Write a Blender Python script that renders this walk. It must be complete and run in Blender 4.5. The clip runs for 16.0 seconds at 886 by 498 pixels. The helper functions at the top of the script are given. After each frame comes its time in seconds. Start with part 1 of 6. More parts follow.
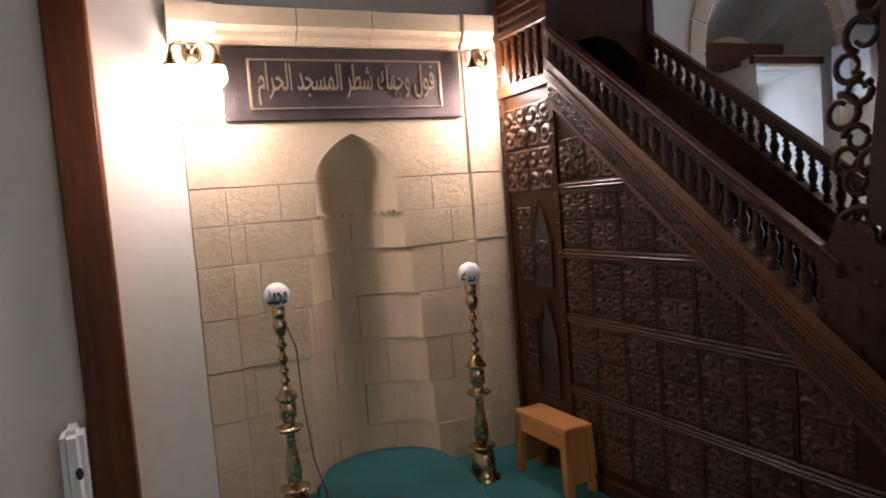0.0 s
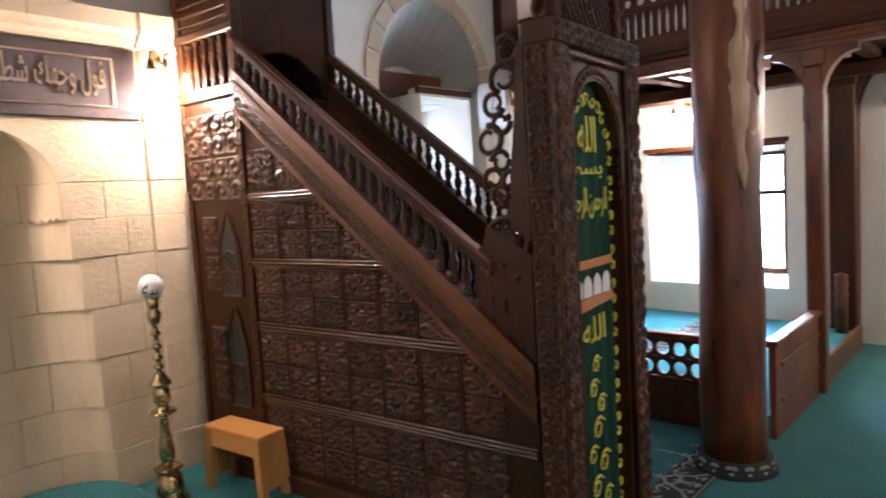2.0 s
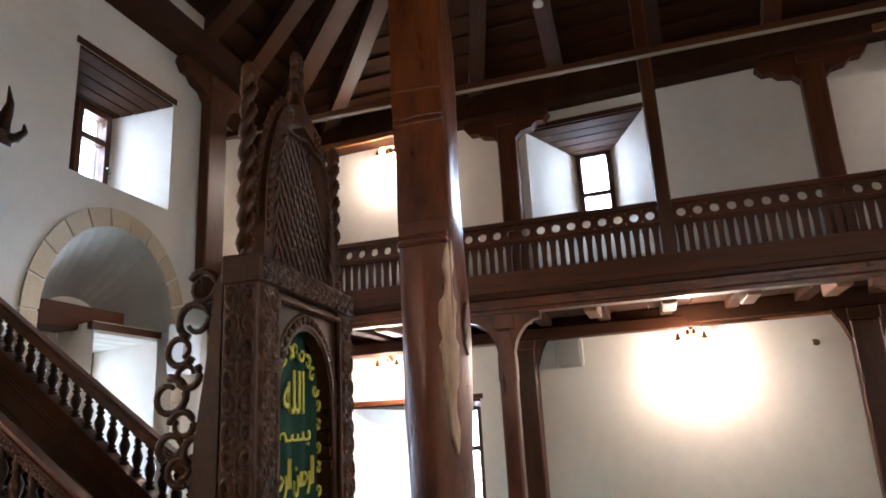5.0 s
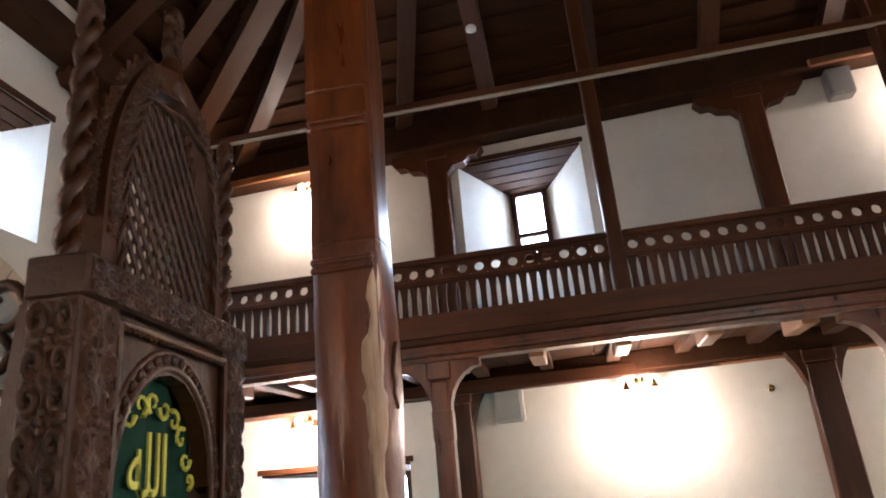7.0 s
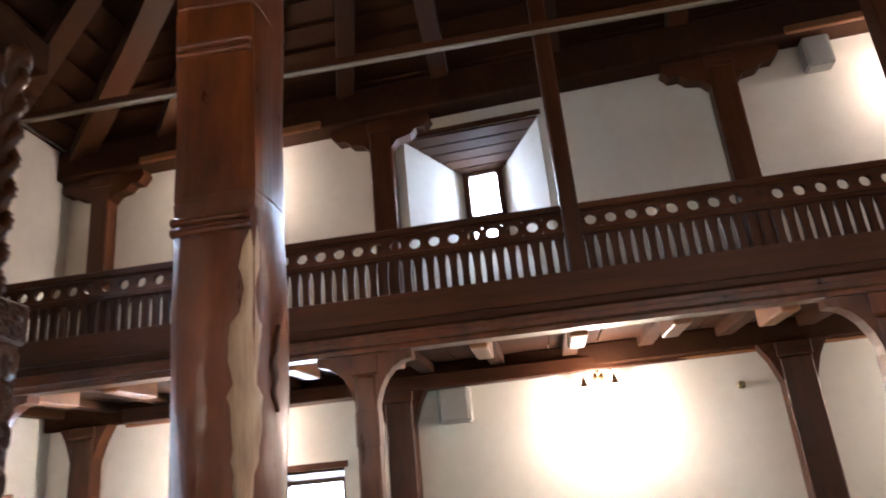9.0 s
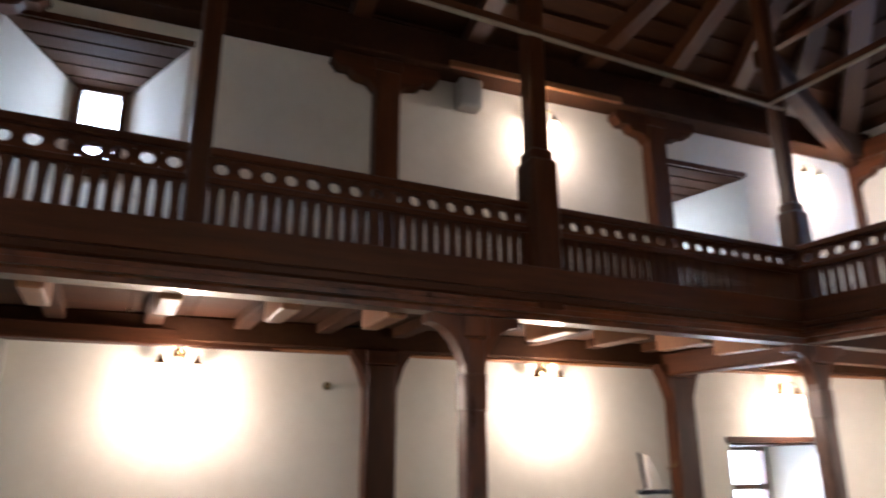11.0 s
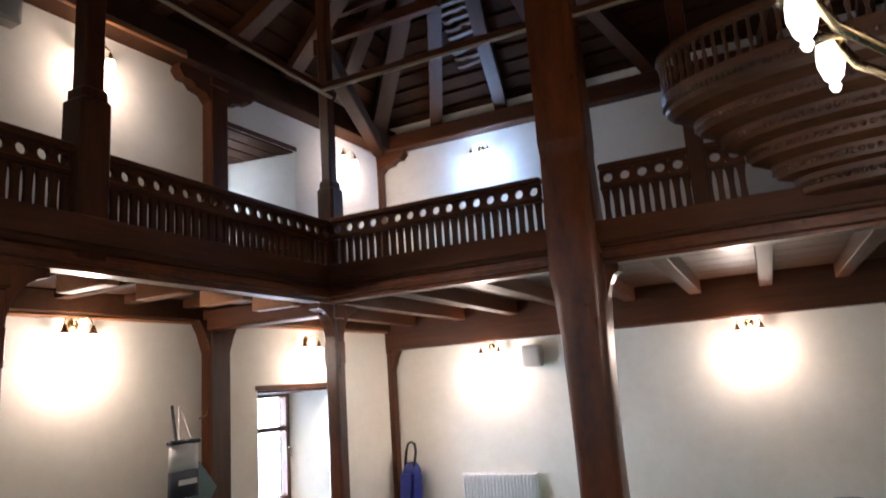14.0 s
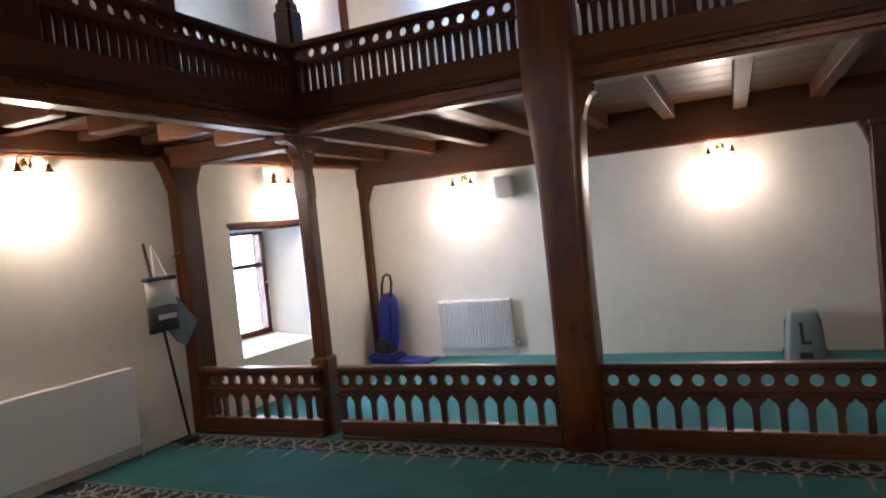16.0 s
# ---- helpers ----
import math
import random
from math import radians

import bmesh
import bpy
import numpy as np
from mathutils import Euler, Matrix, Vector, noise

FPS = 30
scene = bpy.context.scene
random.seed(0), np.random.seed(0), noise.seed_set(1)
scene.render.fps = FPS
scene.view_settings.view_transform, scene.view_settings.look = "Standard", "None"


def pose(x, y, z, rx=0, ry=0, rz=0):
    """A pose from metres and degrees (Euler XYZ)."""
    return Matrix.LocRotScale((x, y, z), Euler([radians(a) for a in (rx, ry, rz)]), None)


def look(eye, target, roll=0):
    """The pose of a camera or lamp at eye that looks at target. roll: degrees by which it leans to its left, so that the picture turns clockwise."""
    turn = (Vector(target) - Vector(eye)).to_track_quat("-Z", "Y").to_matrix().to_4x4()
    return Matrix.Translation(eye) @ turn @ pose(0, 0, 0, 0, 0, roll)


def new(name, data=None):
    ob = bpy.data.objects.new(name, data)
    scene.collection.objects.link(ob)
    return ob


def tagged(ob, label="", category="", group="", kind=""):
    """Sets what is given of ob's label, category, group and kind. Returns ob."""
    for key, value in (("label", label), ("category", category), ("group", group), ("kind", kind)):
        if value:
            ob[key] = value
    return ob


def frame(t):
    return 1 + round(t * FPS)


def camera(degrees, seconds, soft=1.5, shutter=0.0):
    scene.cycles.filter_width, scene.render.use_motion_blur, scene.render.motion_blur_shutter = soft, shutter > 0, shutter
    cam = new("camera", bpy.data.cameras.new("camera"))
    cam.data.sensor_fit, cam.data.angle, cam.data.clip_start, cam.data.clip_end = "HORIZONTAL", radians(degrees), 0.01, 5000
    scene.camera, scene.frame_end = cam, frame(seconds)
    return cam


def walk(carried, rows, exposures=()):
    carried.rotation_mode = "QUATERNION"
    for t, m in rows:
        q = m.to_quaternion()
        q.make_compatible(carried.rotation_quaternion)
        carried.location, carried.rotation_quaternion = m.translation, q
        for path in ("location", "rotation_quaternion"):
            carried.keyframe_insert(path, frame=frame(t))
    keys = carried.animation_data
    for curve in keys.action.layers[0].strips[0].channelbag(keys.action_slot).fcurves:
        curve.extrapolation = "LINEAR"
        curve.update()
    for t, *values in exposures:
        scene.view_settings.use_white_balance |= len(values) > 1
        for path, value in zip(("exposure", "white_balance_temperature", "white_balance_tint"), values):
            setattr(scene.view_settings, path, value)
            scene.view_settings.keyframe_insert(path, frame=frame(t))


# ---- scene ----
cam = camera(66.8, 16.0, 1.8, 0.4)
PATH = [
    (0, (0.946, 2.225, 1.579), (1.666, 4.087, 1.439), -4.5),
    (0.5, (0.886, 2.221, 1.579), (1.768, 4.011, 1.436), -5.1),
    (1, (0.813, 2.207, 1.577), (1.96, 3.839, 1.431), -5.0),
    (1.5, (0.774, 2.18, 1.569), (2.108, 3.663, 1.42), -4.4),
    (2, (0.821, 2.161, 1.568), (2.309, 3.487, 1.402), -3.4),
    (2.5, (0.946, 2.146, 1.571), (2.563, 3.314, 1.428), -2.7),
    (3, (1.077, 2.106, 1.581), (2.794, 3.129, 1.512), -0.9),
    (3.5, (1.155, 2.128, 1.598), (2.961, 2.987, 1.625), -1.6),
    (4, (1.153, 2.22, 1.627), (3.016, 2.89, 1.908), -2.9),
    (4.5, (1.143, 2.319, 1.647), (2.999, 2.903, 2.107), -3.6),
    (5, (1.175, 2.388, 1.642), (3.038, 2.914, 2.144), -3.1),
    (5.2, (1.22, 2.391, 1.636), (3.061, 2.944, 2.188), -2.6),
    (7.3, (1.89, 2.572, 1.68), (3.76, 2.85, 2.333), -5.4),
    (7.5, (1.96, 2.562, 1.679), (3.812, 2.905, 2.352), -6.2),
    (8, (2.162, 2.492, 1.709), (3.953, 2.946, 2.475), -5.1),
    (8.2, (2.205, 2.465, 1.736), (4.016, 2.886, 2.473), -4.9),
    (10.3, (2.863, 2.435, 1.742), (4.749, 2.118, 2.325), -2.9),
    (10.5, (2.9, 2.413, 1.743), (4.76, 1.974, 2.331), -1.3),
    (11, (2.91, 2.406, 1.74), (4.619, 1.532, 2.301), -0.2),
    (11.5, (2.892, 2.459, 1.719), (4.287, 1.136, 2.271), -1.7),
    (12, (2.858, 2.488, 1.711), (4.032, 0.966, 2.265), -1.4),
    (12.5, (2.846, 2.515, 1.71), (3.836, 0.866, 2.259), -1.7),
    (13, (2.832, 2.533, 1.72), (3.706, 0.836, 2.315), -2.4),
    (13.5, (2.792, 2.561, 1.728), (3.606, 0.814, 2.26), -2.8),
    (14, (2.77, 2.559, 1.687), (3.594, 0.781, 2.083), -4.1),
    (14.5, (2.774, 2.559, 1.647), (3.583, 0.749, 1.911), -5.3),
    (15, (2.751, 2.529, 1.634), (3.56, 0.707, 1.79), -5.7),
    (15.5, (2.804, 2.48, 1.615), (3.602, 0.647, 1.656), -6.0),
    (16, (2.825, 2.468, 1.597), (3.624, 0.636, 1.522), -5.8),
]
walk(cam, [(t, look(eye, target, roll)) for t, eye, target, roll in PATH],
     [(t, stops, 5800 if t < 2 else 6000, 24 if t < 2 else 19) for t, stops in ((0, 0.1), (0.5, 0.1), (1, 0.3), (1.5, 0.65), (2.5, 1.4), (3.5, 1.3), (5, 1.0),
                                            (8, 1.35), (10.5, 0.65), (12, 0.2), (13.5, 0.08), (16, -0.2))])

# ---- world and light ----
world = bpy.data.worlds.new("world")
scene.world = world
world.use_nodes = True
wn = world.node_tree
sky = wn.nodes.new("ShaderNodeTexSky")
sky.sky_type = "NISHITA"
sky.sun_disc = False
sky.sun_elevation, sky.sun_rotation = radians(40), radians(250)
wn.links.new(sky.outputs[0], wn.nodes["Background"].inputs[0])
wn.nodes["Background"].inputs[1].default_value = 0.15


def window_light(m, w, h, watt):
    """Sky light standing in a window's opening; m faces into the room along its -z."""
    lamp_ = new("window_light", bpy.data.lights.new("window_light", "AREA"))
    lamp_.data.shape, lamp_.data.size, lamp_.data.size_y, lamp_.data.energy, lamp_.data.color = "RECTANGLE", w, h, watt, (0.66, 0.83, 1.0)
    lamp_.matrix_basis = m


sun = new("sun", bpy.data.lights.new("sun", "SUN"))
sun.data.energy, sun.data.angle, sun.data.color = 1.0, radians(12), (1, 0.96, 0.9)
sun.matrix_world = look((0, 0, 0), (math.sin(radians(250)) * -1, math.cos(radians(250)) * -1, -math.tan(radians(40))))

LAMP_WATT = 46.0
WINDOW_WATT = 85.0
CHANDELIER_WATT = 45.0
WARM = (1.0, 0.82, 0.65)


# ---- materials ----
def material(name, color, color2, rough=0.6, metal=0.0, big=1.5, fine=18.0, stretch=(1, 1, 1), bump=0.25, fleck=0.5,
             object_random=0.0, spec=0.5, coat=0.0, bump_dist=0.01, sheen=0.0):
    """Two colours mixed by noise at two scales, fine relief from the second."""
    m = bpy.data.materials.new(name)
    m.use_nodes = True
    nt = m.node_tree
    b = nt.nodes["Principled BSDF"]
    tc = nt.nodes.new("ShaderNodeTexCoord")
    mp = nt.nodes.new("ShaderNodeMapping")
    mp.inputs["Scale"].default_value = stretch
    nt.links.new(tc.outputs["Object"], mp.inputs["Vector"])
    n1, n2 = nt.nodes.new("ShaderNodeTexNoise"), nt.nodes.new("ShaderNodeTexNoise")
    n1.inputs["Scale"].default_value, n2.inputs["Scale"].default_value = big, fine
    n1.inputs["Detail"].default_value, n2.inputs["Detail"].default_value = 4, 6
    n2.inputs["Roughness"].default_value = 0.65
    for n in (n1, n2):
        nt.links.new(mp.outputs[0], n.inputs["Vector"])
    add = nt.nodes.new("ShaderNodeMix")
    add.data_type = "FLOAT"
    add.inputs[0].default_value = fleck
    nt.links.new(n1.outputs["Fac"], add.inputs[2])
    nt.links.new(n2.outputs["Fac"], add.inputs[3])
    ramp = nt.nodes.new("ShaderNodeMapRange")
    ramp.inputs[1].default_value, ramp.inputs[2].default_value = 0.32, 0.68
    nt.links.new(add.outputs[0], ramp.inputs[0])
    fac = ramp.outputs[0]
    if object_random:
        oi = nt.nodes.new("ShaderNodeObjectInfo")
        ma = nt.nodes.new("ShaderNodeMath")
        ma.operation = "MULTIPLY_ADD"
        nt.links.new(oi.outputs["Random"], ma.inputs[0])
        ma.inputs[1].default_value = object_random
        ma2 = nt.nodes.new("ShaderNodeMath")
        ma2.operation = "MULTIPLY"
        nt.links.new(fac, ma2.inputs[0])
        ma2.inputs[1].default_value = 1 - object_random
        nt.links.new(ma2.outputs[0], ma.inputs[2])
        fac = ma.outputs[0]
    mix = nt.nodes.new("ShaderNodeMix")
    mix.data_type = "RGBA"
    mix.inputs[6].default_value, mix.inputs[7].default_value = (*color, 1), (*color2, 1)
    nt.links.new(fac, mix.inputs[0])
    nt.links.new(mix.outputs[2], b.inputs["Base Color"])
    rr = nt.nodes.new("ShaderNodeMapRange")
    rr.inputs[3].default_value, rr.inputs[4].default_value = max(0.02, rough - 0.1), min(1, rough + 0.12)
    nt.links.new(n2.outputs["Fac"], rr.inputs[0])
    nt.links.new(rr.outputs[0], b.inputs["Roughness"])
    b.inputs["Metallic"].default_value = metal
    b.inputs["Specular IOR Level"].default_value = spec
    b.inputs["Coat Weight"].default_value = coat
    b.inputs["Coat Roughness"].default_value = 0.25
    if sheen:
        b.inputs["Sheen Weight"].default_value, b.inputs["Sheen Roughness"].default_value = sheen, 0.45
        b.inputs["Sheen Tint"].default_value = (0.35, 0.85, 0.82, 1)
    if bump:
        bp = nt.nodes.new("ShaderNodeBump")
        bp.inputs["Strength"].default_value, bp.inputs["Distance"].default_value = bump, bump_dist
        nt.links.new(n2.outputs["Fac"], bp.inputs["Height"])
        nt.links.new(bp.outputs[0], b.inputs["Normal"])
    return m


def glow(name, color, strength):
    m = bpy.data.materials.new(name)
    m.use_nodes = True
    b = m.node_tree.nodes["Principled BSDF"]
    b.inputs["Base Color"].default_value = (0.9, 0.88, 0.82, 1)
    b.inputs["Emission Color"].default_value = (*color, 1)
    b.inputs["Emission Strength"].default_value = strength
    b.inputs["Roughness"].default_value = 0.3
    return m


PLASTER = material("plaster", (0.69, 0.635, 0.53), (0.85, 0.805, 0.71), 0.85, big=0.9, fine=9, bump=0.12, fleck=0.25, bump_dist=0.02)
WD, WL = (0.026, 0.0078, 0.0025), (0.112, 0.0335, 0.0092)
WOOD_Z = material("stained_wood_upright", WD, WL, 0.42, big=5, fine=26, stretch=(1, 1, 0.09), bump=0.2, spec=0.25, coat=0.15, object_random=0.15)
WOOD_Y = material("stained_wood_beam", WD, WL, 0.48, big=5, fine=26, stretch=(1, 0.09, 1), spec=0.25, bump=0.25, object_random=0.2)
WOOD_X = material("stained_wood_plank", WD, WL, 0.48, big=5, fine=26, stretch=(0.09, 1, 1), spec=0.25, bump=0.25, object_random=0.2)
COLUMN = material("varnished_log", (0.027, 0.0068, 0.0022), (0.225, 0.058, 0.0125), 0.3, big=3.4, fine=15, stretch=(1, 1, 0.3), bump=0.5, coat=0.25, fleck=0.42)
RAIL_WOOD = material("varnished_rail_wood", (0.026, 0.0082, 0.0032), (0.115, 0.0365, 0.011), 0.36, big=4, fine=22, stretch=(0.12, 1, 1), bump=0.25, coat=0.2, object_random=0.2)
COLUMN_PALE = material("pale_split_wood", (0.30, 0.16, 0.08), (0.78, 0.58, 0.40), 0.55, big=7, fine=40, stretch=(1, 1, 0.1), bump=0.3)
# dark roof boards; also puts shade into beams, joists, soffits, steps and canopy
ROOF_SHADE_WOOD = material("roof_and_shaded_timber", (0.014, 0.005, 0.0025), (0.065, 0.0235, 0.0075), 0.8, spec=0.15, big=3, fine=20, stretch=(1, 0.12, 1), bump=0.3, object_random=0.3)
RAFTER = material("rafter_wood", (0.022, 0.0072, 0.0025), (0.09, 0.029, 0.008), 0.42, big=3, fine=22, stretch=(0.1, 1, 1), bump=0.3, object_random=0.5)
CEIL_WOOD = material("ceiling_boards", (0.045, 0.0165, 0.006), (0.135, 0.052, 0.0185), 0.4, big=4, fine=24, stretch=(0.1, 1, 1), bump=0.3)
ORANGE_WOOD = material("light_trim_wood", (0.22, 0.085, 0.03), (0.36, 0.15, 0.055), 0.5, big=4, fine=22, stretch=(1, 0.1, 1), bump=0.2)
CARVED = material("carved_walnut", (0.014, 0.0047, 0.0016), (0.068, 0.0235, 0.0068), 0.36, big=3, fine=45, bump=0.35, spec=0.22, object_random=0.25)
CARVED_HI = material("carved_walnut_relief", (0.018, 0.006, 0.002), (0.078, 0.0275, 0.008), 0.3, big=4, fine=60, bump=0.35, spec=0.3, coat=0.05, object_random=0.4)
CARVED_RED = material("carved_walnut_rails", (0.045, 0.0135, 0.004), (0.17, 0.055, 0.0145), 0.4, big=3, fine=45, bump=0.3, spec=0.35, coat=0.08, object_random=0.2)
STONE = material("cream_limestone", (0.50, 0.385, 0.24), (0.70, 0.565, 0.39), 0.85, big=4.5, fine=30, stretch=(0.85, 1, 1.2), bump=0.6, fleck=0.5, object_random=0.35, bump_dist=0.02)
STONE_FINE = material("dressed_limestone", (0.53, 0.41, 0.26), (0.68, 0.555, 0.385), 0.8, big=3, fine=40, bump=0.2, object_random=0.25)
MORTAR = material("mortar", (0.30, 0.25, 0.18), (0.40, 0.34, 0.26), 0.95, bump=0.3)
GREY_STONE = material("grey_vault_stone", (0.42, 0.40, 0.36), (0.58, 0.55, 0.49), 0.85, big=3, fine=25, bump=0.3, object_random=0.35)
CARPET = material("teal_carpet", (0.010, 0.058, 0.062), (0.026, 0.118, 0.122), 0.95, big=2.5, fine=160, bump=0.5, fleck=0.35, spec=0.1, sheen=0.35, bump_dist=0.004)
CARPET_DARK = material("carpet_border_ground", (0.02, 0.03, 0.03), (0.05, 0.06, 0.06), 0.95, big=8, fine=150, bump=0.5, spec=0.1, bump_dist=0.004)
CARPET_PALE = material("carpet_border_motif", (0.24, 0.22, 0.19), (0.42, 0.39, 0.34), 0.95, big=8, fine=150, bump=0.5, spec=0.1, bump_dist=0.004)
CARPET_BLUE = material("blue_carpet", (0.01, 0.12, 0.16), (0.03, 0.22, 0.27), 0.95, big=3, fine=150, bump=0.5, spec=0.1, sheen=0.35, bump_dist=0.004)
BRASS = material("aged_brass", (0.47, 0.345, 0.18), (0.58, 0.44, 0.25), 0.24, metal=1.0, big=8, fine=60, bump=0.01)
CHROME = material("brushed_metal", (0.5, 0.5, 0.5), (0.65, 0.65, 0.65), 0.25, metal=1.0, bump=0.03)
BRONZE = material("bronze_plaque_metal", (0.035, 0.026, 0.026), (0.085, 0.062, 0.058), 0.42, metal=0.55, big=8, fine=110, bump=0.6)
GILT = material("gilt_lettering", (0.36, 0.26, 0.17), (0.62, 0.48, 0.33), 0.34, metal=0.8, bump=0.1)
WHITE_METAL = material("white_enamel", (0.78, 0.77, 0.74), (0.84, 0.83, 0.81), 0.35, bump=0.03, big=2)
WHITE_PLASTIC = material("white_plastic", (0.74, 0.74, 0.72), (0.8, 0.8, 0.78), 0.45, bump=0.02)
GREY_PLASTIC = material("grey_plastic", (0.16, 0.20, 0.20), (0.22, 0.26, 0.26), 0.4, bump=0.04)
BEIGE_PLASTIC = material("beige_speaker_box", (0.38, 0.36, 0.31), (0.46, 0.44, 0.39), 0.6, fine=150, bump=0.2)
BLUE_PLASTIC = material("blue_plastic", (0.012, 0.02, 0.16), (0.02, 0.035, 0.25), 0.35, bump=0.05)
BLACK_PLASTIC = material("black_plastic", (0.012, 0.012, 0.014), (0.03, 0.03, 0.032), 0.4, bump=0.05)
PINE = material("pine_wood", (0.40, 0.165, 0.04), (0.62, 0.30, 0.085), 0.4, big=4, fine=22, stretch=(1, 0.12, 0.12), bump=0.15, coat=0.3)
GREEN_CLOTH = material("dark_green_velvet", (0.005, 0.03, 0.018), (0.012, 0.055, 0.034), 0.85, fine=140, bump=0.3, spec=0.2)
YELLOW_THREAD = material("yellow_embroidery", (0.50, 0.48, 0.05), (0.68, 0.64, 0.10), 0.6, fine=140, bump=0.4)
WHITE_CLOTH = material("white_cloth", (0.62, 0.60, 0.56), (0.74, 0.72, 0.68), 0.8, fine=90, bump=0.2)
ORANGE_CLOTH = material("orange_embroidery", (0.40, 0.14, 0.05), (0.55, 0.24, 0.09), 0.8, fine=140, bump=0.4)
NAVY_CLOTH = material("navy_cloth", (0.02, 0.024, 0.035), (0.04, 0.045, 0.06), 0.8, fine=90, bump=0.2)
TEAL_RAG = material("grey_teal_rag", (0.12, 0.19, 0.20), (0.2, 0.28, 0.28), 0.9, fine=70, bump=0.3)
INK = material("black_ink", (0.01, 0.01, 0.01), (0.02, 0.02, 0.02), 0.5, bump=0)
GLOBE = material("white_lettered_globe", (0.72, 0.70, 0.66), (0.80, 0.78, 0.74), 0.25, bump=0)
SHADE_GLOW = glow("lit_glass_shade", (1.0, 0.86, 0.66), 9.0)
BULB_GLOW = glow("lit_chandelier_glass", (1.0, 0.92, 0.78), 3.5)
# cream that stands for light on the tie rails' undersides
LIT_UNDERSIDE = material("lit_underside_cream", (0.34, 0.27, 0.19), (0.46, 0.38, 0.28), 0.5, bump=0.05)

GLASS = bpy.data.materials.new("window_glass")
GLASS.use_nodes = True
gb = GLASS.node_tree.nodes["Principled BSDF"]
gb.inputs["Transmission Weight"].default_value = 1.0
gb.inputs["Roughness"].default_value = 0.02
gb.inputs["IOR"].default_value = 1.02

BACKDROP = bpy.data.materials.new("daylight_distance")
BACKDROP.use_nodes = True
bb = BACKDROP.node_tree.nodes["Principled BSDF"]
bb.inputs["Base Color"].default_value = (0.8, 0.85, 0.9, 1)
bb.inputs["Emission Color"].default_value = (0.74, 0.87, 1.0, 1)
bb.inputs["Emission Strength"].default_value = 3.2


# ---- building helpers ----
def box(bm, x0, x1, y0, y1, z0, z1, m=None):
    """An axis-aligned block, moved by m."""
    vs = [bm.verts.new((x, y, z)) for x in (x0, x1) for y in (y0, y1) for z in (z0, z1)]
    for f in ((0, 1, 3, 2), (4, 6, 7, 5), (0, 4, 5, 1), (2, 3, 7, 6), (0, 2, 6, 4), (1, 5, 7, 3)):
        bm.faces.new([vs[i] for i in f])
    if m is not None:
        bmesh.ops.transform(bm, matrix=m, verts=vs)
    return vs


def bevelled(bm, width, segments=1):
    bmesh.ops.bevel(bm, geom=bm.edges[:], offset=width, segments=segments, affect="EDGES", clamp_overlap=True)
    return bm


def block(x0, x1, y0, y1, z0, z1, bevel=0.006):
    bm = bmesh.new()
    box(bm, x0, x1, y0, y1, z0, z1)
    return bevelled(bm, bevel) if bevel else bm


def lathe(bm, profile, steps=16, m=None, arc=(0, 360)):
    """Turns (radius, height) pairs about z."""
    whole = arc == (0, 360)
    n = steps if whole else steps + 1
    rings, made = [], []
    for r, z in profile:
        ring = []
        for i in range(n):
            a = radians(arc[0] + (arc[1] - arc[0]) * i / steps)
            ring.append(bm.verts.new((max(r, 0.0004) * math.cos(a), max(r, 0.0004) * math.sin(a), z)))
        rings.append(ring)
        made += ring
    for a, b in zip(rings, rings[1:]):
        for i in range(n if whole else n - 1):
            j = (i + 1) % n
            bm.faces.new((a[i], a[j], b[j], b[i]))
    if whole:
        bm.faces.new(rings[0][::-1])
        bm.faces.new(rings[-1])
    if m is not None:
        bmesh.ops.transform(bm, matrix=m, verts=made)
    return made


def tube(bm, pts, r, sides=8, closed=False):
    """A round bar through points; r may be a list."""
    pts = [Vector(p) for p in pts]
    rings = []
    up = Vector((0.13, 0.21, 0.97))
    for i, p in enumerate(pts):
        if closed:
            d = pts[(i + 1) % len(pts)] - pts[i - 1]
        else:
            d = pts[min(i + 1, len(pts) - 1)] - pts[max(i - 1, 0)]
        d.normalize()
        u = d.cross(up)
        if u.length < 0.05:
            u = d.cross(Vector((1, 0, 0)))
        u.normalize()
        w = d.cross(u)
        rad = r[i] if isinstance(r, (list, tuple)) else r
        rings.append([bm.verts.new(p + rad * (math.cos(6.2832 * k / sides) * u + math.sin(6.2832 * k / sides) * w)) for k in range(sides)])
    pairs = list(zip(rings, rings[1:])) + ([(rings[-1], rings[0])] if closed else [])
    for a, b in pairs:
        for k in range(sides):
            bm.faces.new((a[k], a[(k + 1) % sides], b[(k + 1) % sides], b[k]))
    if not closed:
        bm.faces.new(rings[0][::-1])
        bm.faces.new(rings[-1])
    return bm


def prism(bm, outline, d0, d1, axis="y", m=None):
    """Extrudes a closed 2D outline. axis y: outline in x,z; x: outline in y,z; z: outline in x,y."""
    def at(p, d):
        return {"y": (p[0], d, p[1]), "x": (d, p[0], p[1]), "z": (p[0], p[1], d)}[axis]
    a = [bm.verts.new(at(p, d0)) for p in outline]
    b = [bm.verts.new(at(p, d1)) for p in outline]
    bm.faces.new(a)
    bm.faces.new(b[::-1])
    n = len(outline)
    for i in range(n):
        bm.faces.new((a[i], b[i], b[(i + 1) % n], a[(i + 1) % n]))
    if m is not None:
        bmesh.ops.transform(bm, matrix=m, verts=a + b)
    return a + b


def mesh_of(bm, name, mat, smooth=False):
    bmesh.ops.recalc_face_normals(bm, faces=bm.faces[:])
    me = bpy.data.meshes.new(name)
    bm.to_mesh(me)
    bm.free()
    me.materials.append(mat)
    if smooth:
        for p in me.polygons:
            p.use_smooth = True
    return me


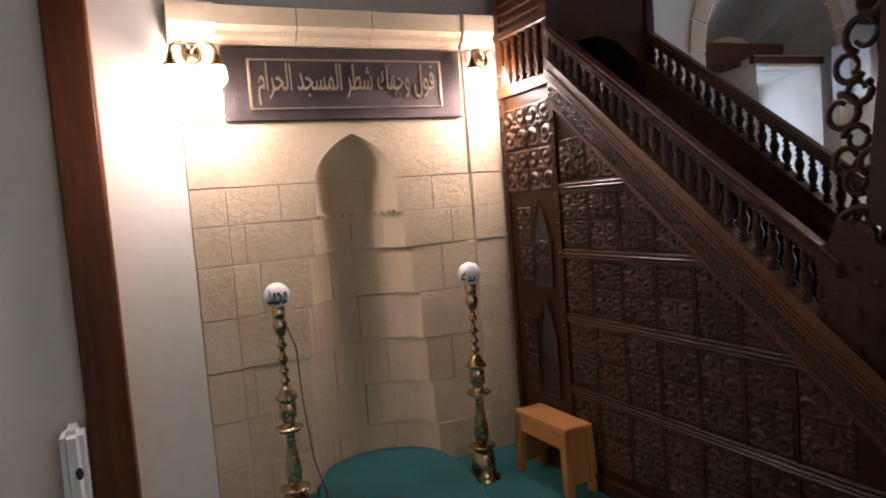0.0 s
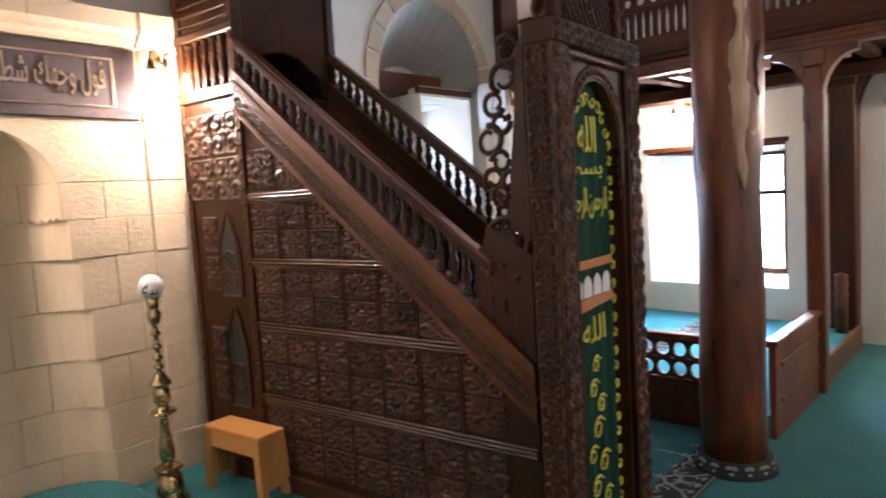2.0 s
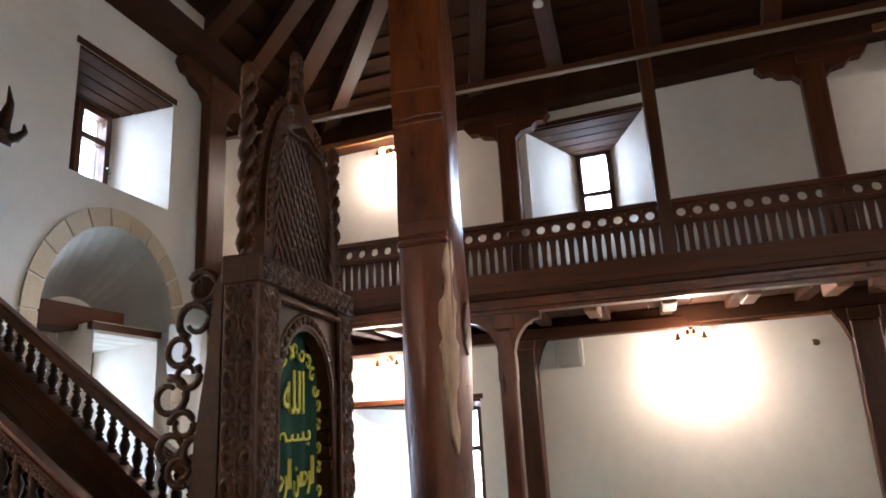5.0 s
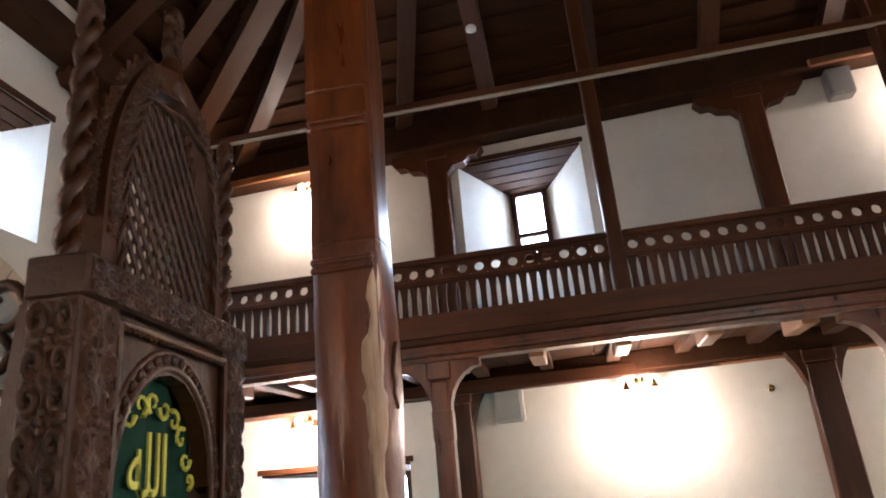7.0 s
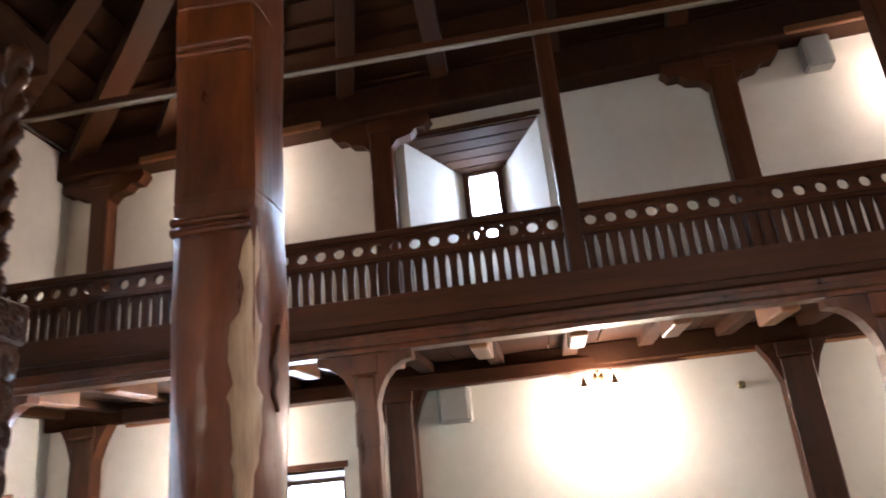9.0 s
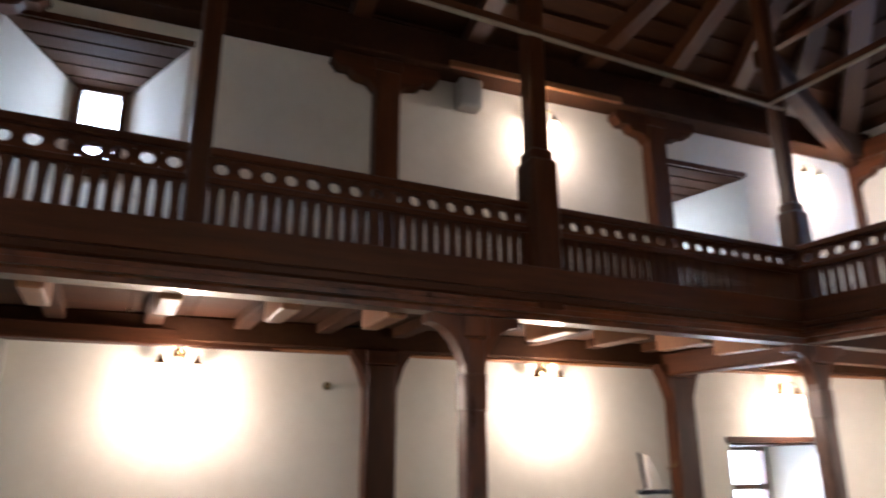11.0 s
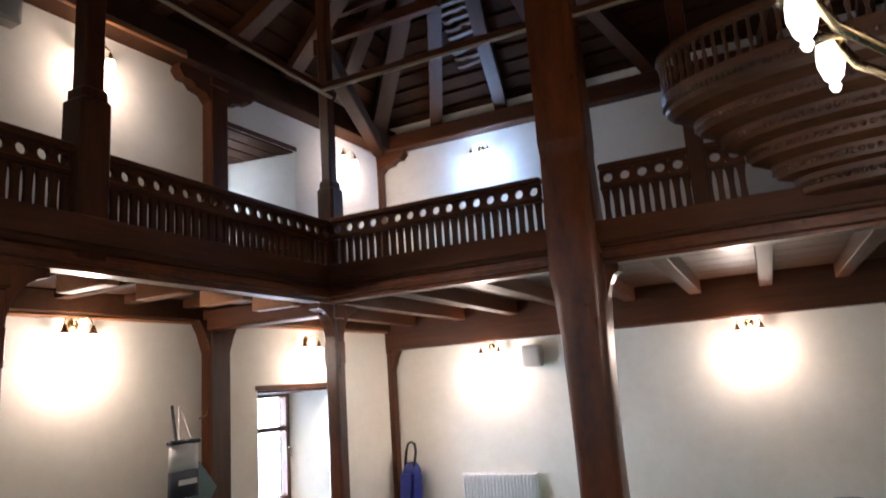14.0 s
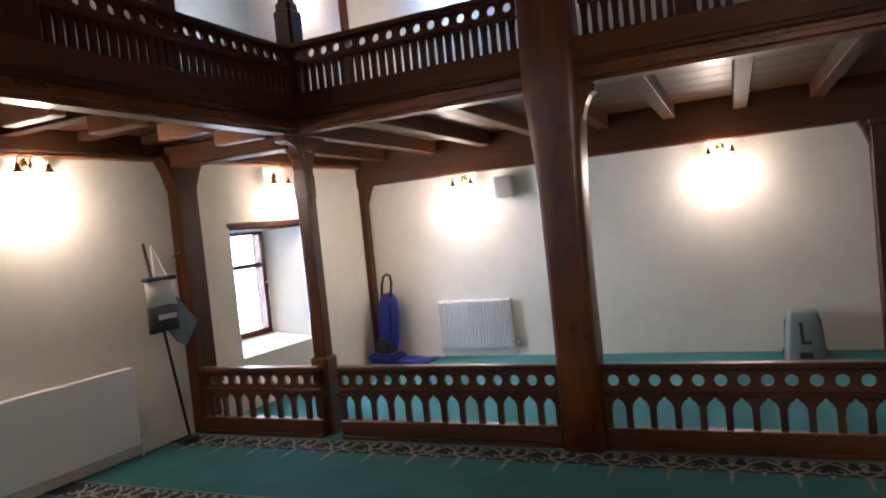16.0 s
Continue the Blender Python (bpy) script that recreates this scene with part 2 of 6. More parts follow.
def part(name, bm, mat, parent, label="", m=None, smooth=False):
    """One mesh object under a thing or under a part."""
    me = bm if isinstance(bm, bpy.types.Mesh) else mesh_of(bm, name, mat, smooth)
    ob = new(name, me)
    ob.parent = parent
    if m is not None:
        ob.matrix_basis = m
    if label:
        tagged(ob, label)
    return ob


def thing(name, m, label, category, group="", kind=""):
    ob = new(name)
    ob.empty_display_size = 0.1
    ob.matrix_basis = m
    return tagged(ob, label, category, group, kind)


def single(name, bm, mat, m, label, category="", group="", kind="", smooth=False):
    ob = new(name, mesh_of(bm, name, mat, smooth))
    ob.matrix_basis = m
    return tagged(ob, label, category, group, kind)


def structure(name, bm, mat, m=None, label="", smooth=False):
    ob = new(name, mesh_of(bm, name, mat, smooth))
    if m is not None:
        ob.matrix_basis = m
    return tagged(ob, label, "", "", "structure")


def panel_with_holes(bm, u0, u1, w0, w1, holes, d0, d1, axis):
    """A slab in the plane across axis with rectangular holes (u0, u1, w0, w1), cut up in blocks."""
    us = sorted({u0, u1, *(h[0] for h in holes), *(h[1] for h in holes)})
    ws = sorted({w0, w1, *(h[2] for h in holes), *(h[3] for h in holes)})
    for a, b in zip(us, us[1:]):
        run = None
        for c, d in list(zip(ws, ws[1:])) + [(None, None)]:
            solid = c is not None and not any(h[0] <= (a + b) / 2 <= h[1] and h[2] <= (c + d) / 2 <= h[3] for h in holes)
            if solid:
                run = (run[0], d) if run else (c, d)
            elif run:
                if axis == "x":
                    box(bm, d0, d1, a, b, run[0], run[1])
                else:
                    box(bm, a, b, d0, d1, run[0], run[1])
                run = None


# frames of the walls
T_E = pose(7.73, 3.3, 0, 0, 0, -4.94)
T_M = pose(1.9, 5.98, 0, 0, 0, 3.2)
T_B = pose(3.0, 3.47, 0, 0, 0, 4.5)
T_G = pose(6.03, 2.05, 0, 0, 0, -1.1)
Q_Y, S_Y, GS_Y, W_X = 5.8, -4.9, -1.97, -1.3


# ---- structure ----
def window_in(name, m, y0, y1, z0, z1, depth, py0, py1, pz0, pz1, label, transom=0.66, soffit=True, sky=1.0):
    """A deep window: splayed plaster reveals from the wall's face to the frame, timber soffit, frame and panes.
    Local: the wall's face is x = 0, outwards is +x."""
    bm = bmesh.new()
    a = [(0.0, y0, z0), (0.0, y1, z0), (0.0, y1, z1), (0.0, y0, z1)]
    b = [(depth, py0, pz0), (depth, py1, pz0), (depth, py1, pz1), (depth, py0, pz1)]
    for i in (0, 1, 3):
        j = (i + 1) % 4
        bm.faces.new([bm.verts.new(p) for p in (a[i], a[j], b[j], b[i])])
    o = [(depth + 0.02, y0 - 0.02, z0 - 0.02), (depth + 0.02, y1 + 0.02, z0 - 0.02), (depth + 0.02, y1 + 0.02, z1 + 0.02), (depth + 0.02, y0 - 0.02, z1 + 0.02)]
    for i in range(4):
        j = (i + 1) % 4
        bm.faces.new([bm.verts.new(p) for p in (b[i], b[j], o[j], o[i])])
    root = thing(name, m, label, "window", kind="structure")
    part("reveal", bm, PLASTER, root)
    bm = bmesh.new()
    n = 5
    for k in range(n):
        f0, f1 = k / n + 0.012, (k + 1) / n - 0.012
        q = [(depth * f, y0 + (py0 - y0) * f if s else y1 + (py1 - y1) * f, z1 + (pz1 - z1) * f) for f, s in ((f0, 1), (f0, 0), (f1, 0), (f1, 1))]
        lo = [bm.verts.new((p[0], p[1], p[2] - 0.02)) for p in q]
        hi = [bm.verts.new((p[0], p[1], p[2] + 0.06)) for p in q]
        bm.faces.new(lo)
        bm.faces.new(hi[::-1])
        for i in range(4):
            bm.faces.new((lo[i], hi[i], hi[(i + 1) % 4], lo[(i + 1) % 4]))
    # soffit takes the darker wood, so its shade is in the colour
    part("soffit_boards", bm, ROOF_SHADE_WOOD if soffit else PLASTER, root, "dark timber boards lining the window head" if soffit else "")
    bm = bmesh.new()
    box(bm, -0.01, 0.03, y0 - 0.03, y1 + 0.03, z1 + 0.001, z1 + 0.05)
    part("head_board", bm, WOOD_Y, root)
    fw = 0.055
    bm = bmesh.new()
    box(bm, depth - 0.05, depth + 0.02, py0, py0 + fw, pz0, pz1)
    box(bm, depth - 0.05, depth + 0.02, py1 - fw, py1, pz0, pz1)
    box(bm, depth - 0.05, depth + 0.02, py0 + fw, py1 - fw, pz0, pz0 + fw)
    box(bm, depth - 0.05, depth + 0.02, py0 + fw, py1 - fw, pz1 - fw, pz1)
    tz = pz0 + (pz1 - pz0) * transom
    box(bm, depth - 0.045, depth + 0.015, py0 + fw, py1 - fw, tz - 0.025, tz + 0.025)
    part("window_frame", bm, WOOD_Z, root, "dark brown window frame with a transom")
    for zz0, zz1 in ((pz0 + fw, tz - 0.025), (tz + 0.025, pz1 - fw)):
        bm = bmesh.new()
        box(bm, depth - 0.012, depth - 0.006, py0 + fw, py1 - fw, zz0, zz1)
        p = part("pane", bm, GLASS, root)
        p.visible_shadow = False
    bm = bmesh.new()
    tube(bm, [(depth - 0.06, py0 + 0.03, tz - 0.2), (depth - 0.09, py0 + 0.03, tz - 0.2), (depth - 0.09, py0 + 0.03, tz - 0.3)], 0.009, 6)
    part("handle", bm, CHROME, root, "metal window handle")
    window_light(m @ Matrix.Translation((depth + 0.06, (py0 + py1) / 2, (pz0 + pz1) / 2)) @ look((0, 0, 0), (-1, 0, 0)), py1 - py0 - 0.1, pz1 - pz0 - 0.1, WINDOW_WATT * sky * (py1 - py0) * (pz1 - pz0))
    return root


TOP = 4.72   # underside of the wall beams
WALL_TOP = 5.3

# east wall
E_OPEN = [(0.66, 2.11, 0.455, 1.86), (-7.07, -5.92, 0.5, 1.755), (-1.22, -0.03, 3.1, 4.57), (-6.52, -5.52, 3.1, 4.34)]
bm = bmesh.new()
panel_with_holes(bm, -8.6, 3.75, -0.1, WALL_TOP, E_OPEN, 0.0, 0.85, "x")
structure("wall_east", bm, PLASTER, T_E, "white plastered east wall with deep windows")
window_in("window_1", T_E, 0.66, 2.11, 0.455, 1.86, 0.62, 0.84, 1.46, 0.52, 1.81, "deep plastered window with a brown timber frame beside the corner platform")
window_in("window_2", T_E, -7.07, -5.92, 0.5, 1.755, 0.42, -6.74, -5.98, 0.62, 1.735, "deep plastered window with a brown two-pane frame")
window_in("window_3", T_E, -1.22, -0.03, 3.1, 4.57, 0.72, -0.80, -0.42, 3.72, 4.47, "splayed gallery window under dark soffit boards", transom=0.35, sky=0.7)
window_in("window_4", T_E, -6.52, -5.52, 3.1, 4.34, 0.7, -6.0, -5.6, 3.5, 4.2, "deep gallery window with a dark timber head")

# south wall
bm = bmesh.new()
box(bm, W_X - 0.5, 7.6, S_Y - 0.6, S_Y, -0.1, WALL_TOP)
structure("wall_south", bm, PLASTER, None, "white plastered back wall")
# west wall
bm = bmesh.new()
box(bm, W_X - 0.5, W_X, S_Y, 6.6, -0.1, WALL_TOP)
structure("wall_west", bm, PLASTER, None, "white plastered side wall")

# qibla wall beside the pulpit with the arched niche and the upper window
NX0, NX1, NSPR, NTOP, NZ0 = 4.30, 5.52, 2.42, 3.09, 0.75
UX0, UX1, UZ0, UZ1 = 4.43, 5.40, 3.37, 4.28
bm = bmesh.new()
panel_with_holes(bm, 3.64, 5.95, -0.1, WALL_TOP, [(NX0, NX1, NZ0, NTOP), (UX0, UX1, UZ0, UZ1)], Q_Y, Q_Y + 0.85, "y")
# spandrels that turn the niche's head into a round arch
cx, hw, rise = (NX0 + NX1) / 2, (NX1 - NX0) / 2, NTOP - NSPR
for s in (-1, 1):
    pts = [(cx + s * hw, NTOP), (cx + s * hw, NSPR)]
    pts += [(cx + s * hw * math.cos(radians(a)), NSPR + rise * math.sin(radians(a))) for a in range(10, 91, 10)]
    prism(bm, pts, Q_Y + 0.001, Q_Y + 0.3, "y")
structure("wall_qibla", bm, PLASTER, None, "white plastered prayer wall with an arched window niche")
bm = bmesh.new()
box(bm, 5.7, 9.0, 6.66, 7.15, -0.1, WALL_TOP)
structure("wall_north", bm, PLASTER, None, "white plastered wall of the corner bay past the prayer wall")
# niche lining: splayed sides and a conical vault
bm = bmesh.new()
DEP = 0.6


def niche_ring(k):
    """k 0 at the face, 1 at the back."""
    bx0, bx1 = 4.80, 5.42
    x0, x1 = NX0 + (bx0 - NX0) * k, NX1 + (bx1 - NX1) * k
    sp, tp = NSPR + (2.45 - NSPR) * k, NTOP + (2.66 - NTOP) * k
    c, h = (x0 + x1) / 2, (x1 - x0) / 2
    pts = [(x1, NZ0)] + [(c + h * math.cos(radians(a)), sp + (tp - sp) * math.sin(radians(a))) for a in range(0, 181, 12)] + [(x0, NZ0)]
    return [(p[0], Q_Y + DEP * k, p[1]) for p in pts]


r0, r1 = niche_ring(0), niche_ring(1)
white = bmesh.new()
for i in range(len(r0) - 1):
    tgt = white if i in (0, len(r0) - 2) else bm
    tgt.faces.new([tgt.verts.new(p) for p in (r0[i], r0[i + 1], r1[i + 1], r1[i])])
white.faces.new([white.verts.new(p) for p in (r0[-1], r0[0], r1[0], r1[-1])])
structure("niche_reveal", white, PLASTER, None, "white plastered niche sides and sill")
structure("niche_vault", bm, GREY_STONE, None, "grey stone splayed vault over the niche")
ring = thing("niche_arch", Matrix(), "cream stone arch ring round the window niche", "arch", kind="structure")
for k in range(11):
    bm = bmesh.new()
    a0, a1 = 180 * k / 11 + 0.6, 180 * (k + 1) / 11 - 0.6
    pts = []
    for a in (a0, (a0 + a1) / 2, a1):
        pts.append((cx + (hw + 0.0) * math.cos(radians(a)), NSPR + rise * math.sin(radians(a))))
    for a in (a1, (a0 + a1) / 2, a0):
        pts.append((cx + (hw + 0.13) * math.cos(radians(a)), NSPR + (rise + 0.13) * math.sin(radians(a))))
    prism(bm, pts, Q_Y - 0.012, Q_Y + 0.12, "y")
    part("voussoir", bm, STONE_FINE, ring)
for s in (-1, 1):
    for z0, z1 in ((2.2, NSPR - 0.005), (1.9, 2.195), (1.6, 1.895)):
        bm = block(cx + s * (hw + 0.065) - 0.065, cx + s * (hw + 0.065) + 0.065, Q_Y - 0.012, Q_Y + 0.1, z0, z1, 0.004)
        part("jamb_stone", bm, STONE_FINE, ring)
bm = block(4.50, 5.24, Q_Y + 0.2, Q_Y + 0.42, 2.38, 2.55, 0.008)
structure("niche_lintel", bm, WOOD_X, None, "dark timber lintel across the niche")
bm = bmesh.new()
box(bm, 4.76, 5.46, Q_Y + 0.56, Q_Y + 0.64, 2.36, 2.70)
structure("niche_back", bm, PLASTER, None, "plaster over the niche window")
T_QW = Matrix.Translation((0, Q_Y, 0)) @ pose(0, 0, 0, 0, 0, 90)
# in this frame local +x points out of the wall and local y runs to the west
window_in("window_5", T_QW @ Matrix.Translation((DEP - 0.55, 0, 0)), -5.42, -4.80, 0.8, 2.37, 0.58, -5.37, -4.87, 0.85, 2.32, "tall niche window with a brown timber frame", soffit=False, sky=0.1)
window_in("window_6", T_QW, -UX1, -UX0, UZ0, UZ1, 0.5, -5.24, -4.90, UZ0 + 0.05, UZ1 - 0.1, "small upper window with dark soffit boards", sky=0.4)

# qibla wall by the prayer niche, white beside the stone
bm = bmesh.new()
panel_with_holes(bm, -3.4, 1.745, -0.1, WALL_TOP, [(-0.9, 0.95, -0.1, 2.5)], 0.0, 0.7, "y")
structure("wall_mihrab", bm, PLASTER, T_M, "white plaster round the stone prayer niche")

# floor and platform
bm = bmesh.new()
box(bm, W_X - 0.5, 9.0, S_Y - 0.6, 7.2, -0.15, 0.0)
structure("floor", bm, CARPET, None, "teal wall-to-wall mosque carpet")
plat = thing("platform", Matrix(), "raised corner platform with dark panelled front and pierced end", "platform", kind="structure")
part("deck", block(4.96, 8.2, 3.34, 6.66, 0.001, 0.14, 0), CARPET_BLUE, plat, "blue carpet on the raised deck")

# roof: boarded hipped slopes on rafters that fan out from the inner corners
RZ = 5.97
corners = [(-1.6, -5.2), (7.35, -5.2), (8.25, 6.9), (-1.6, 6.9)]
inner = [(1.5, -1.85), (4.65, -1.85), (4.7, 2.95), (1.5, 2.95)]
EAVE = 4.86
ROWS = 15
bm = bmesh.new()
lo, hi = [bm.verts.new((x, y, EAVE + 0.17)) for x, y in corners], [bm.verts.new((x, y, RZ + 0.17)) for x, y in inner]
lo2, hi2 = [bm.verts.new((x, y, EAVE + 0.32)) for x, y in corners], [bm.verts.new((x, y, RZ + 0.32)) for x, y in inner]
for i in range(4):
    j = (i + 1) % 4
    bm.faces.new((lo[i], lo[j], hi[j], hi[i]))
    bm.faces.new((lo2[i], hi2[i], hi2[j], lo2[j]))
    bm.faces.new((lo[i], lo2[i], lo2[j], lo[j]))
bm.faces.new(hi)
bm.faces.new(hi2[::-1])
for i in range(4):
    j = (i + 1) % 4
    for k in range(ROWS):
        f0, f1 = k / ROWS + 0.005, (k + 1) / ROWS - 0.005
        q = []
        for f, dz in ((f0, 0.155), (f1, 0.135)):
            for c0, c1 in ((corners[i], inner[i]), (corners[j], inner[j])):
                q.append((c0[0] + (c1[0] - c0[0]) * f, c0[1] + (c1[1] - c0[1]) * f, EAVE + (RZ - EAVE) * f + dz))
        a = [bm.verts.new(p) for p in (q[0], q[1], q[3], q[2])]
        b = [bm.verts.new((p[0], p[1], p[2] - 0.022)) for p in (q[0], q[1], q[3], q[2])]
        bm.faces.new(a)
        bm.faces.new(b[::-1])
        for n_ in range(4):
            bm.faces.new((a[n_], b[n_], b[(n_ + 1) % 4], a[(n_ + 1) % 4]))
for k in range(16):
    box(bm, inner[0][0] + 0.01, inner[1][0] + 0.03, -1.85 + 0.3 * k + 0.006, -1.85 + 0.3 * (k + 1) - 0.006, RZ + 0.12, RZ + 0.15)
structure("ceiling", bm, ROOF_SHADE_WOOD, None, "dark boarded timber roof")
rafters = thing("roof_rafters", Matrix(), "dark hand-hewn rafters fanning up from the walls to an inner frame", "rafters", kind="structure")


def rafter(a, b, w=0.1, h=0.14, parent=None, mat=None):
    a, b = Vector(a), Vector(b)
    L = (b - a).length
    bm = bmesh.new()
    n = 5
    prev = None
    for i in range(n + 1):
        f = i / n
        jx, jz = random.uniform(-0.012, 0.012), random.uniform(-0.012, 0.012)
        ring = [bm.verts.new((f * L, sx * w / 2 + jx, sz * h / 2 + jz)) for sx, sz in ((-1, -1), (1, -1), (1, 1), (-1, 1))]
        if prev:
            for k in range(4):
                bm.faces.new((prev[k], prev[(k + 1) % 4], ring[(k + 1) % 4], ring[k]))
        else:
            bm.faces.new(ring)
        prev = ring
    bm.faces.new(prev[::-1])
    d = (b - a).normalized()
    rot = d.to_track_quat("X", "Z").to_matrix().to_4x4()
    return part("rafter", bm, mat or WOOD_X, parent or rafters, "", Matrix.Translation(a) @ rot)


for k in range(4):
    rafter((*corners[k], EAVE + 0.03), (*inner[k], RZ + 0.03), 0.19, 0.2, None, RAFTER)
for k in range(4):
    (ax, ay), (bx, by) = inner[k], inner[(k + 1) % 4]
    rafter((ax, ay, RZ - 0.02), (bx, by, RZ - 0.02), 0.18, 0.2, None, ROOF_SHADE_WOOD)
for i in range(4):
    j = (i + 1) % 4
    a, b, c, d = (Vector(p) for p in (corners[i], corners[j], inner[i], inner[j]))
    L = (b - a).length
    n = int(L / 1.02)
    for k in range(1, n + 1):
        f = k / (n + 1)
        foot = a + (b - a) * f
        # feet by a corner lean to that corner's head, the others run straight up the slope
        near = min(f, 1 - f) * L
        g = (f * L - (c - a).dot(b - a) / L) / (d - c).length
        head = c + (d - c) * min(max(g, 0.03 + 0.05 * f), 0.97)
        if near < 4.3:
            head = (c if f < 0.5 else d) * 0.97 + (c + (d - c) * f) * 0.03
        rafter((*foot, EAVE + 0.05), (*head, RZ + 0.05), 0.15, 0.15, None, RAFTER)
# paired tie timbers under the slope by the back gallery, and split laths in one bay
rafter((7.3, -2.78, 5.53), (5.2, -2.74, 5.53), 0.07, 0.13, None, WOOD_X)
rafter((7.2, -2.98, 5.42), (5.2, -3.0, 5.42), 0.08, 0.12, None, WOOD_X)
for k in range(11):
    f = 0.30 + 0.032 * k
    y_, z_ = -5.2 + 3.35 * f, EAVE + (RZ - EAVE) * f + 0.115
    rafter((5.75 - 0.7 * f, y_, z_), (5.32 - 0.5 * f, y_ + 0.01, z_ + 0.004), 0.07, 0.018, None, CEIL_WOOD)


def beam(name, a, b, w, h, mat, label, m=None, category="beam", bevel=0.012, parent=None):
    """A squared timber from a to b (its middle line)."""
    a, b = Vector(a), Vector(b)
    bm = block(0, (b - a).length, -w / 2, w / 2, -h / 2, h / 2, bevel)
    rot = (b - a).normalized().to_track_quat("X", "Z").to_matrix().to_4x4()
    mm = Matrix.Translation(a) @ rot
    if parent:
        return part(name, bm, mat, parent, label, mm)
    ob = single(name, bm, mat, (m or Matrix()) @ mm, label, category, kind="structure")
    return ob


# darker wood on the high beams stands for the poor light up there
beam("wall_beam", (-0.1, -8.3, TOP + 0.16), (-0.1, 3.4, TOP + 0.16), 0.24, 0.3, ROOF_SHADE_WOOD, "dark timber beam along the top of the east wall", T_E)
for y0, y1 in ((-4.9, -3.2), (0.65, 2.45)):
    beam("trim", (-0.235, y0, TOP + 0.035), (-0.235, y1, TOP + 0.035), 0.03, 0.075, ORANGE_WOOD, "light timber trim under the wall beam", T_E)
beam("wall_beam", (W_X, S_Y + 0.08, TOP + 0.1), (7.3, S_Y + 0.08, TOP + 0.1), 0.18, 0.2, WOOD_X, "dark timber beam along the top of the back wall")
beam("wall_beam", (2.8, Q_Y - 0.1, TOP + 0.13), (6.25, Q_Y - 0.1, TOP + 0.13), 0.22, 0.24, ROOF_SHADE_WOOD, "dark timber beam along the top of the prayer wall")
beam("wall_beam", (-1.9, -0.1, TOP + 0.13), (1.2, -0.1, TOP + 0.13), 0.22, 0.24, ROOF_SHADE_WOOD, "dark timber beam over the prayer niche", T_M)
beam("wall_beam", (W_X + 0.1, S_Y, TOP + 0.13), (W_X + 0.1, 6.2, TOP + 0.13), 0.22, 0.24, ROOF_SHADE_WOOD, "dark timber beam along the side wall")
beam("dragon_beam", (7.0, S_Y + 0.1, TOP + 0.05), (5.98, GS_Y - 0.1, TOP + 0.02), 0.15, 0.17, ROOF_SHADE_WOOD, "dark diagonal timber from the wall corner to the gallery post")

# gallery floors
GZ0, GZ1 = 2.42, 2.66
gal = thing("gallery_east", T_G, "dark timber gallery floor along the east wall on joists", "gallery", kind="structure")
bm = bmesh.new()
n = 24
for k in range(n):
    y0 = -4.05 + 8.6 * k / n
    part("floor_board", block(0.02, 1.98, y0 + 0.004, y0 + 8.6 / n - 0.004, GZ1 - 0.1, GZ1 - 0.06, 0.003), ROOF_SHADE_WOOD, gal)
box(bm, 0.02, 1.98, -4.05, 4.55, GZ1 - 0.058, GZ1 - 0.02)
part("upper_boarding", bm, ROOF_SHADE_WOOD, gal)
for k in range(16):
    y0 = -3.75 + 0.55 * k
    # dark joists with light ends: shade and lamplight put into the wood colours
    part("joist", block(0.06, 1.9, y0 - 0.055, y0 + 0.055, GZ1 - 0.17, GZ1 - 0.1, 0.006), ROOF_SHADE_WOOD, gal)
    part("lit_joist_end", block(0.072, 0.5, y0 - 0.05, y0 + 0.05, GZ1 - 0.285, GZ1 - 0.168, 0.008), ORANGE_WOOD, gal, "joist end, coloured lighter for the lamplight on it")
part("edge_beam", block(-0.1, 0.06, -4.2, 3.75, GZ0 + 0.075, GZ1 - 0.02, 0.012), WOOD_Y, gal)
part("edge_log", bevelled(block(-0.118, 0.07, -4.2, 3.75, GZ0 - 0.025, GZ0 + 0.073, 0), 0.035, 3), COLUMN, gal, "rounded varnished edge log")
part("edge_board", block(-0.125, -0.1, -4.2, 3.75, GZ1 - 0.12, GZ1 + 0.03, 0.004), WOOD_Y, gal)
part("wall_plate", block(1.5, 1.72, -4.1, 3.7, GZ0 - 0.06, GZ0 + 0.05, 0.008), WOOD_Y, gal)
beam("trim", (-0.02, -8.2, GZ0 - 0.045), (-0.02, 2.6, GZ0 - 0.045), 0.05, 0.03, ORANGE_WOOD, "light timber trim along the wall under the gallery", T_E)

beam("wall_plate", (-0.045, -8.2, (GZ0 + GZ1 - 0.13) / 2), (-0.045, 3.4, (GZ0 + GZ1 - 0.13) / 2), 0.08, GZ1 - GZ0 - 0.07, ROOF_SHADE_WOOD, "dark timber plate carrying the gallery floor along the east wall", T_E)

gals = thing("gallery_south", Matrix(), "dark timber gallery floor along the back wall on joists", "gallery", kind="structure")
bm = bmesh.new()
n = 8
for k in range(n):
    y0 = S_Y + (GS_Y - S_Y) * k / n
    part("floor_board", block(W_X, 7.25, y0 + 0.004, y0 + (GS_Y - S_Y) / n - 0.004, GZ1 - 0.1, GZ1 - 0.06, 0.003), CEIL_WOOD, gals)
box(bm, W_X, 7.25, S_Y, GS_Y - 0.02, GZ1 - 0.058, GZ1 - 0.02)
part("upper_boarding", bm, CEIL_WOOD, gals)
for k in range(11):
    x0 = 0.05 + 0.66 * k
    part("joist", block(x0 - 0.06, x0 + 0.06, S_Y + 0.02, GS_Y - 0.05, GZ1 - 0.24, GZ1 - 0.1, 0.006), WOOD_Y, gals)
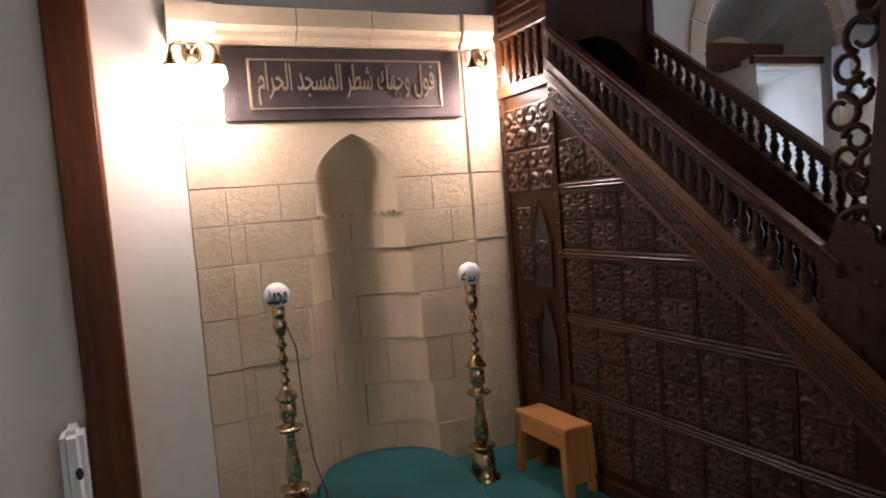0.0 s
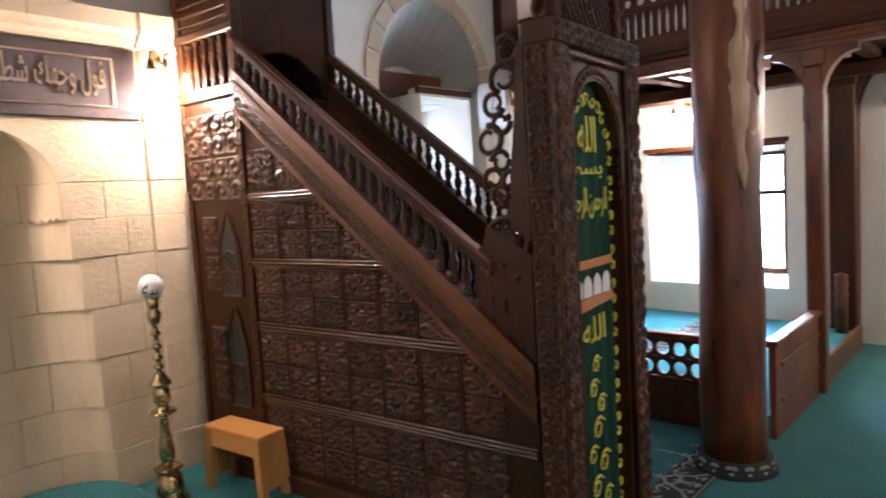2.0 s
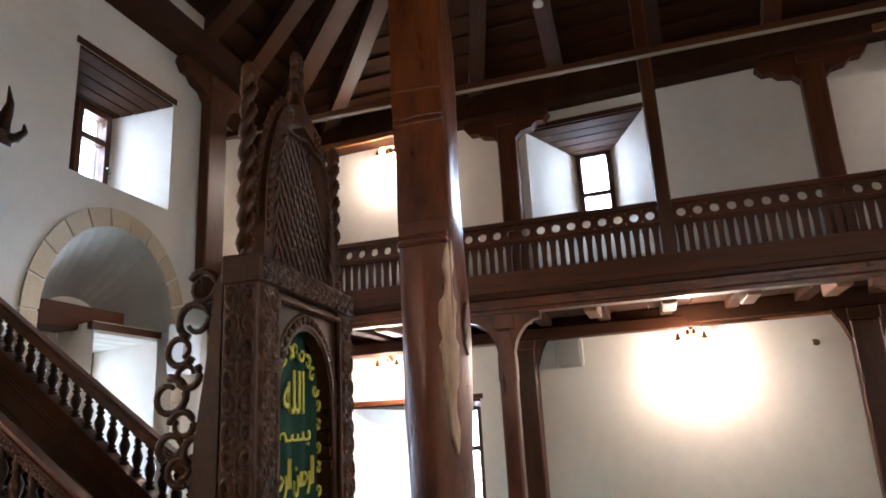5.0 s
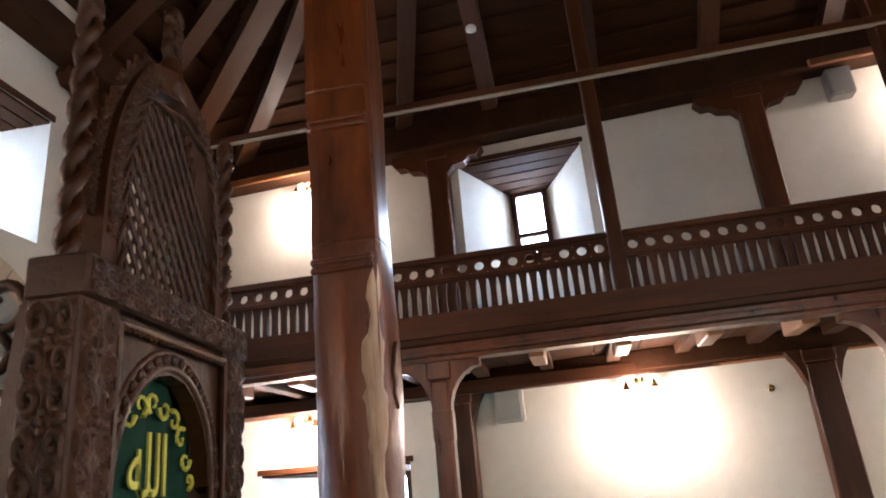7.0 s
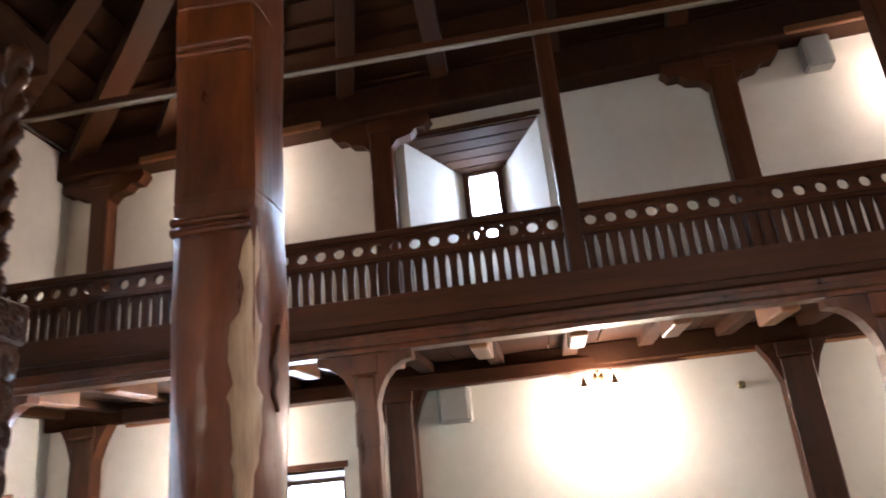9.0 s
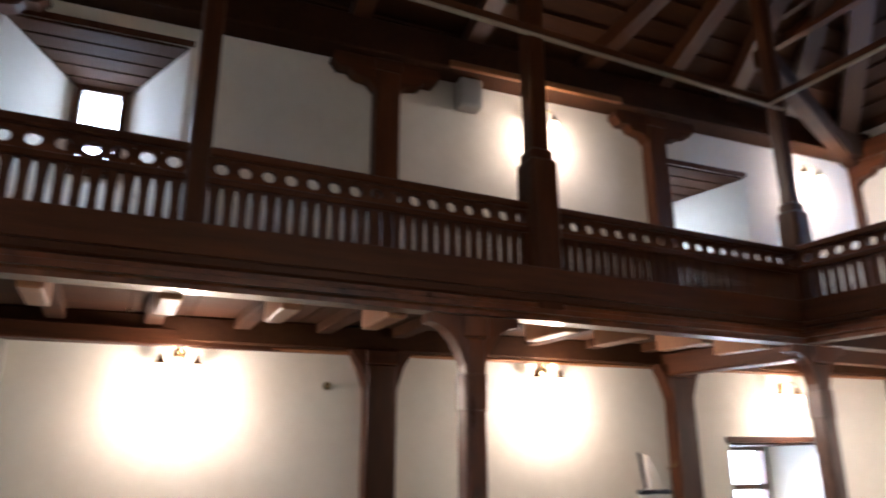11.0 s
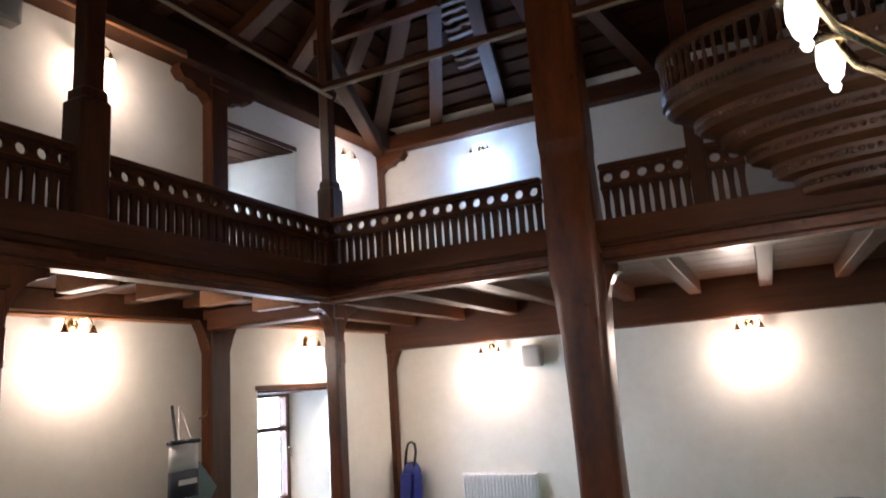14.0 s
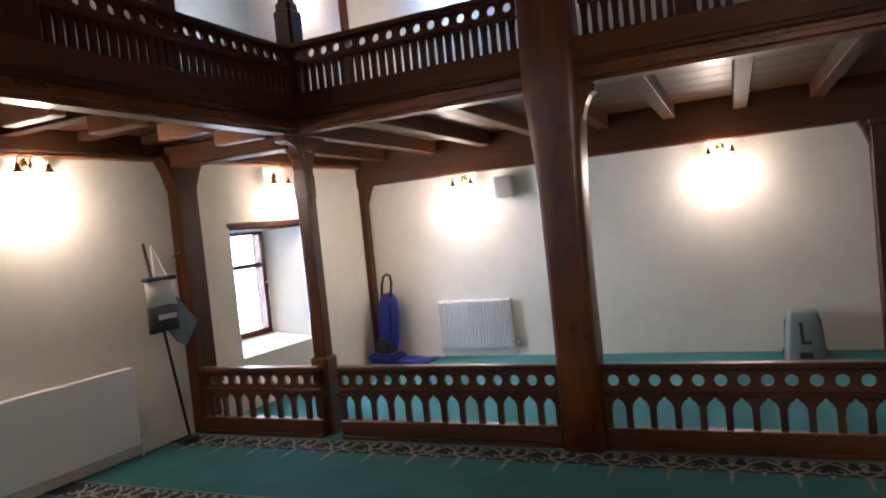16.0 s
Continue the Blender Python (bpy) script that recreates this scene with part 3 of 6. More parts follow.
part("edge_beam", block(W_X, 5.93, GS_Y - 0.06, GS_Y + 0.1, GZ0 + 0.085, GZ1 - 0.02, 0.012), WOOD_X, gals)
part("edge_log", bevelled(block(W_X, 5.93, GS_Y - 0.07, GS_Y + 0.118, GZ0 - 0.02, GZ0 + 0.083, 0), 0.035, 3), COLUMN, gals, "rounded varnished edge log")
part("edge_board", block(W_X, 5.9, GS_Y + 0.1, GS_Y + 0.125, GZ1 - 0.12, GZ1 + 0.03, 0.004), WOOD_X, gals)
part("wall_plate", block(W_X, 7.1, S_Y + 0.001, S_Y + 0.16, 2.15, GZ1 - 0.1, 0.008), WOOD_X, gals)
part("tie_beam", block(5.95, 7.25, GS_Y - 0.09, GS_Y + 0.09, GZ0 - 0.12, GZ0 + 0.06, 0.012), WOOD_X, gals)


# ---- posts ----
def bracket_outline(reach, drop, s):
    """A curved bracket in the x,z plane, spreading to side s from a post, hung below z = 0."""
    pts = [(0, 0), (s * reach, 0), (s * reach, -0.05)]
    for a in range(0, 91, 15):
        pts.append((s * (reach - (reach - 0.0) * math.sin(radians(a))), -0.05 - (drop - 0.05) * (1 - math.cos(radians(a)))))
    return pts


def front_post(m, z0, z1, w=0.12, reach=0.21, drop=0.34, foot=None, label="square dark timber post with curved brackets"):
    root = thing("post", m, label, "post", "gallery posts", "structure")
    bm = block(-w / 2, w / 2, -w / 2, w / 2, z0, z1 - 0.12, 0.014)
    part("shaft", bm, COLUMN, root)
    bm = block(-w / 2 - 0.004, w / 2 + 0.004, -w / 2 - 0.004, w / 2 + 0.004, z1 - 0.50, z1 - 0.30, 0.012)
    part("collar", bm, COLUMN, root)
    for s in (-1, 1):
        bm = bmesh.new()
        pts = [(s * (w / 2 - 0.005) + p[0], z1 + p[1]) for p in bracket_outline(reach, drop, s)]
        prism(bm, pts, -w / 2 + 0.01, w / 2 - 0.01, "x")
        part("bracket", bm, COLUMN, root)
    part("cap", block(-w / 2 - 0.002, w / 2 + 0.002, -w / 2 - 0.02, w / 2 + 0.02, z1 - 0.12, z1, 0.01), COLUMN, root)
    if foot:
        part("foot", block(-w / 2 - 0.02, w / 2 + 0.02, -w / 2 - 0.02, w / 2 + 0.02, z0, z0 + foot, 0.015), COLUMN, root)
    return root


front_post(T_G @ Matrix.Translation((0, 1.27, 0)), 0, GZ0 - 0.02)
front_post(T_G @ Matrix.Translation((0, -1.39, 0)), 0, GZ0 - 0.02)
front_post(T_G @ Matrix.Translation((0, -4.12, 0)), 0, GZ0 - 0.02, foot=0.63)
front_post(T_G @ Matrix.Translation((0, 3.55, 0)), 0, GZ0 - 0.02)


def wall_post(m, z0, z1, w=0.2, d=0.14, cap=True, label="dark timber post against the wall with scrolled brackets"):
    """Stands against the wall x = 0 on its -x side, with a scrolled bracket cap along y."""
    root = thing("wall_post", m, label, "post", "wall posts", "structure")
    part("shaft", block(-d, -0.002, -w / 2, w / 2, z0, z1 - 0.1, 0.012), WOOD_Z, root)
    for s in (-1, 1):
        bm = bmesh.new()
        pts = [(s * (w / 2 - 0.004), z1), (s * (w / 2 + 0.34), z1), (s * (w / 2 + 0.36), z1 - 0.06), (s * (w / 2 + 0.30), z1 - 0.13),
               (s * (w / 2 + 0.22), z1 - 0.13), (s * (w / 2 + 0.17), z1 - 0.18), (s * (w / 2 + 0.06), z1 - 0.20), (s * (w / 2 - 0.004), z1 - 0.27)]
        if not cap:
            pts = [(s * (w / 2 - 0.004), z1), (s * (w / 2 + 0.12), z1), (s * (w / 2 + 0.05), z1 - 0.12), (s * (w / 2 - 0.004), z1 - 0.28)]
        prism(bm, pts, -d + 0.01, -0.004, "x")
        part("bracket", bm, WOOD_Y, root)
    part("cap", block(-d - 0.01, -0.002, -w / 2 - 0.01, w / 2 + 0.01, z1 - 0.1, z1, 0.008), WOOD_Y, root)
    return root


for y in (2.93, 0.15, -2.71, -5.36):
    wall_post(T_E @ Matrix.Translation((0, y, 0)), GZ1 - 0.02, TOP + 0.01)
    wall_post(T_E @ Matrix.Translation((0, y, 0)), 0, GZ0 - 0.03, w=0.22, cap=False)
SE = Matrix.Translation((7.06, S_Y + 0.002, 0)) @ pose(0, 0, 0, 0, 0, -90)
wall_post(SE, GZ1 - 0.02, TOP + 0.01, w=0.14, label="dark timber corner post of the gallery with scrolled brackets")
wall_post(SE, 0, 2.2, w=0.17, cap=False, label="dark timber corner post by the back wall")
SW = Matrix.Translation((1.52, S_Y + 0.002, 0)) @ pose(0, 0, 0, 0, 0, -90)
wall_post(SW, 0, 2.2, w=0.22, cap=False)
wall_post(SW, GZ1 - 0.02, TOP + 0.01)
QE = Matrix.Translation((5.87, Q_Y - 0.002, 0)) @ pose(0, 0, 0, 0, 0, 90)
wall_post(QE, GZ1 - 0.02, TOP, w=0.26, d=0.1, label="dark timber post by the prayer wall with scrolled brackets")


def upper_post(m, thick_to, w, label="slim dark timber post on the gallery rail"):
    root = thing("gallery_post", m, label, "post", "gallery posts", "structure")
    part("shaft", block(-w / 2, w / 2, -w / 2, w / 2, GZ0, 5.5, 0.01), WOOD_Z, root)
    if thick_to:
        t = w / 2 + 0.035
        part("lower_shaft", block(-t, t, -t, t, GZ0 + 0.02, thick_to, 0.02), WOOD_Z, root)
        part("collar", block(-t + 0.015, t - 0.015, -t + 0.015, t - 0.015, thick_to - 0.02, thick_to + 0.07, 0.02), WOOD_Z, root)
    return root


upper_post(T_G @ Matrix.Translation((0, 0.05, 0)), None, 0.1)
upper_post(T_G @ Matrix.Translation((0, -1.86, 0)), 3.38, 0.12, "dark gallery post, thicker at the rail")
upper_post(T_G @ Matrix.Translation((0, -4.13, 0)), 3.40, 0.1, "dark corner post of the gallery, thicker at the rail")
upper_post(Matrix.Translation((3.0, GS_Y, 0)), None, 0.11)
for m_, L, label_ in ((T_G @ Matrix.Translation((-0.06, -4.13, 4.235)) @ pose(0, 0, 0, 0, 0, 90), 8.6, "slim timber rail with a painted-in lit underside between the gallery posts"),
                      (Matrix.Translation((W_X, GS_Y + 0.06, 4.235)), 7.2, "slim timber rail with a painted-in lit underside over the back gallery")):
    rail = thing("tie_rail", m_, label_, "rail", kind="structure")
    part("timber", block(0, L, -0.018, 0.018, 0.0, 0.05, 0.004), WOOD_X, rail)
    # cream strip puts the light on the rail's underside into colour
    part("lit_lower_edge", block(0, L, -0.016, 0.016, -0.018, -0.0005, 0.004), LIT_UNDERSIDE, rail, "lower edge with the light on it put in as cream")


def log_column(name, m, r, z1, profile, label, uneven=0.085):
    """A thick hewn tree-trunk column: radius by height, slightly out of round."""
    root = thing(name, m, label, "column", "log columns", "structure")
    bm = bmesh.new()
    steps, rings = 32, []
    for z, k, sq in profile:
        ring = []
        for i in range(steps):
            a = 6.2832 * i / steps
            square = 1 / max(abs(math.cos(a)), abs(math.sin(a)))
            rr = r * k * (1 + sq * (min(square, 1.33) - 1)) * (1 + uneven * noise.noise((math.cos(a) * 1.3, math.sin(a) * 1.3, z * 1.3)) + 0.018 * noise.noise((math.cos(a) * 4, math.sin(a) * 4, z * 2.1)))
            ring.append(bm.verts.new((rr * math.cos(a), rr * math.sin(a), z)))
        rings.append(ring)
    for a, b in zip(rings, rings[1:]):
        for i in range(steps):
            bm.faces.new((a[i], a[(i + 1) % steps], b[(i + 1) % steps], b[i]))
    bm.faces.new(rings[-1])
    bm.faces.new(rings[0][::-1])
    ob = part("shaft", bm, COLUMN, root, "", None, True)
    for p in ob.data.polygons:
        p.use_smooth = p.center[2] < 2.6
    return root


COL_N = Matrix.Translation((4.47, 3.38, 0))
log_column("log_column", COL_N, 0.162, 5.98,
           [(0, 1.02, 0), (0.45, 1.03, 0), (0.9, 1.0, 0), (1.2, 0.97, 0), (1.5, 0.98, 0), (1.75, 1.05, 0), (2.0, 1.06, 0.2), (2.3, 1.02, 0.5), (2.45, 0.99, 0.6), (2.60, 0.965, 0.8), (2.642, 0.962, 0.9), (2.646, 0.945, 0.9), (2.656, 0.945, 0.9), (2.66, 0.96, 0.9), (2.8, 0.925, 1), (3.0, 0.90, 1), (3.2, 0.925, 1), (3.38, 0.93, 1),
            (3.386, 0.915, 1), (3.396, 0.915, 1), (3.402, 0.932, 1), (3.7, 0.94, 1), (4.1, 0.91, 1), (4.6, 0.935, 1), (5.2, 0.91, 1), (5.98, 0.92, 1)],
           "thick red-brown varnished tree-trunk column with carved notches")
COL_S = Matrix.Translation((3.85, GS_Y - 0.02, 0))
log_column("log_column", COL_S, 0.15, 5.98,
           [(0, 0.97, 0.85), (0.6, 0.96, 0.85), (1.2, 0.95, 0.85), (1.6, 0.98, 0.85), (1.95, 1.06, 0.85), (2.2, 1.18, 0.85), (2.4, 1.26, 0.85), (2.66, 1.2, 0.9), (3.2, 1.1, 1), (3.3, 1.16, 1), (5.98, 1.1, 1)],
           "thick dark varnished tree-trunk column between the balustrades", 0.035)
bm = bmesh.new()
prism(bm, [(-0.14 + p[0], GZ0 - 0.02 + p[1]) for p in bracket_outline(0.13, 0.6, -1)], -0.06, 0.06, "y")
single("column_bracket", bm, COLUMN, COL_S, "curved timber bracket beside the tree-trunk column", "bracket", kind="structure")


def column_scar(m, r, z0, z1, a_mid, half, mat, label):
    """A long pale scar where the trunk was split: a thin curved shell on the shaft."""
    bm = bmesh.new()
    rows_ = []
    for i in range(31):
        f = i / 30
        wide = half * (math.sin(math.pi * min(1, f * 1.02)) ** 0.6 + 0.05) * (1 + 0.7 * noise.noise((f * 7, 0.3, a_mid)) + 0.5 * noise.noise((f * 19, 2.3, a_mid)))
        off = 9 * noise.noise((f * 4.3, 1.7, 0)) + 7 * (f - 0.5)
        rows_.append([bm.verts.new(((r + (0.004 if 0 < k < 6 else -0.012)) * math.cos(radians(a_mid + off + wide * (k - 3) / 3)), (r + (0.004 if 0 < k < 6 else -0.012)) * math.sin(radians(a_mid + off + wide * (k - 3) / 3)), z0 + (z1 - z0) * f)) for k in range(7)])
    for a, b in zip(rows_, rows_[1:]):
        for k in range(6):
            bm.faces.new((a[k], a[k + 1], b[k + 1], b[k]))
    return single("column_scar", bm, mat, m, label, "scar", kind="structure", smooth=True)


column_scar(COL_N, 0.186, 1.5, 2.58, 221, 15, COLUMN_PALE, "pale split scar on the tree-trunk column")
column_scar(COL_N, 0.186, 1.96, 2.23, 251, 4, WOOD_Z, "dark knot hole on the tree-trunk column")


def column_reels(m, x, z, label):
    """Two carved half-round reels across one face of the squared trunk."""
    root = thing("column_moulding", m, label, "moulding", kind="structure")
    for k in range(2):
        bm = bmesh.new()
        lathe(bm, [(0.006, -0.135), (0.017, -0.128), (0.012, -0.11), (0.014, 0), (0.012, 0.11), (0.017, 0.128), (0.006, 0.135)], 10, Matrix.Translation((x, 0, z + 0.036 * k)) @ pose(0, 0, 0, 90))
        part("reel", bm, COLUMN, root, "", None, True)
    return root


column_reels(COL_N, -0.157, 2.535, "carved half-round reels across the tree-trunk column")
column_reels(COL_N, -0.15, 3.2, "worn carved reels high on the tree-trunk column")


# ---- lamps ----
def wall_lamp(m, watt=None, color=WARM, lit=True, label="brass two-armed wall lamp with lit glass shades"):
    """A two-armed brass wall lamp; local: the wall is y = 0, the room is -y."""
    root = thing("wall_lamp", m, label, "lamp", "wall lamps")
    bm = bmesh.new()
    lathe(bm, [(0.001, 0), (0.045, 0.002), (0.05, 0.012), (0.03, 0.028), (0.001, 0.03)], 14, pose(0, 0, 0.05, 90))
    part("back_plate", bm, BRASS, root, "", None, True)
    for s in (-1, 1):
        bm = bmesh.new()
        pts = [(0, -0.02, 0.05)]
        for a in range(0, 181, 20):
            pts.append((s * (0.055 - 0.055 * math.cos(radians(a))), -0.03 - 0.06 * a / 180, 0.05 + 0.055 * math.sin(radians(a))))
        tube(bm, pts, 0.005, 6)
        arm = part("arm", bm, BRASS, root, "", None, True)
        bm = bmesh.new()
        lathe(bm, [(0.001, 0.06), (0.01, 0.058), (0.016, 0.04), (0.022, 0.02), (0.035, 0.0), (0.046, -0.01), (0.044, -0.012), (0.02, 0.01), (0.001, 0.012)], 12, Matrix.Translation((s * 0.11, -0.09, -0.01)))
        part("shade", bm, BRASS, root, "brass bell shade", None, True)
        bm = bmesh.new()
        lathe(bm, [(0.001, 0.012), (0.022, 0.004), (0.036, -0.02), (0.042, -0.055), (0.036, -0.09), (0.018, -0.11), (0.001, -0.114)], 14, Matrix.Translation((s * 0.11, -0.09, -0.01)))
        b = part("glass_shade", bm, SHADE_GLOW, root, "lit white glass tulip shade", None, True)
        b.visible_shadow = False
    if lit:
        lamp = new("lamp_light", bpy.data.lights.new("lamp_light", "POINT"))
        lamp.data.energy, lamp.data.color, lamp.data.shadow_soft_size = 0.5 * (watt or LAMP_WATT), color, 0.07
        lamp.matrix_basis = m @ Matrix.Translation((0, -0.2, -0.12))
        # the brass bells hold back much of the upward light
        down = new("lamp_light", bpy.data.lights.new("lamp_light", "SPOT"))
        down.data.energy, down.data.color, down.data.shadow_soft_size = 0.5 * (watt or LAMP_WATT), color, 0.07
        down.data.spot_size, down.data.spot_blend = radians(178), 0.8
        down.matrix_basis = m @ Matrix.Translation((0, -0.2, -0.06))
    return root


TO_E = pose(0, 0, 0, 0, 0, -90)   # a lamp built against y = 0 turned to hang on the wall x = 0
for y, z in ((-1.37, 2.26), (-4.08, 2.26), (-6.61, 2.19), (1.62, 2.26), (1.55, 4.6), (-4.15, 4.5), (-7.39, 4.48)):
    wall_lamp(T_E @ Matrix.Translation((-0.002, y, z)) @ TO_E, LAMP_WATT if z < 3 else 26.0)
for x, z in ((5.68, 2.03), (2.9, 2.03), (5.6, 4.47)):
    wall_lamp(Matrix.Translation((x, S_Y + 0.002, z)) @ pose(0, 0, 0, 0, 0, 180), color=WARM if z < 3 else (0.34, 0.60, 1.0), watt=None if z < 3 else 60.0)
for x in (-0.82, 0.83):
    wall_lamp(T_M @ Matrix.Translation((x, -0.06, 2.36)), 52.0)


# ---- lettering ----
ARABIC = {  # isolated, final, initial, medial
    "ا": "\ufe8d\ufe8e\ufe8d\ufe8e", "ل": "\ufedd\ufede\ufedf\ufee0", "ه": "\ufee9\ufeea\ufeeb\ufeec", "م": "\ufee1\ufee2\ufee3\ufee4",
    "ح": "\ufea1\ufea2\ufea3\ufea4", "د": "\ufea9\ufeaa\ufea9\ufeaa", "ف": "\ufed1\ufed2\ufed3\ufed4", "و": "\ufeed\ufeee\ufeed\ufeee",
    "ج": "\ufe9d\ufe9e\ufe9f\ufea0", "ك": "\ufed9\ufeda\ufedb\ufedc", "ش": "\ufeb5\ufeb6\ufeb7\ufeb8", "ط": "\ufec1\ufec2\ufec3\ufec4",
    "ر": "\ufead\ufeae\ufead\ufeae", "س": "\ufeb1\ufeb2\ufeb3\ufeb4", "ب": "\ufe8f\ufe90\ufe91\ufe92", "ن": "\ufee5\ufee6\ufee7\ufee8",
    "ي": "\ufef1\ufef2\ufef3\ufef4", "ت": "\ufe95\ufe96\ufe97\ufe98",
}
NO_JOIN = "ادرو"


def shaped(text):
    """Joins Arabic letters into their written forms, ordered left to right for drawing."""
    out = []
    for word in text.split(" "):
        w = []
        for i, c in enumerate(word):
            before = i > 0 and word[i - 1] not in NO_JOIN
            after = i < len(word) - 1 and c not in NO_JOIN
            w.append(ARABIC[c][(1 if not after else 3) if before else (2 if after else 0)])
        out.append("".join(w))
    return " ".join(out)[::-1]


def lettering(text, width, height, depth=0.004, bold=0.0):
    """A mesh of the text, fitted into width x height, in the x,z plane, facing -y."""
    cu = bpy.data.curves.new("lettering", "FONT")
    cu.body = text
    cu.extrude = depth
    cu.offset = bold
    cu.resolution_u = 3
    ob = bpy.data.objects.new("lettering", cu)
    me = bpy.data.meshes.new_from_object(ob)
    bpy.data.objects.remove(ob)
    co = np.array([v.co[:] for v in me.vertices]) if len(me.vertices) else np.zeros((1, 3))
    lo, hi = co.min(0), co.max(0)
    sx, sz = width / max(hi[0] - lo[0], 1e-4), height / max(hi[1] - lo[1], 1e-4)
    for v in me.vertices:
        x, y, z = v.co
        v.co = ((x - (lo[0] + hi[0]) / 2) * sx, -z, (y - (lo[1] + hi[1]) / 2) * sz)
    me.materials.clear()
    return me


# ---- prayer niche ----
mihrab = thing("mihrab", T_M, "cream limestone prayer niche of coursed blocks with a cornice", "mihrab", kind="structure")
COURSES = [(0.0, 0.24, 0.385), (0.24, 0.50, 0.375), (0.50, 0.77, 0.355), (0.77, 1.05, 0.335), (1.05, 1.33, 0.305), (1.33, 1.54, 0.268), (1.54, 1.74, 0.238)]
JOINTS = [(-0.62, 0.60), (-0.55, 0.66), (-0.66, 0.52), (-0.50, 0.62), (-0.58, 0.5), (-0.64, 0.58), (-0.44, 0.47)]


def stone(x0, x1, z0, z1, y0=0.0, mat=None):
    g = 0.0016
    y0 += random.uniform(-0.003, 0.003)
    part("stone", block(x0 + g, x1 - g, y0, 0.14, z0 + g, z1 - g, 0.003), mat or STONE, mihrab)


def curved_stone(a0, a1, w, z0, z1, depth=0.21):
    bm = bmesh.new()
    n, g = 6, 0.0016
    front, back = [], []
    for i in range(n + 1):
        a = radians(a0 + (a1 - a0) * i / n)
        front.append((w * math.cos(a), depth * math.sin(a)))
        back.append(((w + 0.07) * math.cos(a), (depth + 0.07) * math.sin(a)))
    prism(bm, front + back[::-1], z0 + g, z1 - g, "z")
    part("stone", bm, STONE_FINE, mihrab)


for k, (z0, z1, w) in enumerate(COURSES):
    jl, jr = JOINTS[k]
    stone(-0.9, -0.72, z0, z1, -0.016)
    stone(-0.72, jl, z0, z1)
    stone(jl, -w, z0, z1)
    stone(w, jr, z0, z1)
    stone(jr, 0.73, z0, z1)
    stone(0.73, 0.95, z0, z1, -0.016)
    cuts = [(0.5, 62, 118, 179.5), (0.5, 88, 150, 179.5)][k % 2]
    for a0, a1 in zip(cuts, cuts[1:]):
        curved_stone(a0 + 0.4, a1 - 0.4, w, z0, z1)
for x0, x1, dy in ((-0.9, -0.72, -0.016), (0.73, 0.95, -0.016)):
    stone(x0, x1, 1.74, 2.08, dy)
    stone(x0, x1, 2.08, 2.48, dy, STONE_FINE)
# the course with the pointed head


def head_w(z):
    return 0.235 * max(0.0, 1 - max(0.0, (z - 1.74) / 0.262) ** 1.9) ** 0.8


for s in (-1, 1):
    bm = bmesh.new()
    pts = [(s * 0.72, 1.743), (s * 0.72, 2.078), (0, 2.078), (0, 2.004)] + [(s * (head_w(1.74 + 0.26 * i / 10) + 0.001), 1.743 + 0.257 * i / 10) for i in range(9, -1, -1)]
    prism(bm, pts, 0.0, 0.14, "y")
    part("stone", bm, STONE, mihrab)
bm = bmesh.new()
rings = []
for i in range(11):
    z = 1.74 + 0.262 * i / 10
    w = max(head_w(z), 0.002)
    rings.append([bm.verts.new((w * math.cos(radians(a)), 0.21 * (w / 0.238) ** 0.8 * math.sin(radians(a)), z)) for a in range(0, 181, 15)])
for a, b in zip(rings, rings[1:]):
    for i in range(12):
        bm.faces.new((a[i], a[i + 1], b[i + 1], b[i]))
part("hood", bm, STONE_FINE, mihrab, "smooth hood of the niche", None, True)
for k in range(12):
    a = radians(12 + 156 * k / 11)
    part("dentil", block(-0.011, 0.011, -0.008, 0.02, -0.012, 0.012, 0.002), STONE_FINE, mihrab, "", Matrix.Translation((0.225 * math.cos(a), 0.195 * math.sin(a), 1.545)) @ pose(0, 0, 0, 0, 0, math.degrees(a) - 90))
bm = bmesh.new()
box(bm, -0.9, 0.95, 0.145, 0.16, 2.0, 2.5)
box(bm, -0.9, -0.41, 0.01, 0.13, 0, 1.74)
box(bm, 0.41, 0.95, 0.01, 0.13, 0, 1.74)
box(bm, -0.9, 0.95, 0.40, 0.69, 0, 2.5)
box(bm, -0.9, 0.95, 0.16, 0.40, 2.02, 2.5)
part("backing", bm, MORTAR, mihrab)
bm = bmesh.new()
box(bm, -0.72, 0.73, 0.01, 0.1, 2.08, 2.48)
part("frieze", bm, STONE_FINE, mihrab)
PROFILE = [(0.1, 2.48), (-0.03, 2.48), (-0.035, 2.50), (-0.065, 2.515), (-0.07, 2.54), (-0.085, 2.545), (-0.1, 2.565), (-0.1, 2.66), (0.1, 2.66)]
for x0, x1, o in ((-0.93, -0.70, -0.03), (-0.70, -0.28, 0), (-0.28, 0.14, 0), (0.14, 0.70, 0), (0.70, 0.96, -0.03)):
    bm = bmesh.new()
    prism(bm, [(p[0] + (o if p[0] < 0.05 else 0), p[1]) for p in PROFILE], x0 + 0.002, x1 - 0.002, "x")
    part("cornice_stone", bm, STONE_FINE, mihrab)
for x in (-0.81, 0.84):
    part("capital", block(x - 0.10, x + 0.10, -0.045, 0.0, 2.40, 2.478, 0.012), STONE_FINE, mihrab)

plaque = thing("plaque", T_M @ Matrix.Translation((0.01, -0.004, 2.275)), "dark bronze plaque with raised gilt calligraphy under the cornice", "plaque")
part("plate", block(-0.69, 0.69, -0.022, 0.0, -0.195, 0.195, 0.005), BRONZE, plaque)
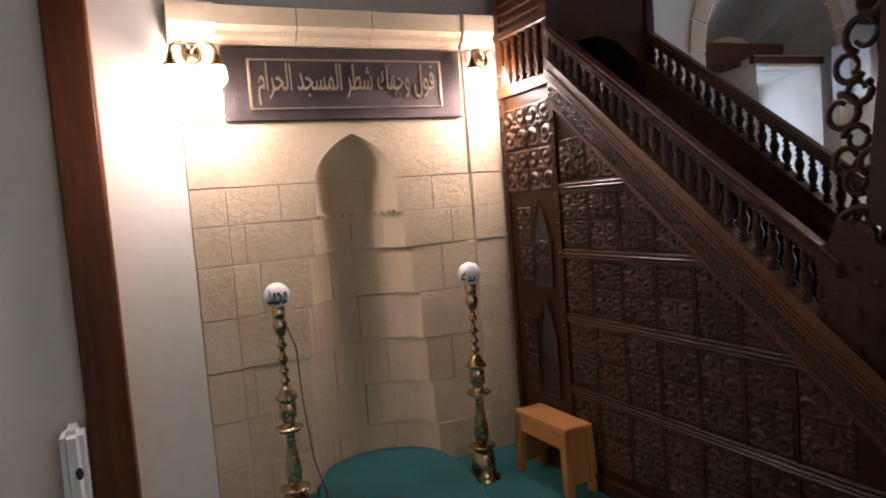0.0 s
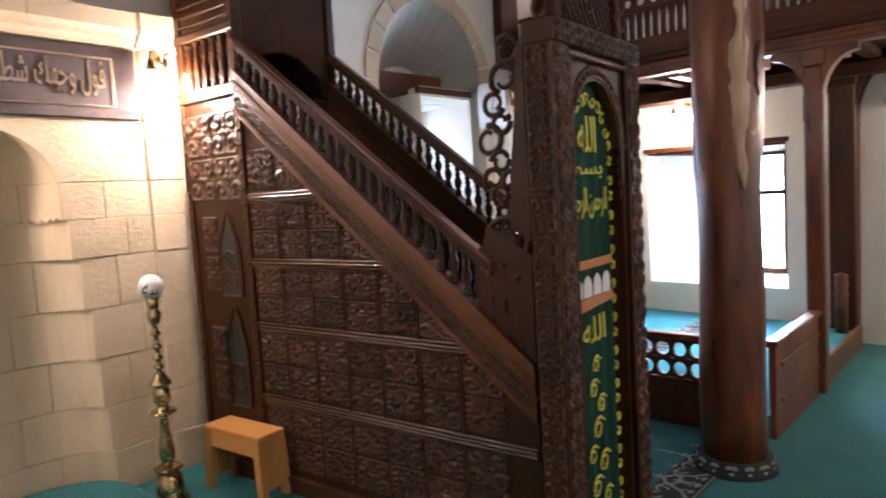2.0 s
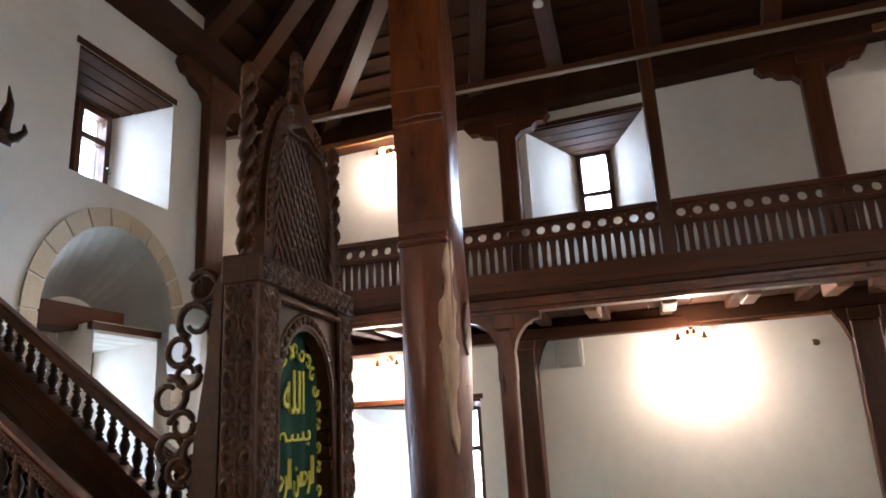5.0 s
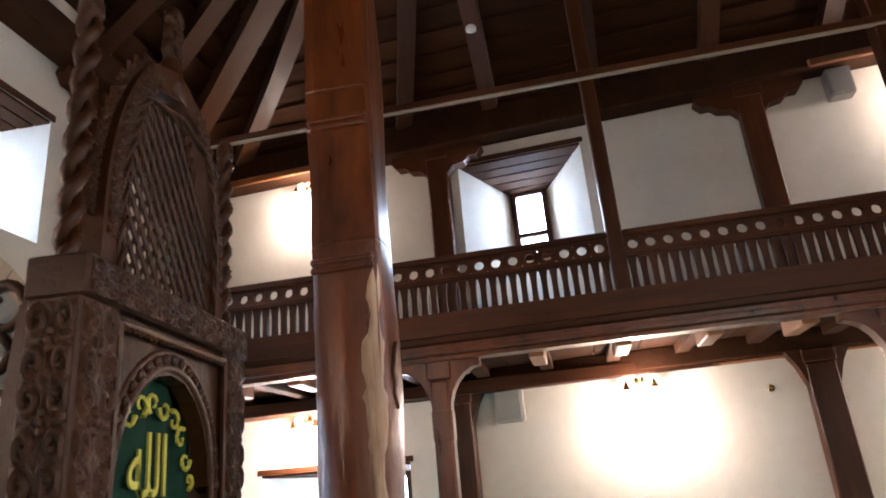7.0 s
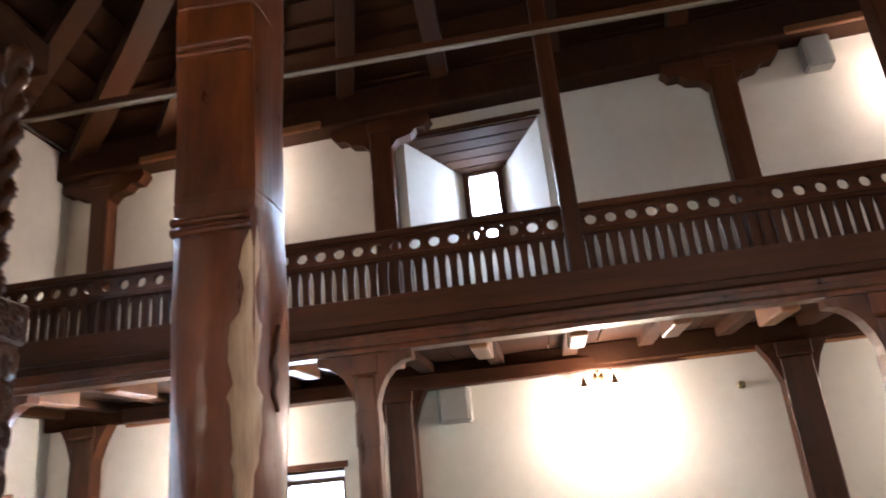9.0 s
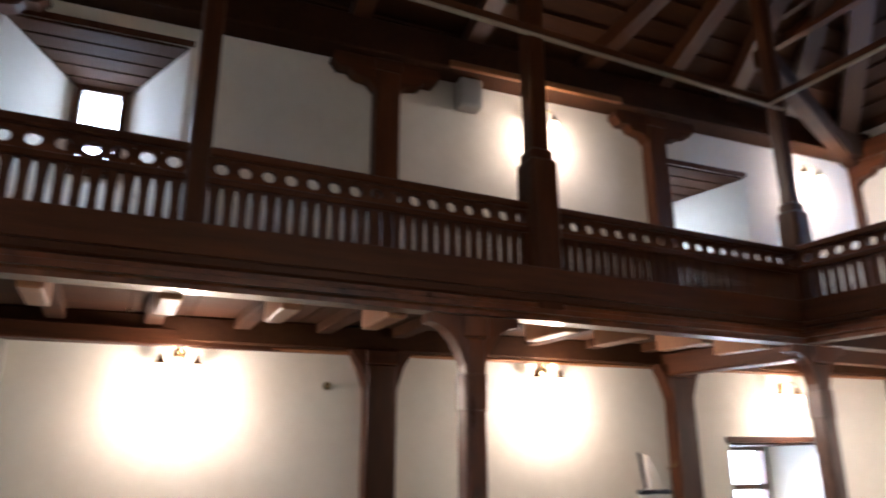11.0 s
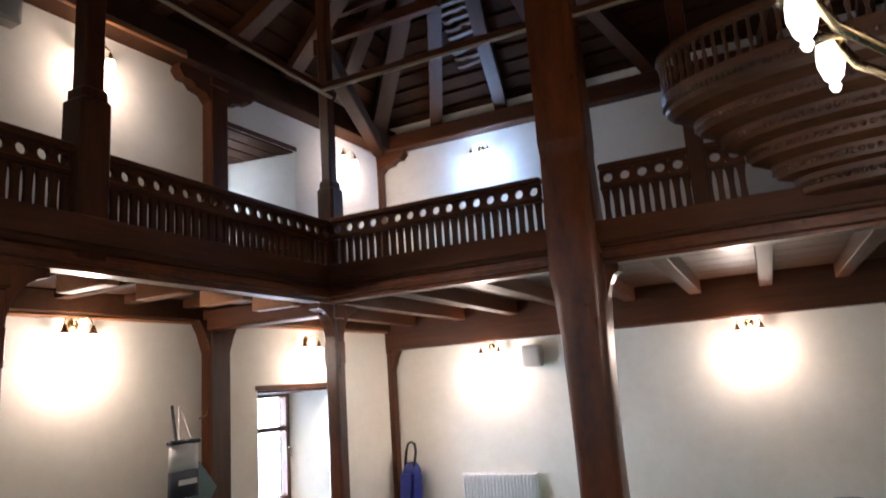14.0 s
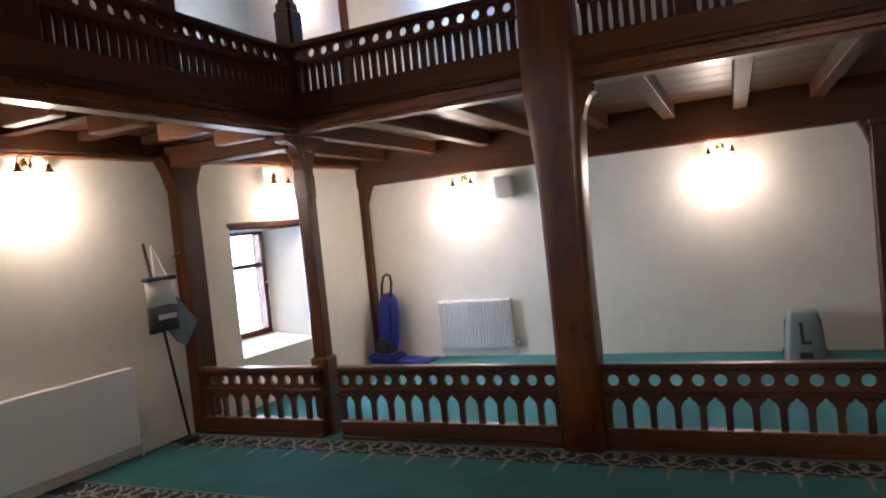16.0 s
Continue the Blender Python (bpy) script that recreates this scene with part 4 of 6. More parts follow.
for a in ((-0.56, 0.56, 0.125, 0.135), (-0.56, 0.56, -0.135, -0.125), (-0.56, -0.545, -0.125, 0.125), (0.545, 0.56, -0.125, 0.125)):
    part("frame_bar", block(a[0], a[1], -0.032, -0.02, a[2], a[3], 0.003), GILT, plaque)
me = lettering(shaped("فول وجهك شطر المسجد الحرام"), 1.02, 0.225, 0.006)
me.materials.append(GILT)
part("lettering", me, GILT, plaque, "gilt raised Arabic calligraphy", Matrix.Translation((0, -0.027, 0)))

POST_W = thing("wall_post", T_M @ Matrix.Translation((-1.37, 0, 0)), "dark red-brown timber post standing against the prayer wall", "post", kind="structure")
part("shaft", block(-0.098, 0.095, -0.09, 0.0, 0, TOP, 0.012), WOOD_Z, POST_W)
part("edge", block(0.09, 0.1, -0.085, -0.002, 0, TOP, 0.002), ORANGE_WOOD, POST_W)

# carpeted step in the niche
bm = bmesh.new()
steps = 28
prev = None
for r, z in ((1.0, 0.0), (0.99, 0.05), (0.96, 0.08), (0.9, 0.095), (0.5, 0.1), (0.02, 0.1)):
    ring = []
    for i in range(steps):
        a = 6.2832 * i / steps
        ring.append(bm.verts.new((0.0 + r * 0.40 * math.copysign(abs(math.cos(a)) ** 0.75, math.cos(a)), -0.26 + r * (0.5 if math.sin(a) > 0 else 0.75) * math.copysign(abs(math.sin(a)) ** 0.9, math.sin(a)), z + 0.022 * noise.noise((r * math.cos(a) * 2.2, r * math.sin(a) * 2.2, 0.4)) * (1 if z > 0.03 else 0))))
    if prev:
        for i in range(steps):
            bm.faces.new((prev[i], prev[(i + 1) % steps], ring[(i + 1) % steps], ring[i]))
    prev = ring
bm.faces.new(prev)
single("niche_carpet", bm, CARPET, T_M, "teal carpet humped over the step in the prayer niche", "carpet", smooth=True)


def candlestick(m, word, label, turn, cord=False):
    root = thing("candlestick", m, label, "candlestick", "tall candlesticks")
    bm = bmesh.new()
    lathe(bm, [(0.001, 0), (0.078, 0.0), (0.08, 0.015), (0.062, 0.03), (0.058, 0.08), (0.05, 0.15), (0.04, 0.17), (0.03, 0.18)], 20)
    part("base", bm, BRASS, root, "", None, True)
    bm = bmesh.new()
    lathe(bm, [(0.02, 0.178), (0.055, 0.185), (0.06, 0.195), (0.058, 0.2), (0.03, 0.198), (0.02, 0.21)], 20)
    part("drip_tray", bm, BRASS, root, "", None, True)
    bm = bmesh.new()
    lathe(bm, [(0.02, 0.2), (0.03, 0.24), (0.034, 0.28), (0.027, 0.34), (0.02, 0.4), (0.017, 0.47), (0.024, 0.485)], 16)
    part("lower_stem", bm, BRASS, root, "", None, True)
    bm = bmesh.new()
    lathe(bm, [(0.018, 0.48), (0.045, 0.49), (0.057, 0.505), (0.055, 0.51), (0.026, 0.508), (0.024, 0.55), (0.034, 0.56), (0.034, 0.63), (0.028, 0.64), (0.046, 0.655), (0.044, 0.665), (0.026, 0.70), (0.018, 0.72)], 18)
    part("middle_cup", bm, BRASS, root, "", None, True)
    bm = bmesh.new()
    prof = [(0.012, 0.715)]
    for z in (0.75, 0.80, 0.86, 0.93):
        prof += [(0.011, z - 0.02), (0.02, z - 0.008), (0.021, z + 0.002), (0.012, z + 0.014)]
    prof += [(0.012, 0.97), (0.02, 0.985), (0.027, 1.01), (0.028, 1.04), (0.02, 1.06), (0.024, 1.07), (0.026, 1.12), (0.022, 1.125)]
    lathe(bm, prof, 14)
    part("upper_stem", bm, BRASS, root, "", None, True)
    bm = bmesh.new()
    lathe(bm, [(0.064 * math.sin(radians(a)), 1.18 - 0.064 * math.cos(radians(a))) for a in range(4, 181, 11)], 22)
    globe = part("globe", bm, GLOBE, root, "white globe with black Arabic lettering", None, True)
    me = lettering(shaped(word), 0.094, 0.084, 0.0008, 0.008)
    for v in me.vertices:
        x, y, z = v.co
        d = math.sqrt(max(0.0, 0.0652 ** 2 - x * x - z * z))
        v.co = (x, -d + y, z + 1.18)
    me.materials.append(INK)
    part("lettering", me, INK, globe, "", pose(0, 0, 0, 0, 0, turn))
    if cord:
        bm = bmesh.new()
        tube(bm, [(0.02, 0.03, 1.05), (0.06, 0.04, 0.9), (0.07, 0.05, 0.6), (0.09, 0.04, 0.3), (0.13, 0.02, 0.1), (0.1, -0.02, 0.01), (0.2, -0.05, 0.006)], 0.003, 5)
        part("cord", bm, BLACK_PLASTIC, root)
    for ob in root.children:
        if not ob.name.startswith("globe"):
            for v in ob.data.vertices:
                v.co.x, v.co.y = 1.27 * v.co.x, 1.27 * v.co.y
    return root


candlestick(Matrix.Translation((1.36, 5.63, 0.0)), "محمد", "tall turned brass candlestick with a white lettered globe and a cord", -7, True)
candlestick(Matrix.Translation((2.42, 5.66, -0.012)), "الله", "tall turned brass candlestick with a white lettered globe", -23)


# ---- pulpit ----
minbar = thing("minbar", T_B, "carved dark walnut pulpit with stair, curtained door and canopy", "pulpit")
BW = 0.74


def line_z(y, y0=0.177, z0=0.84, y1=1.912, z1=2.25):
    return z0 + (z1 - z0) * (y - y0) / (y1 - y0)


def sloped(bm, y0, z0, y1, z1, x0, x1, up, down):
    """A sloping board between two points, measured upright."""
    prism(bm, [(y0, z0 - down), (y1, z1 - down), (y1, z1 + up), (y0, z0 + up)], x0, x1, "x")


def relief_mesh(kind):
    """A square carved tile, one sheet of curling stems round a boss; 1 x 1, in y,z, standing out to -x."""
    bm = bmesh.new()
    n = 26
    grid = []
    for i in range(n + 1):
        row = []
        for j in range(n + 1):
            u, v = 2 * i / n - 1, 2 * j / n - 1
            au, av = abs(u), abs(v)
            r = math.hypot(u, v)
            if kind:
                dx, dy = au - 0.55, av - 0.55
                rr, th = math.hypot(dx, dy), math.atan2(dy, dx)
                h = 0.55 + 0.45 * math.cos(16 * rr - th)
                h *= 1 if rr < 0.47 else 0.55
                if r < 0.34:
                    h = 0.55 + 0.45 * math.cos(4 * math.atan2(v, u)) * (r / 0.34)
                if r < 0.12:
                    h = 1.15
            else:
                th = math.atan2(v, u)
                h = 0.5 + 0.5 * math.cos(6 * th + 5.5 * r) * min(1, r * 3)
                if 0.62 < r < 0.72:
                    h = 0.95
                if r > 0.74:
                    dx, dy = au - 0.8, av - 0.8
                    h = 0.5 + 0.5 * math.cos(20 * math.hypot(dx, dy))
                if r < 0.16:
                    h = 1.2
            edge = au if kind == 2 else max(au, av)
            if edge > 0.93:
                h = 0.15
            if edge > 0.985:
                h = -0.3
            row.append(bm.verts.new((-0.055 * h, u / 2, v / 2)))
        grid.append(row)
    for i in range(n):
        for j in range(n):
            bm.faces.new((grid[i][j], grid[i + 1][j], grid[i + 1][j + 1], grid[i][j + 1]))
    return mesh_of(bm, "relief", CARVED_HI)


RELIEF, RELIEF_B, RELIEF_C = relief_mesh(1), relief_mesh(0), relief_mesh(2)
STILE = {}


def baluster_mesh(h, name="baluster", mat=None, r=0.024):
    bm = bmesh.new()
    k = h
    lathe(bm, [(r * 1.0, 0), (r, 0.06 * k), (r * 0.55, 0.10 * k), (r * 0.95, 0.14 * k), (r * 0.5, 0.19 * k), (r * 0.9, 0.36 * k), (r * 0.98, 0.46 * k), (r * 0.5, 0.62 * k),
               (r * 0.85, 0.68 * k), (r * 0.5, 0.73 * k), (r * 0.75, 0.82 * k), (r * 0.5, 0.9 * k), (r, 0.94 * k), (r, k)], 8)
    return mesh_of(bm, name, mat or CARVED, True)


BAL = baluster_mesh(0.245)
RAIL0, RAIL1 = (0.40, 1.275), (1.93, 2.44)


def rail_z(y):
    return RAIL0[1] + (RAIL1[1] - RAIL0[1]) * (y - RAIL0[0]) / (RAIL1[0] - RAIL0[0])


for side, x in (("west", 0.0), ("east", BW - 0.05)):
    bm = bmesh.new()
    prism(bm, [(0.17, 0.0), (2.45, 0.0), (2.45, 2.16), (1.93, 2.16), (1.93, line_z(1.93) - 0.03), (0.17, line_z(0.17) - 0.03)], x + 0.012, x + 0.04, "x")
    flank = part("flank", bm, CARVED, minbar, "carved side of the pulpit")
    face = x if side == "west" else x + 0.05
    sgn = 1 if side == "west" else -1
    bm = bmesh.new()
    sloped(bm, 0.17, line_z(0.17), 1.93, line_z(1.93), x - 0.009, x + 0.05, 0.02, 0.21)
    sloped(bm, 0.17, line_z(0.17), 1.93, line_z(1.93), x - 0.014, x + 0.06, 0.035, -0.015)
    part("stringer", bm, CARVED_RED, minbar)
    for dz in (0.035, 0.055, 0.075, 0.185, 0.202):
        bm = bmesh.new()
        sloped(bm, 0.17, line_z(0.17) - dz, 1.93, line_z(1.93) - dz, x - 0.016, x + 0.05, 0.006, 0.006)
        part("stringer_moulding", bm, CARVED_RED, minbar)
    bm = bmesh.new()
    sloped(bm, 0.36, rail_z(0.36), 1.93, rail_z(1.93), x - 0.012, x + 0.062, 0.02, 0.02)
    sloped(bm, 0.36, rail_z(0.36), 1.93, rail_z(1.93), x + 0.002, x + 0.048, 0.036, -0.02)
    part("handrail", bm, CARVED_RED, minbar, "carved sloping handrail")
    n = 27
    for i in range(n):
        y = 0.24 + (1.90 - 0.24) * i / (n - 1)
        zb, zt = line_z(y) + 0.03, rail_z(max(y, 0.36)) - 0.015
        if y < 0.36:
            zt = zb + 0.3
        b = part("baluster", BAL, CARVED, minbar, "", Matrix.Translation((x + 0.025, y, zb)) @ Matrix.Diagonal((1, 1, (zt - zb) / 0.245, 1)))
    bm = bmesh.new()
    prism(bm, [(0.17, line_z(0.17)), (0.42, line_z(0.42)), (0.45, rail_z(0.45)), (0.40, 1.34), (0.36, 1.42), (0.17, 1.30)], x + 0.01, x + 0.04, "x")
    part("newel_board", bm, CARVED, minbar)
    # level balustrade by the canopy; its far side is boarded
    if side == "east":
        part("boarding", block(x + 0.012, x + 0.04, 1.93, 2.44, 2.16, 2.58, 0), ROOF_SHADE_WOOD, minbar)
    else:
        # added board behind the balusters, keeps lamp light out of the canopy
        part("boarding", block(x + 0.052, x + 0.07, 1.95, 2.42, 2.16, 2.56, 0), ROOF_SHADE_WOOD, minbar)
        part("upper_rail", block(x - 0.01, x + 0.06, 1.90, 2.46, 2.50, 2.55, 0.008), CARVED, minbar)
        part("upper_sill", block(x - 0.012, x + 0.06, 1.90, 2.46, 2.16, 2.23, 0.008), CARVED, minbar)
        for i in range(7):
            part("baluster", BAL, CARVED, minbar, "", Matrix.Translation((x + 0.025, 1.96 + 0.08 * i, 2.23)) @ Matrix.Diagonal((1, 1, 0.27 / 0.245, 1)))
    # scroll rings beside the door and the star rosette
    for cy, cz, r, t in ((0.245, 2.11, 0.05, 0.013), (0.27, 2.00, 0.055, 0.013), (0.315, 1.905, 0.045, 0.012), (0.285, 1.83, 0.04, 0.012), (0.345, 1.77, 0.055, 0.013), (0.30, 1.68, 0.04, 0.012), (0.335, 1.61, 0.04, 0.012), (0.30, 1.54, 0.04, 0.012), (0.25, 1.60, 0.04, 0.012)):
        bm = bmesh.new()
        turn = 200 + 900 * (cz - 1.5)
        spiral = [(1.0 - 0.55 * max(0.0, i / 18 - 0.55) / 0.45, radians(turn + 22 * i)) for i in range(19)]
        tube(bm, [(x + 0.025, cy + r * k * math.cos(a), cz + r * k * math.sin(a)) for k, a in spiral], [t * 1.15 - t * 0.45 * i / 18 for i in range(19)], 6)
        part("scroll", bm, CARVED, minbar, "", None, True)
    bm = bmesh.new()
    prism(bm, [(0.17, 1.35), (0.26, 1.42), (0.25, 1.62), (0.22, 1.85), (0.2, 2.1), (0.17, 2.16)], x + 0.012, x + 0.038, "x")
    part("wing_board", bm, CARVED, minbar)
    bm = bmesh.new()
    c = (0.285, 1.36)
    tube(bm, [(x + 0.025, c[0] + 0.095 * math.cos(radians(a)), c[1] + 0.095 * math.sin(radians(a))) for a in range(0, 360, 18)], 0.014, 6, True)
    rosette = part("star_rosette", bm, CARVED, minbar, "pierced six-pointed star rosette", None, True)
    for k in range(6):
        bm = bmesh.new()
        a0, a1 = radians(60 * k + 30), radians(60 * k + 150)
        tube(bm, [(x + 0.025, c[0] + 0.088 * math.cos(a0), c[1] + 0.088 * math.sin(a0)), (x + 0.025, c[0] + 0.088 * math.cos(a1), c[1] + 0.088 * math.sin(a1))], 0.009, 5)
        part("star_bar", bm, CARVED, rosette)
    bm = bmesh.new()
    prism(bm, [(c[0] + 0.045 * math.cos(radians(a)), c[1] + 0.045 * math.sin(radians(a))) for a in range(0, 360, 30)], x + 0.012, x + 0.04, "x")
    part("boss", bm, CARVED, rosette)

    if side == "east":
        continue
    # carved bands along the stringer and the handrail
    for i in range(25):
        y = 0.21 + 0.0695 * i
        part("carved_scroll", RELIEF_C, CARVED_HI, minbar, "", Matrix.Translation((-0.0085, y, line_z(y) - 0.128)) @ pose(0, 0, 0, 39.1) @ Matrix.Diagonal((0.09, 0.09, 0.072, 1)))
    for i in range(43):
        y = 0.385 + 0.0358 * i
        part("carved_scroll", RELIEF_C, CARVED_HI, minbar, "", Matrix.Translation((-0.0115, y, rail_z(y))) @ pose(0, 0, 0, 37.3) @ Matrix.Diagonal((0.07, 0.046, 0.028, 1)))
    # carved tiles, mouldings and grilles on the visible flank
    ROWS_Z = [0.10, 0.50, 0.90, 1.25, 1.60, 2.12]
    bm = bmesh.new()
    box(bm, -0.012, 0.02, 0.17, 2.45, 0.0, 0.07)
    box(bm, -0.02, 0.02, 0.17, 2.46, 0.07, 0.09)
    part("plinth", bm, CARVED, minbar)
    for z in ROWS_Z[1:5]:
        y_end = min(1.90, 0.177 + (z - 0.773 + 0.14) / 0.849) if z > 0.64 else 0.18
        bm = bmesh.new()
        for dz, o in ((-0.018, 0.006), (0.0, 0.012), (0.018, 0.006)):
            tube(bm, [(0.008 - o / 2, y_end, z + dz), (0.008 - o / 2, 1.90, z + dz)], 0.008, 6)
        part("moulding", bm, CARVED_HI, minbar)
    for y in (1.92, 2.43):
        bm = bmesh.new()
        box(bm, -0.006, 0.02, y - 0.02, y + 0.02, 0.09, 2.16)
        for i in range(26):
            lathe(bm, [(0.014, -0.004), (0.012, 0.006), (0.003, 0.011)], 6, Matrix.Translation((-0.006, y, 0.13 + 0.08 * i)) @ pose(0, 0, 0, 0, -90))
        part("stile", bm, CARVED, minbar)
    for z0, z1 in zip(ROWS_Z, ROWS_Z[1:]):
        h = z1 - z0
        n = max(1, round(h / 0.21))
        th = (h - 0.05) / n
        cols = int((1.90 - 0.18) / 0.225)
        for j in range(n):
            zc = z0 + 0.03 + th * (j + 0.5)
            for i in range(cols):
                y = 1.89 - 0.225 * (i + 0.5)
                if zc + th / 2 > line_z(y - 0.105) + 0.0:
                    continue
                part("carved_tile", RELIEF if (i + j) % 2 else RELIEF_B, CARVED_HI, minbar, "", Matrix.Translation((0.009, y, zc)) @ Matrix.Diagonal((0.26, 0.21, th * 0.95, 1)))
                if i < cols - 1 and j == 0 and zc + th / 2 < line_z(y - 0.25) - 0.10:
                    key = round(z0, 2)
                    if key not in STILE:
                        STILE[key] = mesh_of(block(-0.002, 0.014, -0.006, 0.006, 0.02, h - 0.03, 0.002), "tile_stile", CARVED)
                    part("tile_stile", STILE[key], CARVED, minbar, "", Matrix.Translation((0, y - 0.1125, z0)))
    # upper square with a carved tree, two ogee grilles below it
    for k in range(2):
        for j in range(2):
            part("carved_tile", RELIEF, CARVED_HI, minbar, "", Matrix.Translation((0.009, 2.06 + 0.24 * k, 1.72 + 0.25 * j)) @ Matrix.Diagonal((0.26, 0.23, 0.24, 1)))
    for z0, z1 in ((1.06, 1.54), (0.42, 0.99)):
        bm = bmesh.new()
        yc, hw2 = 2.10, 0.085
        out = [(yc - hw2, z0), (yc + hw2, z0), (yc + hw2, z1 - 0.22), (yc + 0.05, z1 - 0.12), (yc, z1), (yc - 0.05, z1 - 0.12), (yc - hw2, z1 - 0.22)]
        # nothing is pierced: a black panel gives the depth's darkness
        prism(bm, out, 0.002, 0.0115, "x")
        part("opening_shade", bm, BLACK_PLASTIC, minbar, "black panel standing for the shade in a pierced opening")
        bm = bmesh.new()
        tube(bm, [(0.002, p[0], p[1]) for p in out], 0.01, 5, True)
        for zz in (z0 + 0.09, z0 + 0.2):
            tube(bm, [(0.0, yc + 0.06 * math.cos(radians(a)), zz + 0.055 * math.sin(radians(a))) for a in range(0, 360, 45)], 0.007, 5, True)
            tube(bm, [(0.0, yc - 0.07, zz - 0.05), (0.0, yc + 0.07, zz + 0.05)], 0.006, 5)
            tube(bm, [(0.0, yc + 0.07, zz - 0.05), (0.0, yc - 0.07, zz + 0.05)], 0.006, 5)
        part("grille", bm, CARVED_HI, minbar, "carved ogee grille")
        for k, (dy, dz) in enumerate(((0.17, 0.12), (0.17, 0.35))):
            part("carved_tile", RELIEF, CARVED_HI, minbar, "", Matrix.Translation((0.009, yc + dy, z0 + dz)) @ Matrix.Diagonal((0.2, 0.14, 0.2, 1)))
# door frame
def arch_pts(cx, hw, spring, top, n=10):
    return [(cx + hw * math.cos(radians(180 * i / n)), spring + (top - spring) * math.sin(radians(180 * i / n))) for i in range(n + 1)]


PX0, PX1 = -0.078, BW + 0.006
DX = (PX0 + PX1) / 2
for s, x0, x1 in ((-1, PX0, PX0 + 0.14), (1, PX1 - 0.14, PX1)):
    part("door_post", block(x0, x1, 0.0, 0.115, 0, 2.17, 0.006), CARVED, minbar, "carved door post")
bm = bmesh.new()
for s in (-1, 1):
    half = [(DX + s * 0.001, 1.985), (DX + s * 0.001, 2.17), (DX + s * 0.275, 2.17), (DX + s * 0.275, 1.70)]
    half += [p if s > 0 else (2 * DX - p[0], p[1]) for p in arch_pts(DX, 0.225, 1.72, 1.985)[:6]]
    prism(bm, half, 0.02, 0.066, "y")
part("door_arch", bm, CARVED, minbar, "round-arched door head")
part("lintel", block(PX0 - 0.006, PX1 + 0.006, -0.012, 0.122, 2.085, 2.175, 0.006), CARVED, minbar)
for r, t in ((0.243, 0.012), (0.275, 0.009)):
    bm = bmesh.new()
    pts = [(DX - r, 0.022, 1.0)] + [(p[0], 0.022, p[1]) for p in arch_pts(DX, r, 1.72, 1.72 + r * 1.16, 16)[::-1]] + [(DX + r, 0.022, 1.0)]
    tube(bm, pts, t, 6)
    part("arch_moulding", bm, CARVED_HI, minbar, "", None, True)
bm = bmesh.new()
lathe(bm, [(0.018, -0.004), (0.014, 0.01), (0.003, 0.016)], 7)
BEAD = mesh_of(bm, "bead", CARVED_HI)
for i in range(21):
    a = radians(180 * i / 20)
    part("bead", BEAD, CARVED_HI, minbar, "", Matrix.Translation((DX + 0.26 * math.cos(a), 0.02, 1.72 + 0.30 * math.sin(a))) @ pose(0, 0, 0, 90))
bm = bmesh.new()
for x in (PX0 + 0.14, PX1 - 0.14):
    tube(bm, [(x, 0.0, 0.05), (x, 0.0, 2.06)], 0.008, 6)
tube(bm, [(PX0 + 0.14, 0.0, 2.06), (PX1 - 0.14, 0.0, 2.06)], 0.008, 6)
for i in range(24):
    lathe(bm, [(0.009, -0.002), (0.002, 0.008)], 6, Matrix.Translation((PX0 + 0.155 + 0.0224 * i, -0.004, 2.05)) @ pose(0, 0, 0, 90))
part("door_moulding", bm, CARVED_HI, minbar)
for x in (PX0 + 0.068, PX1 - 0.068):
    for i in range(13):
        part("carved_scroll", RELIEF_C, CARVED_HI, minbar, "", Matrix.Translation((x, -0.001, 0.14 + 0.155 * i)) @ pose(0, 0, 0, 0, 0, 90) @ Matrix.Diagonal((0.2, 0.115, 0.156, 1)))
for i in range(13):
    part("carved_scroll", RELIEF_C, CARVED_HI, minbar, "", Matrix.Translation((PX0, 0.057, 0.14 + 0.155 * i)) @ Matrix.Diagonal((0.2, 0.1, 0.156, 1)))
for i in range(8):
    part("carved_scroll", RELIEF_C, CARVED_HI, minbar, "", Matrix.Translation((PX0 + 0.055 + 0.1 * i, -0.013, 2.128)) @ pose(0, 0, 0, 0, 0, 90) @ Matrix.Diagonal((0.12, 0.1, 0.075, 1)))
bm = bmesh.new()
for s in (-1, 1):
    for k in range(4):
        box(bm, DX + s * 0.24 - 0.02, DX + s * 0.24 + 0.02, 0.02 + 0.004 * k, 0.10, 1.50 + 0.05 * k, 1.53 + 0.05 * k)
    box(bm, DX + s * 0.248 - 0.012, DX + s * 0.248 + 0.012, 0.02, 0.10, 0.02, 1.5)
part("impost", bm, CARVED, minbar)
# steps of the stair inside
for i in range(9):
    # darker wood carries the shade inside the stair
    part("step", block(0.045, BW - 0.055, 0.22 + 0.19 * i, 0.43 + 0.19 * i, 0.0 if i == 0 else 0.16 * i - 0.02, 0.16 * (i + 1) + 0.02, 0.004), ROOF_SHADE_WOOD, minbar)

# crest over the door
CY = 0.06
bm = bmesh.new()
N = 18


def crest_half(f):
    """Half width of the crest at height fraction f."""
    return 0.285 * math.sqrt(max(0.0, 1 - max(0.0, (f - 0.28) / 0.72) ** 1.7)) + 0.03


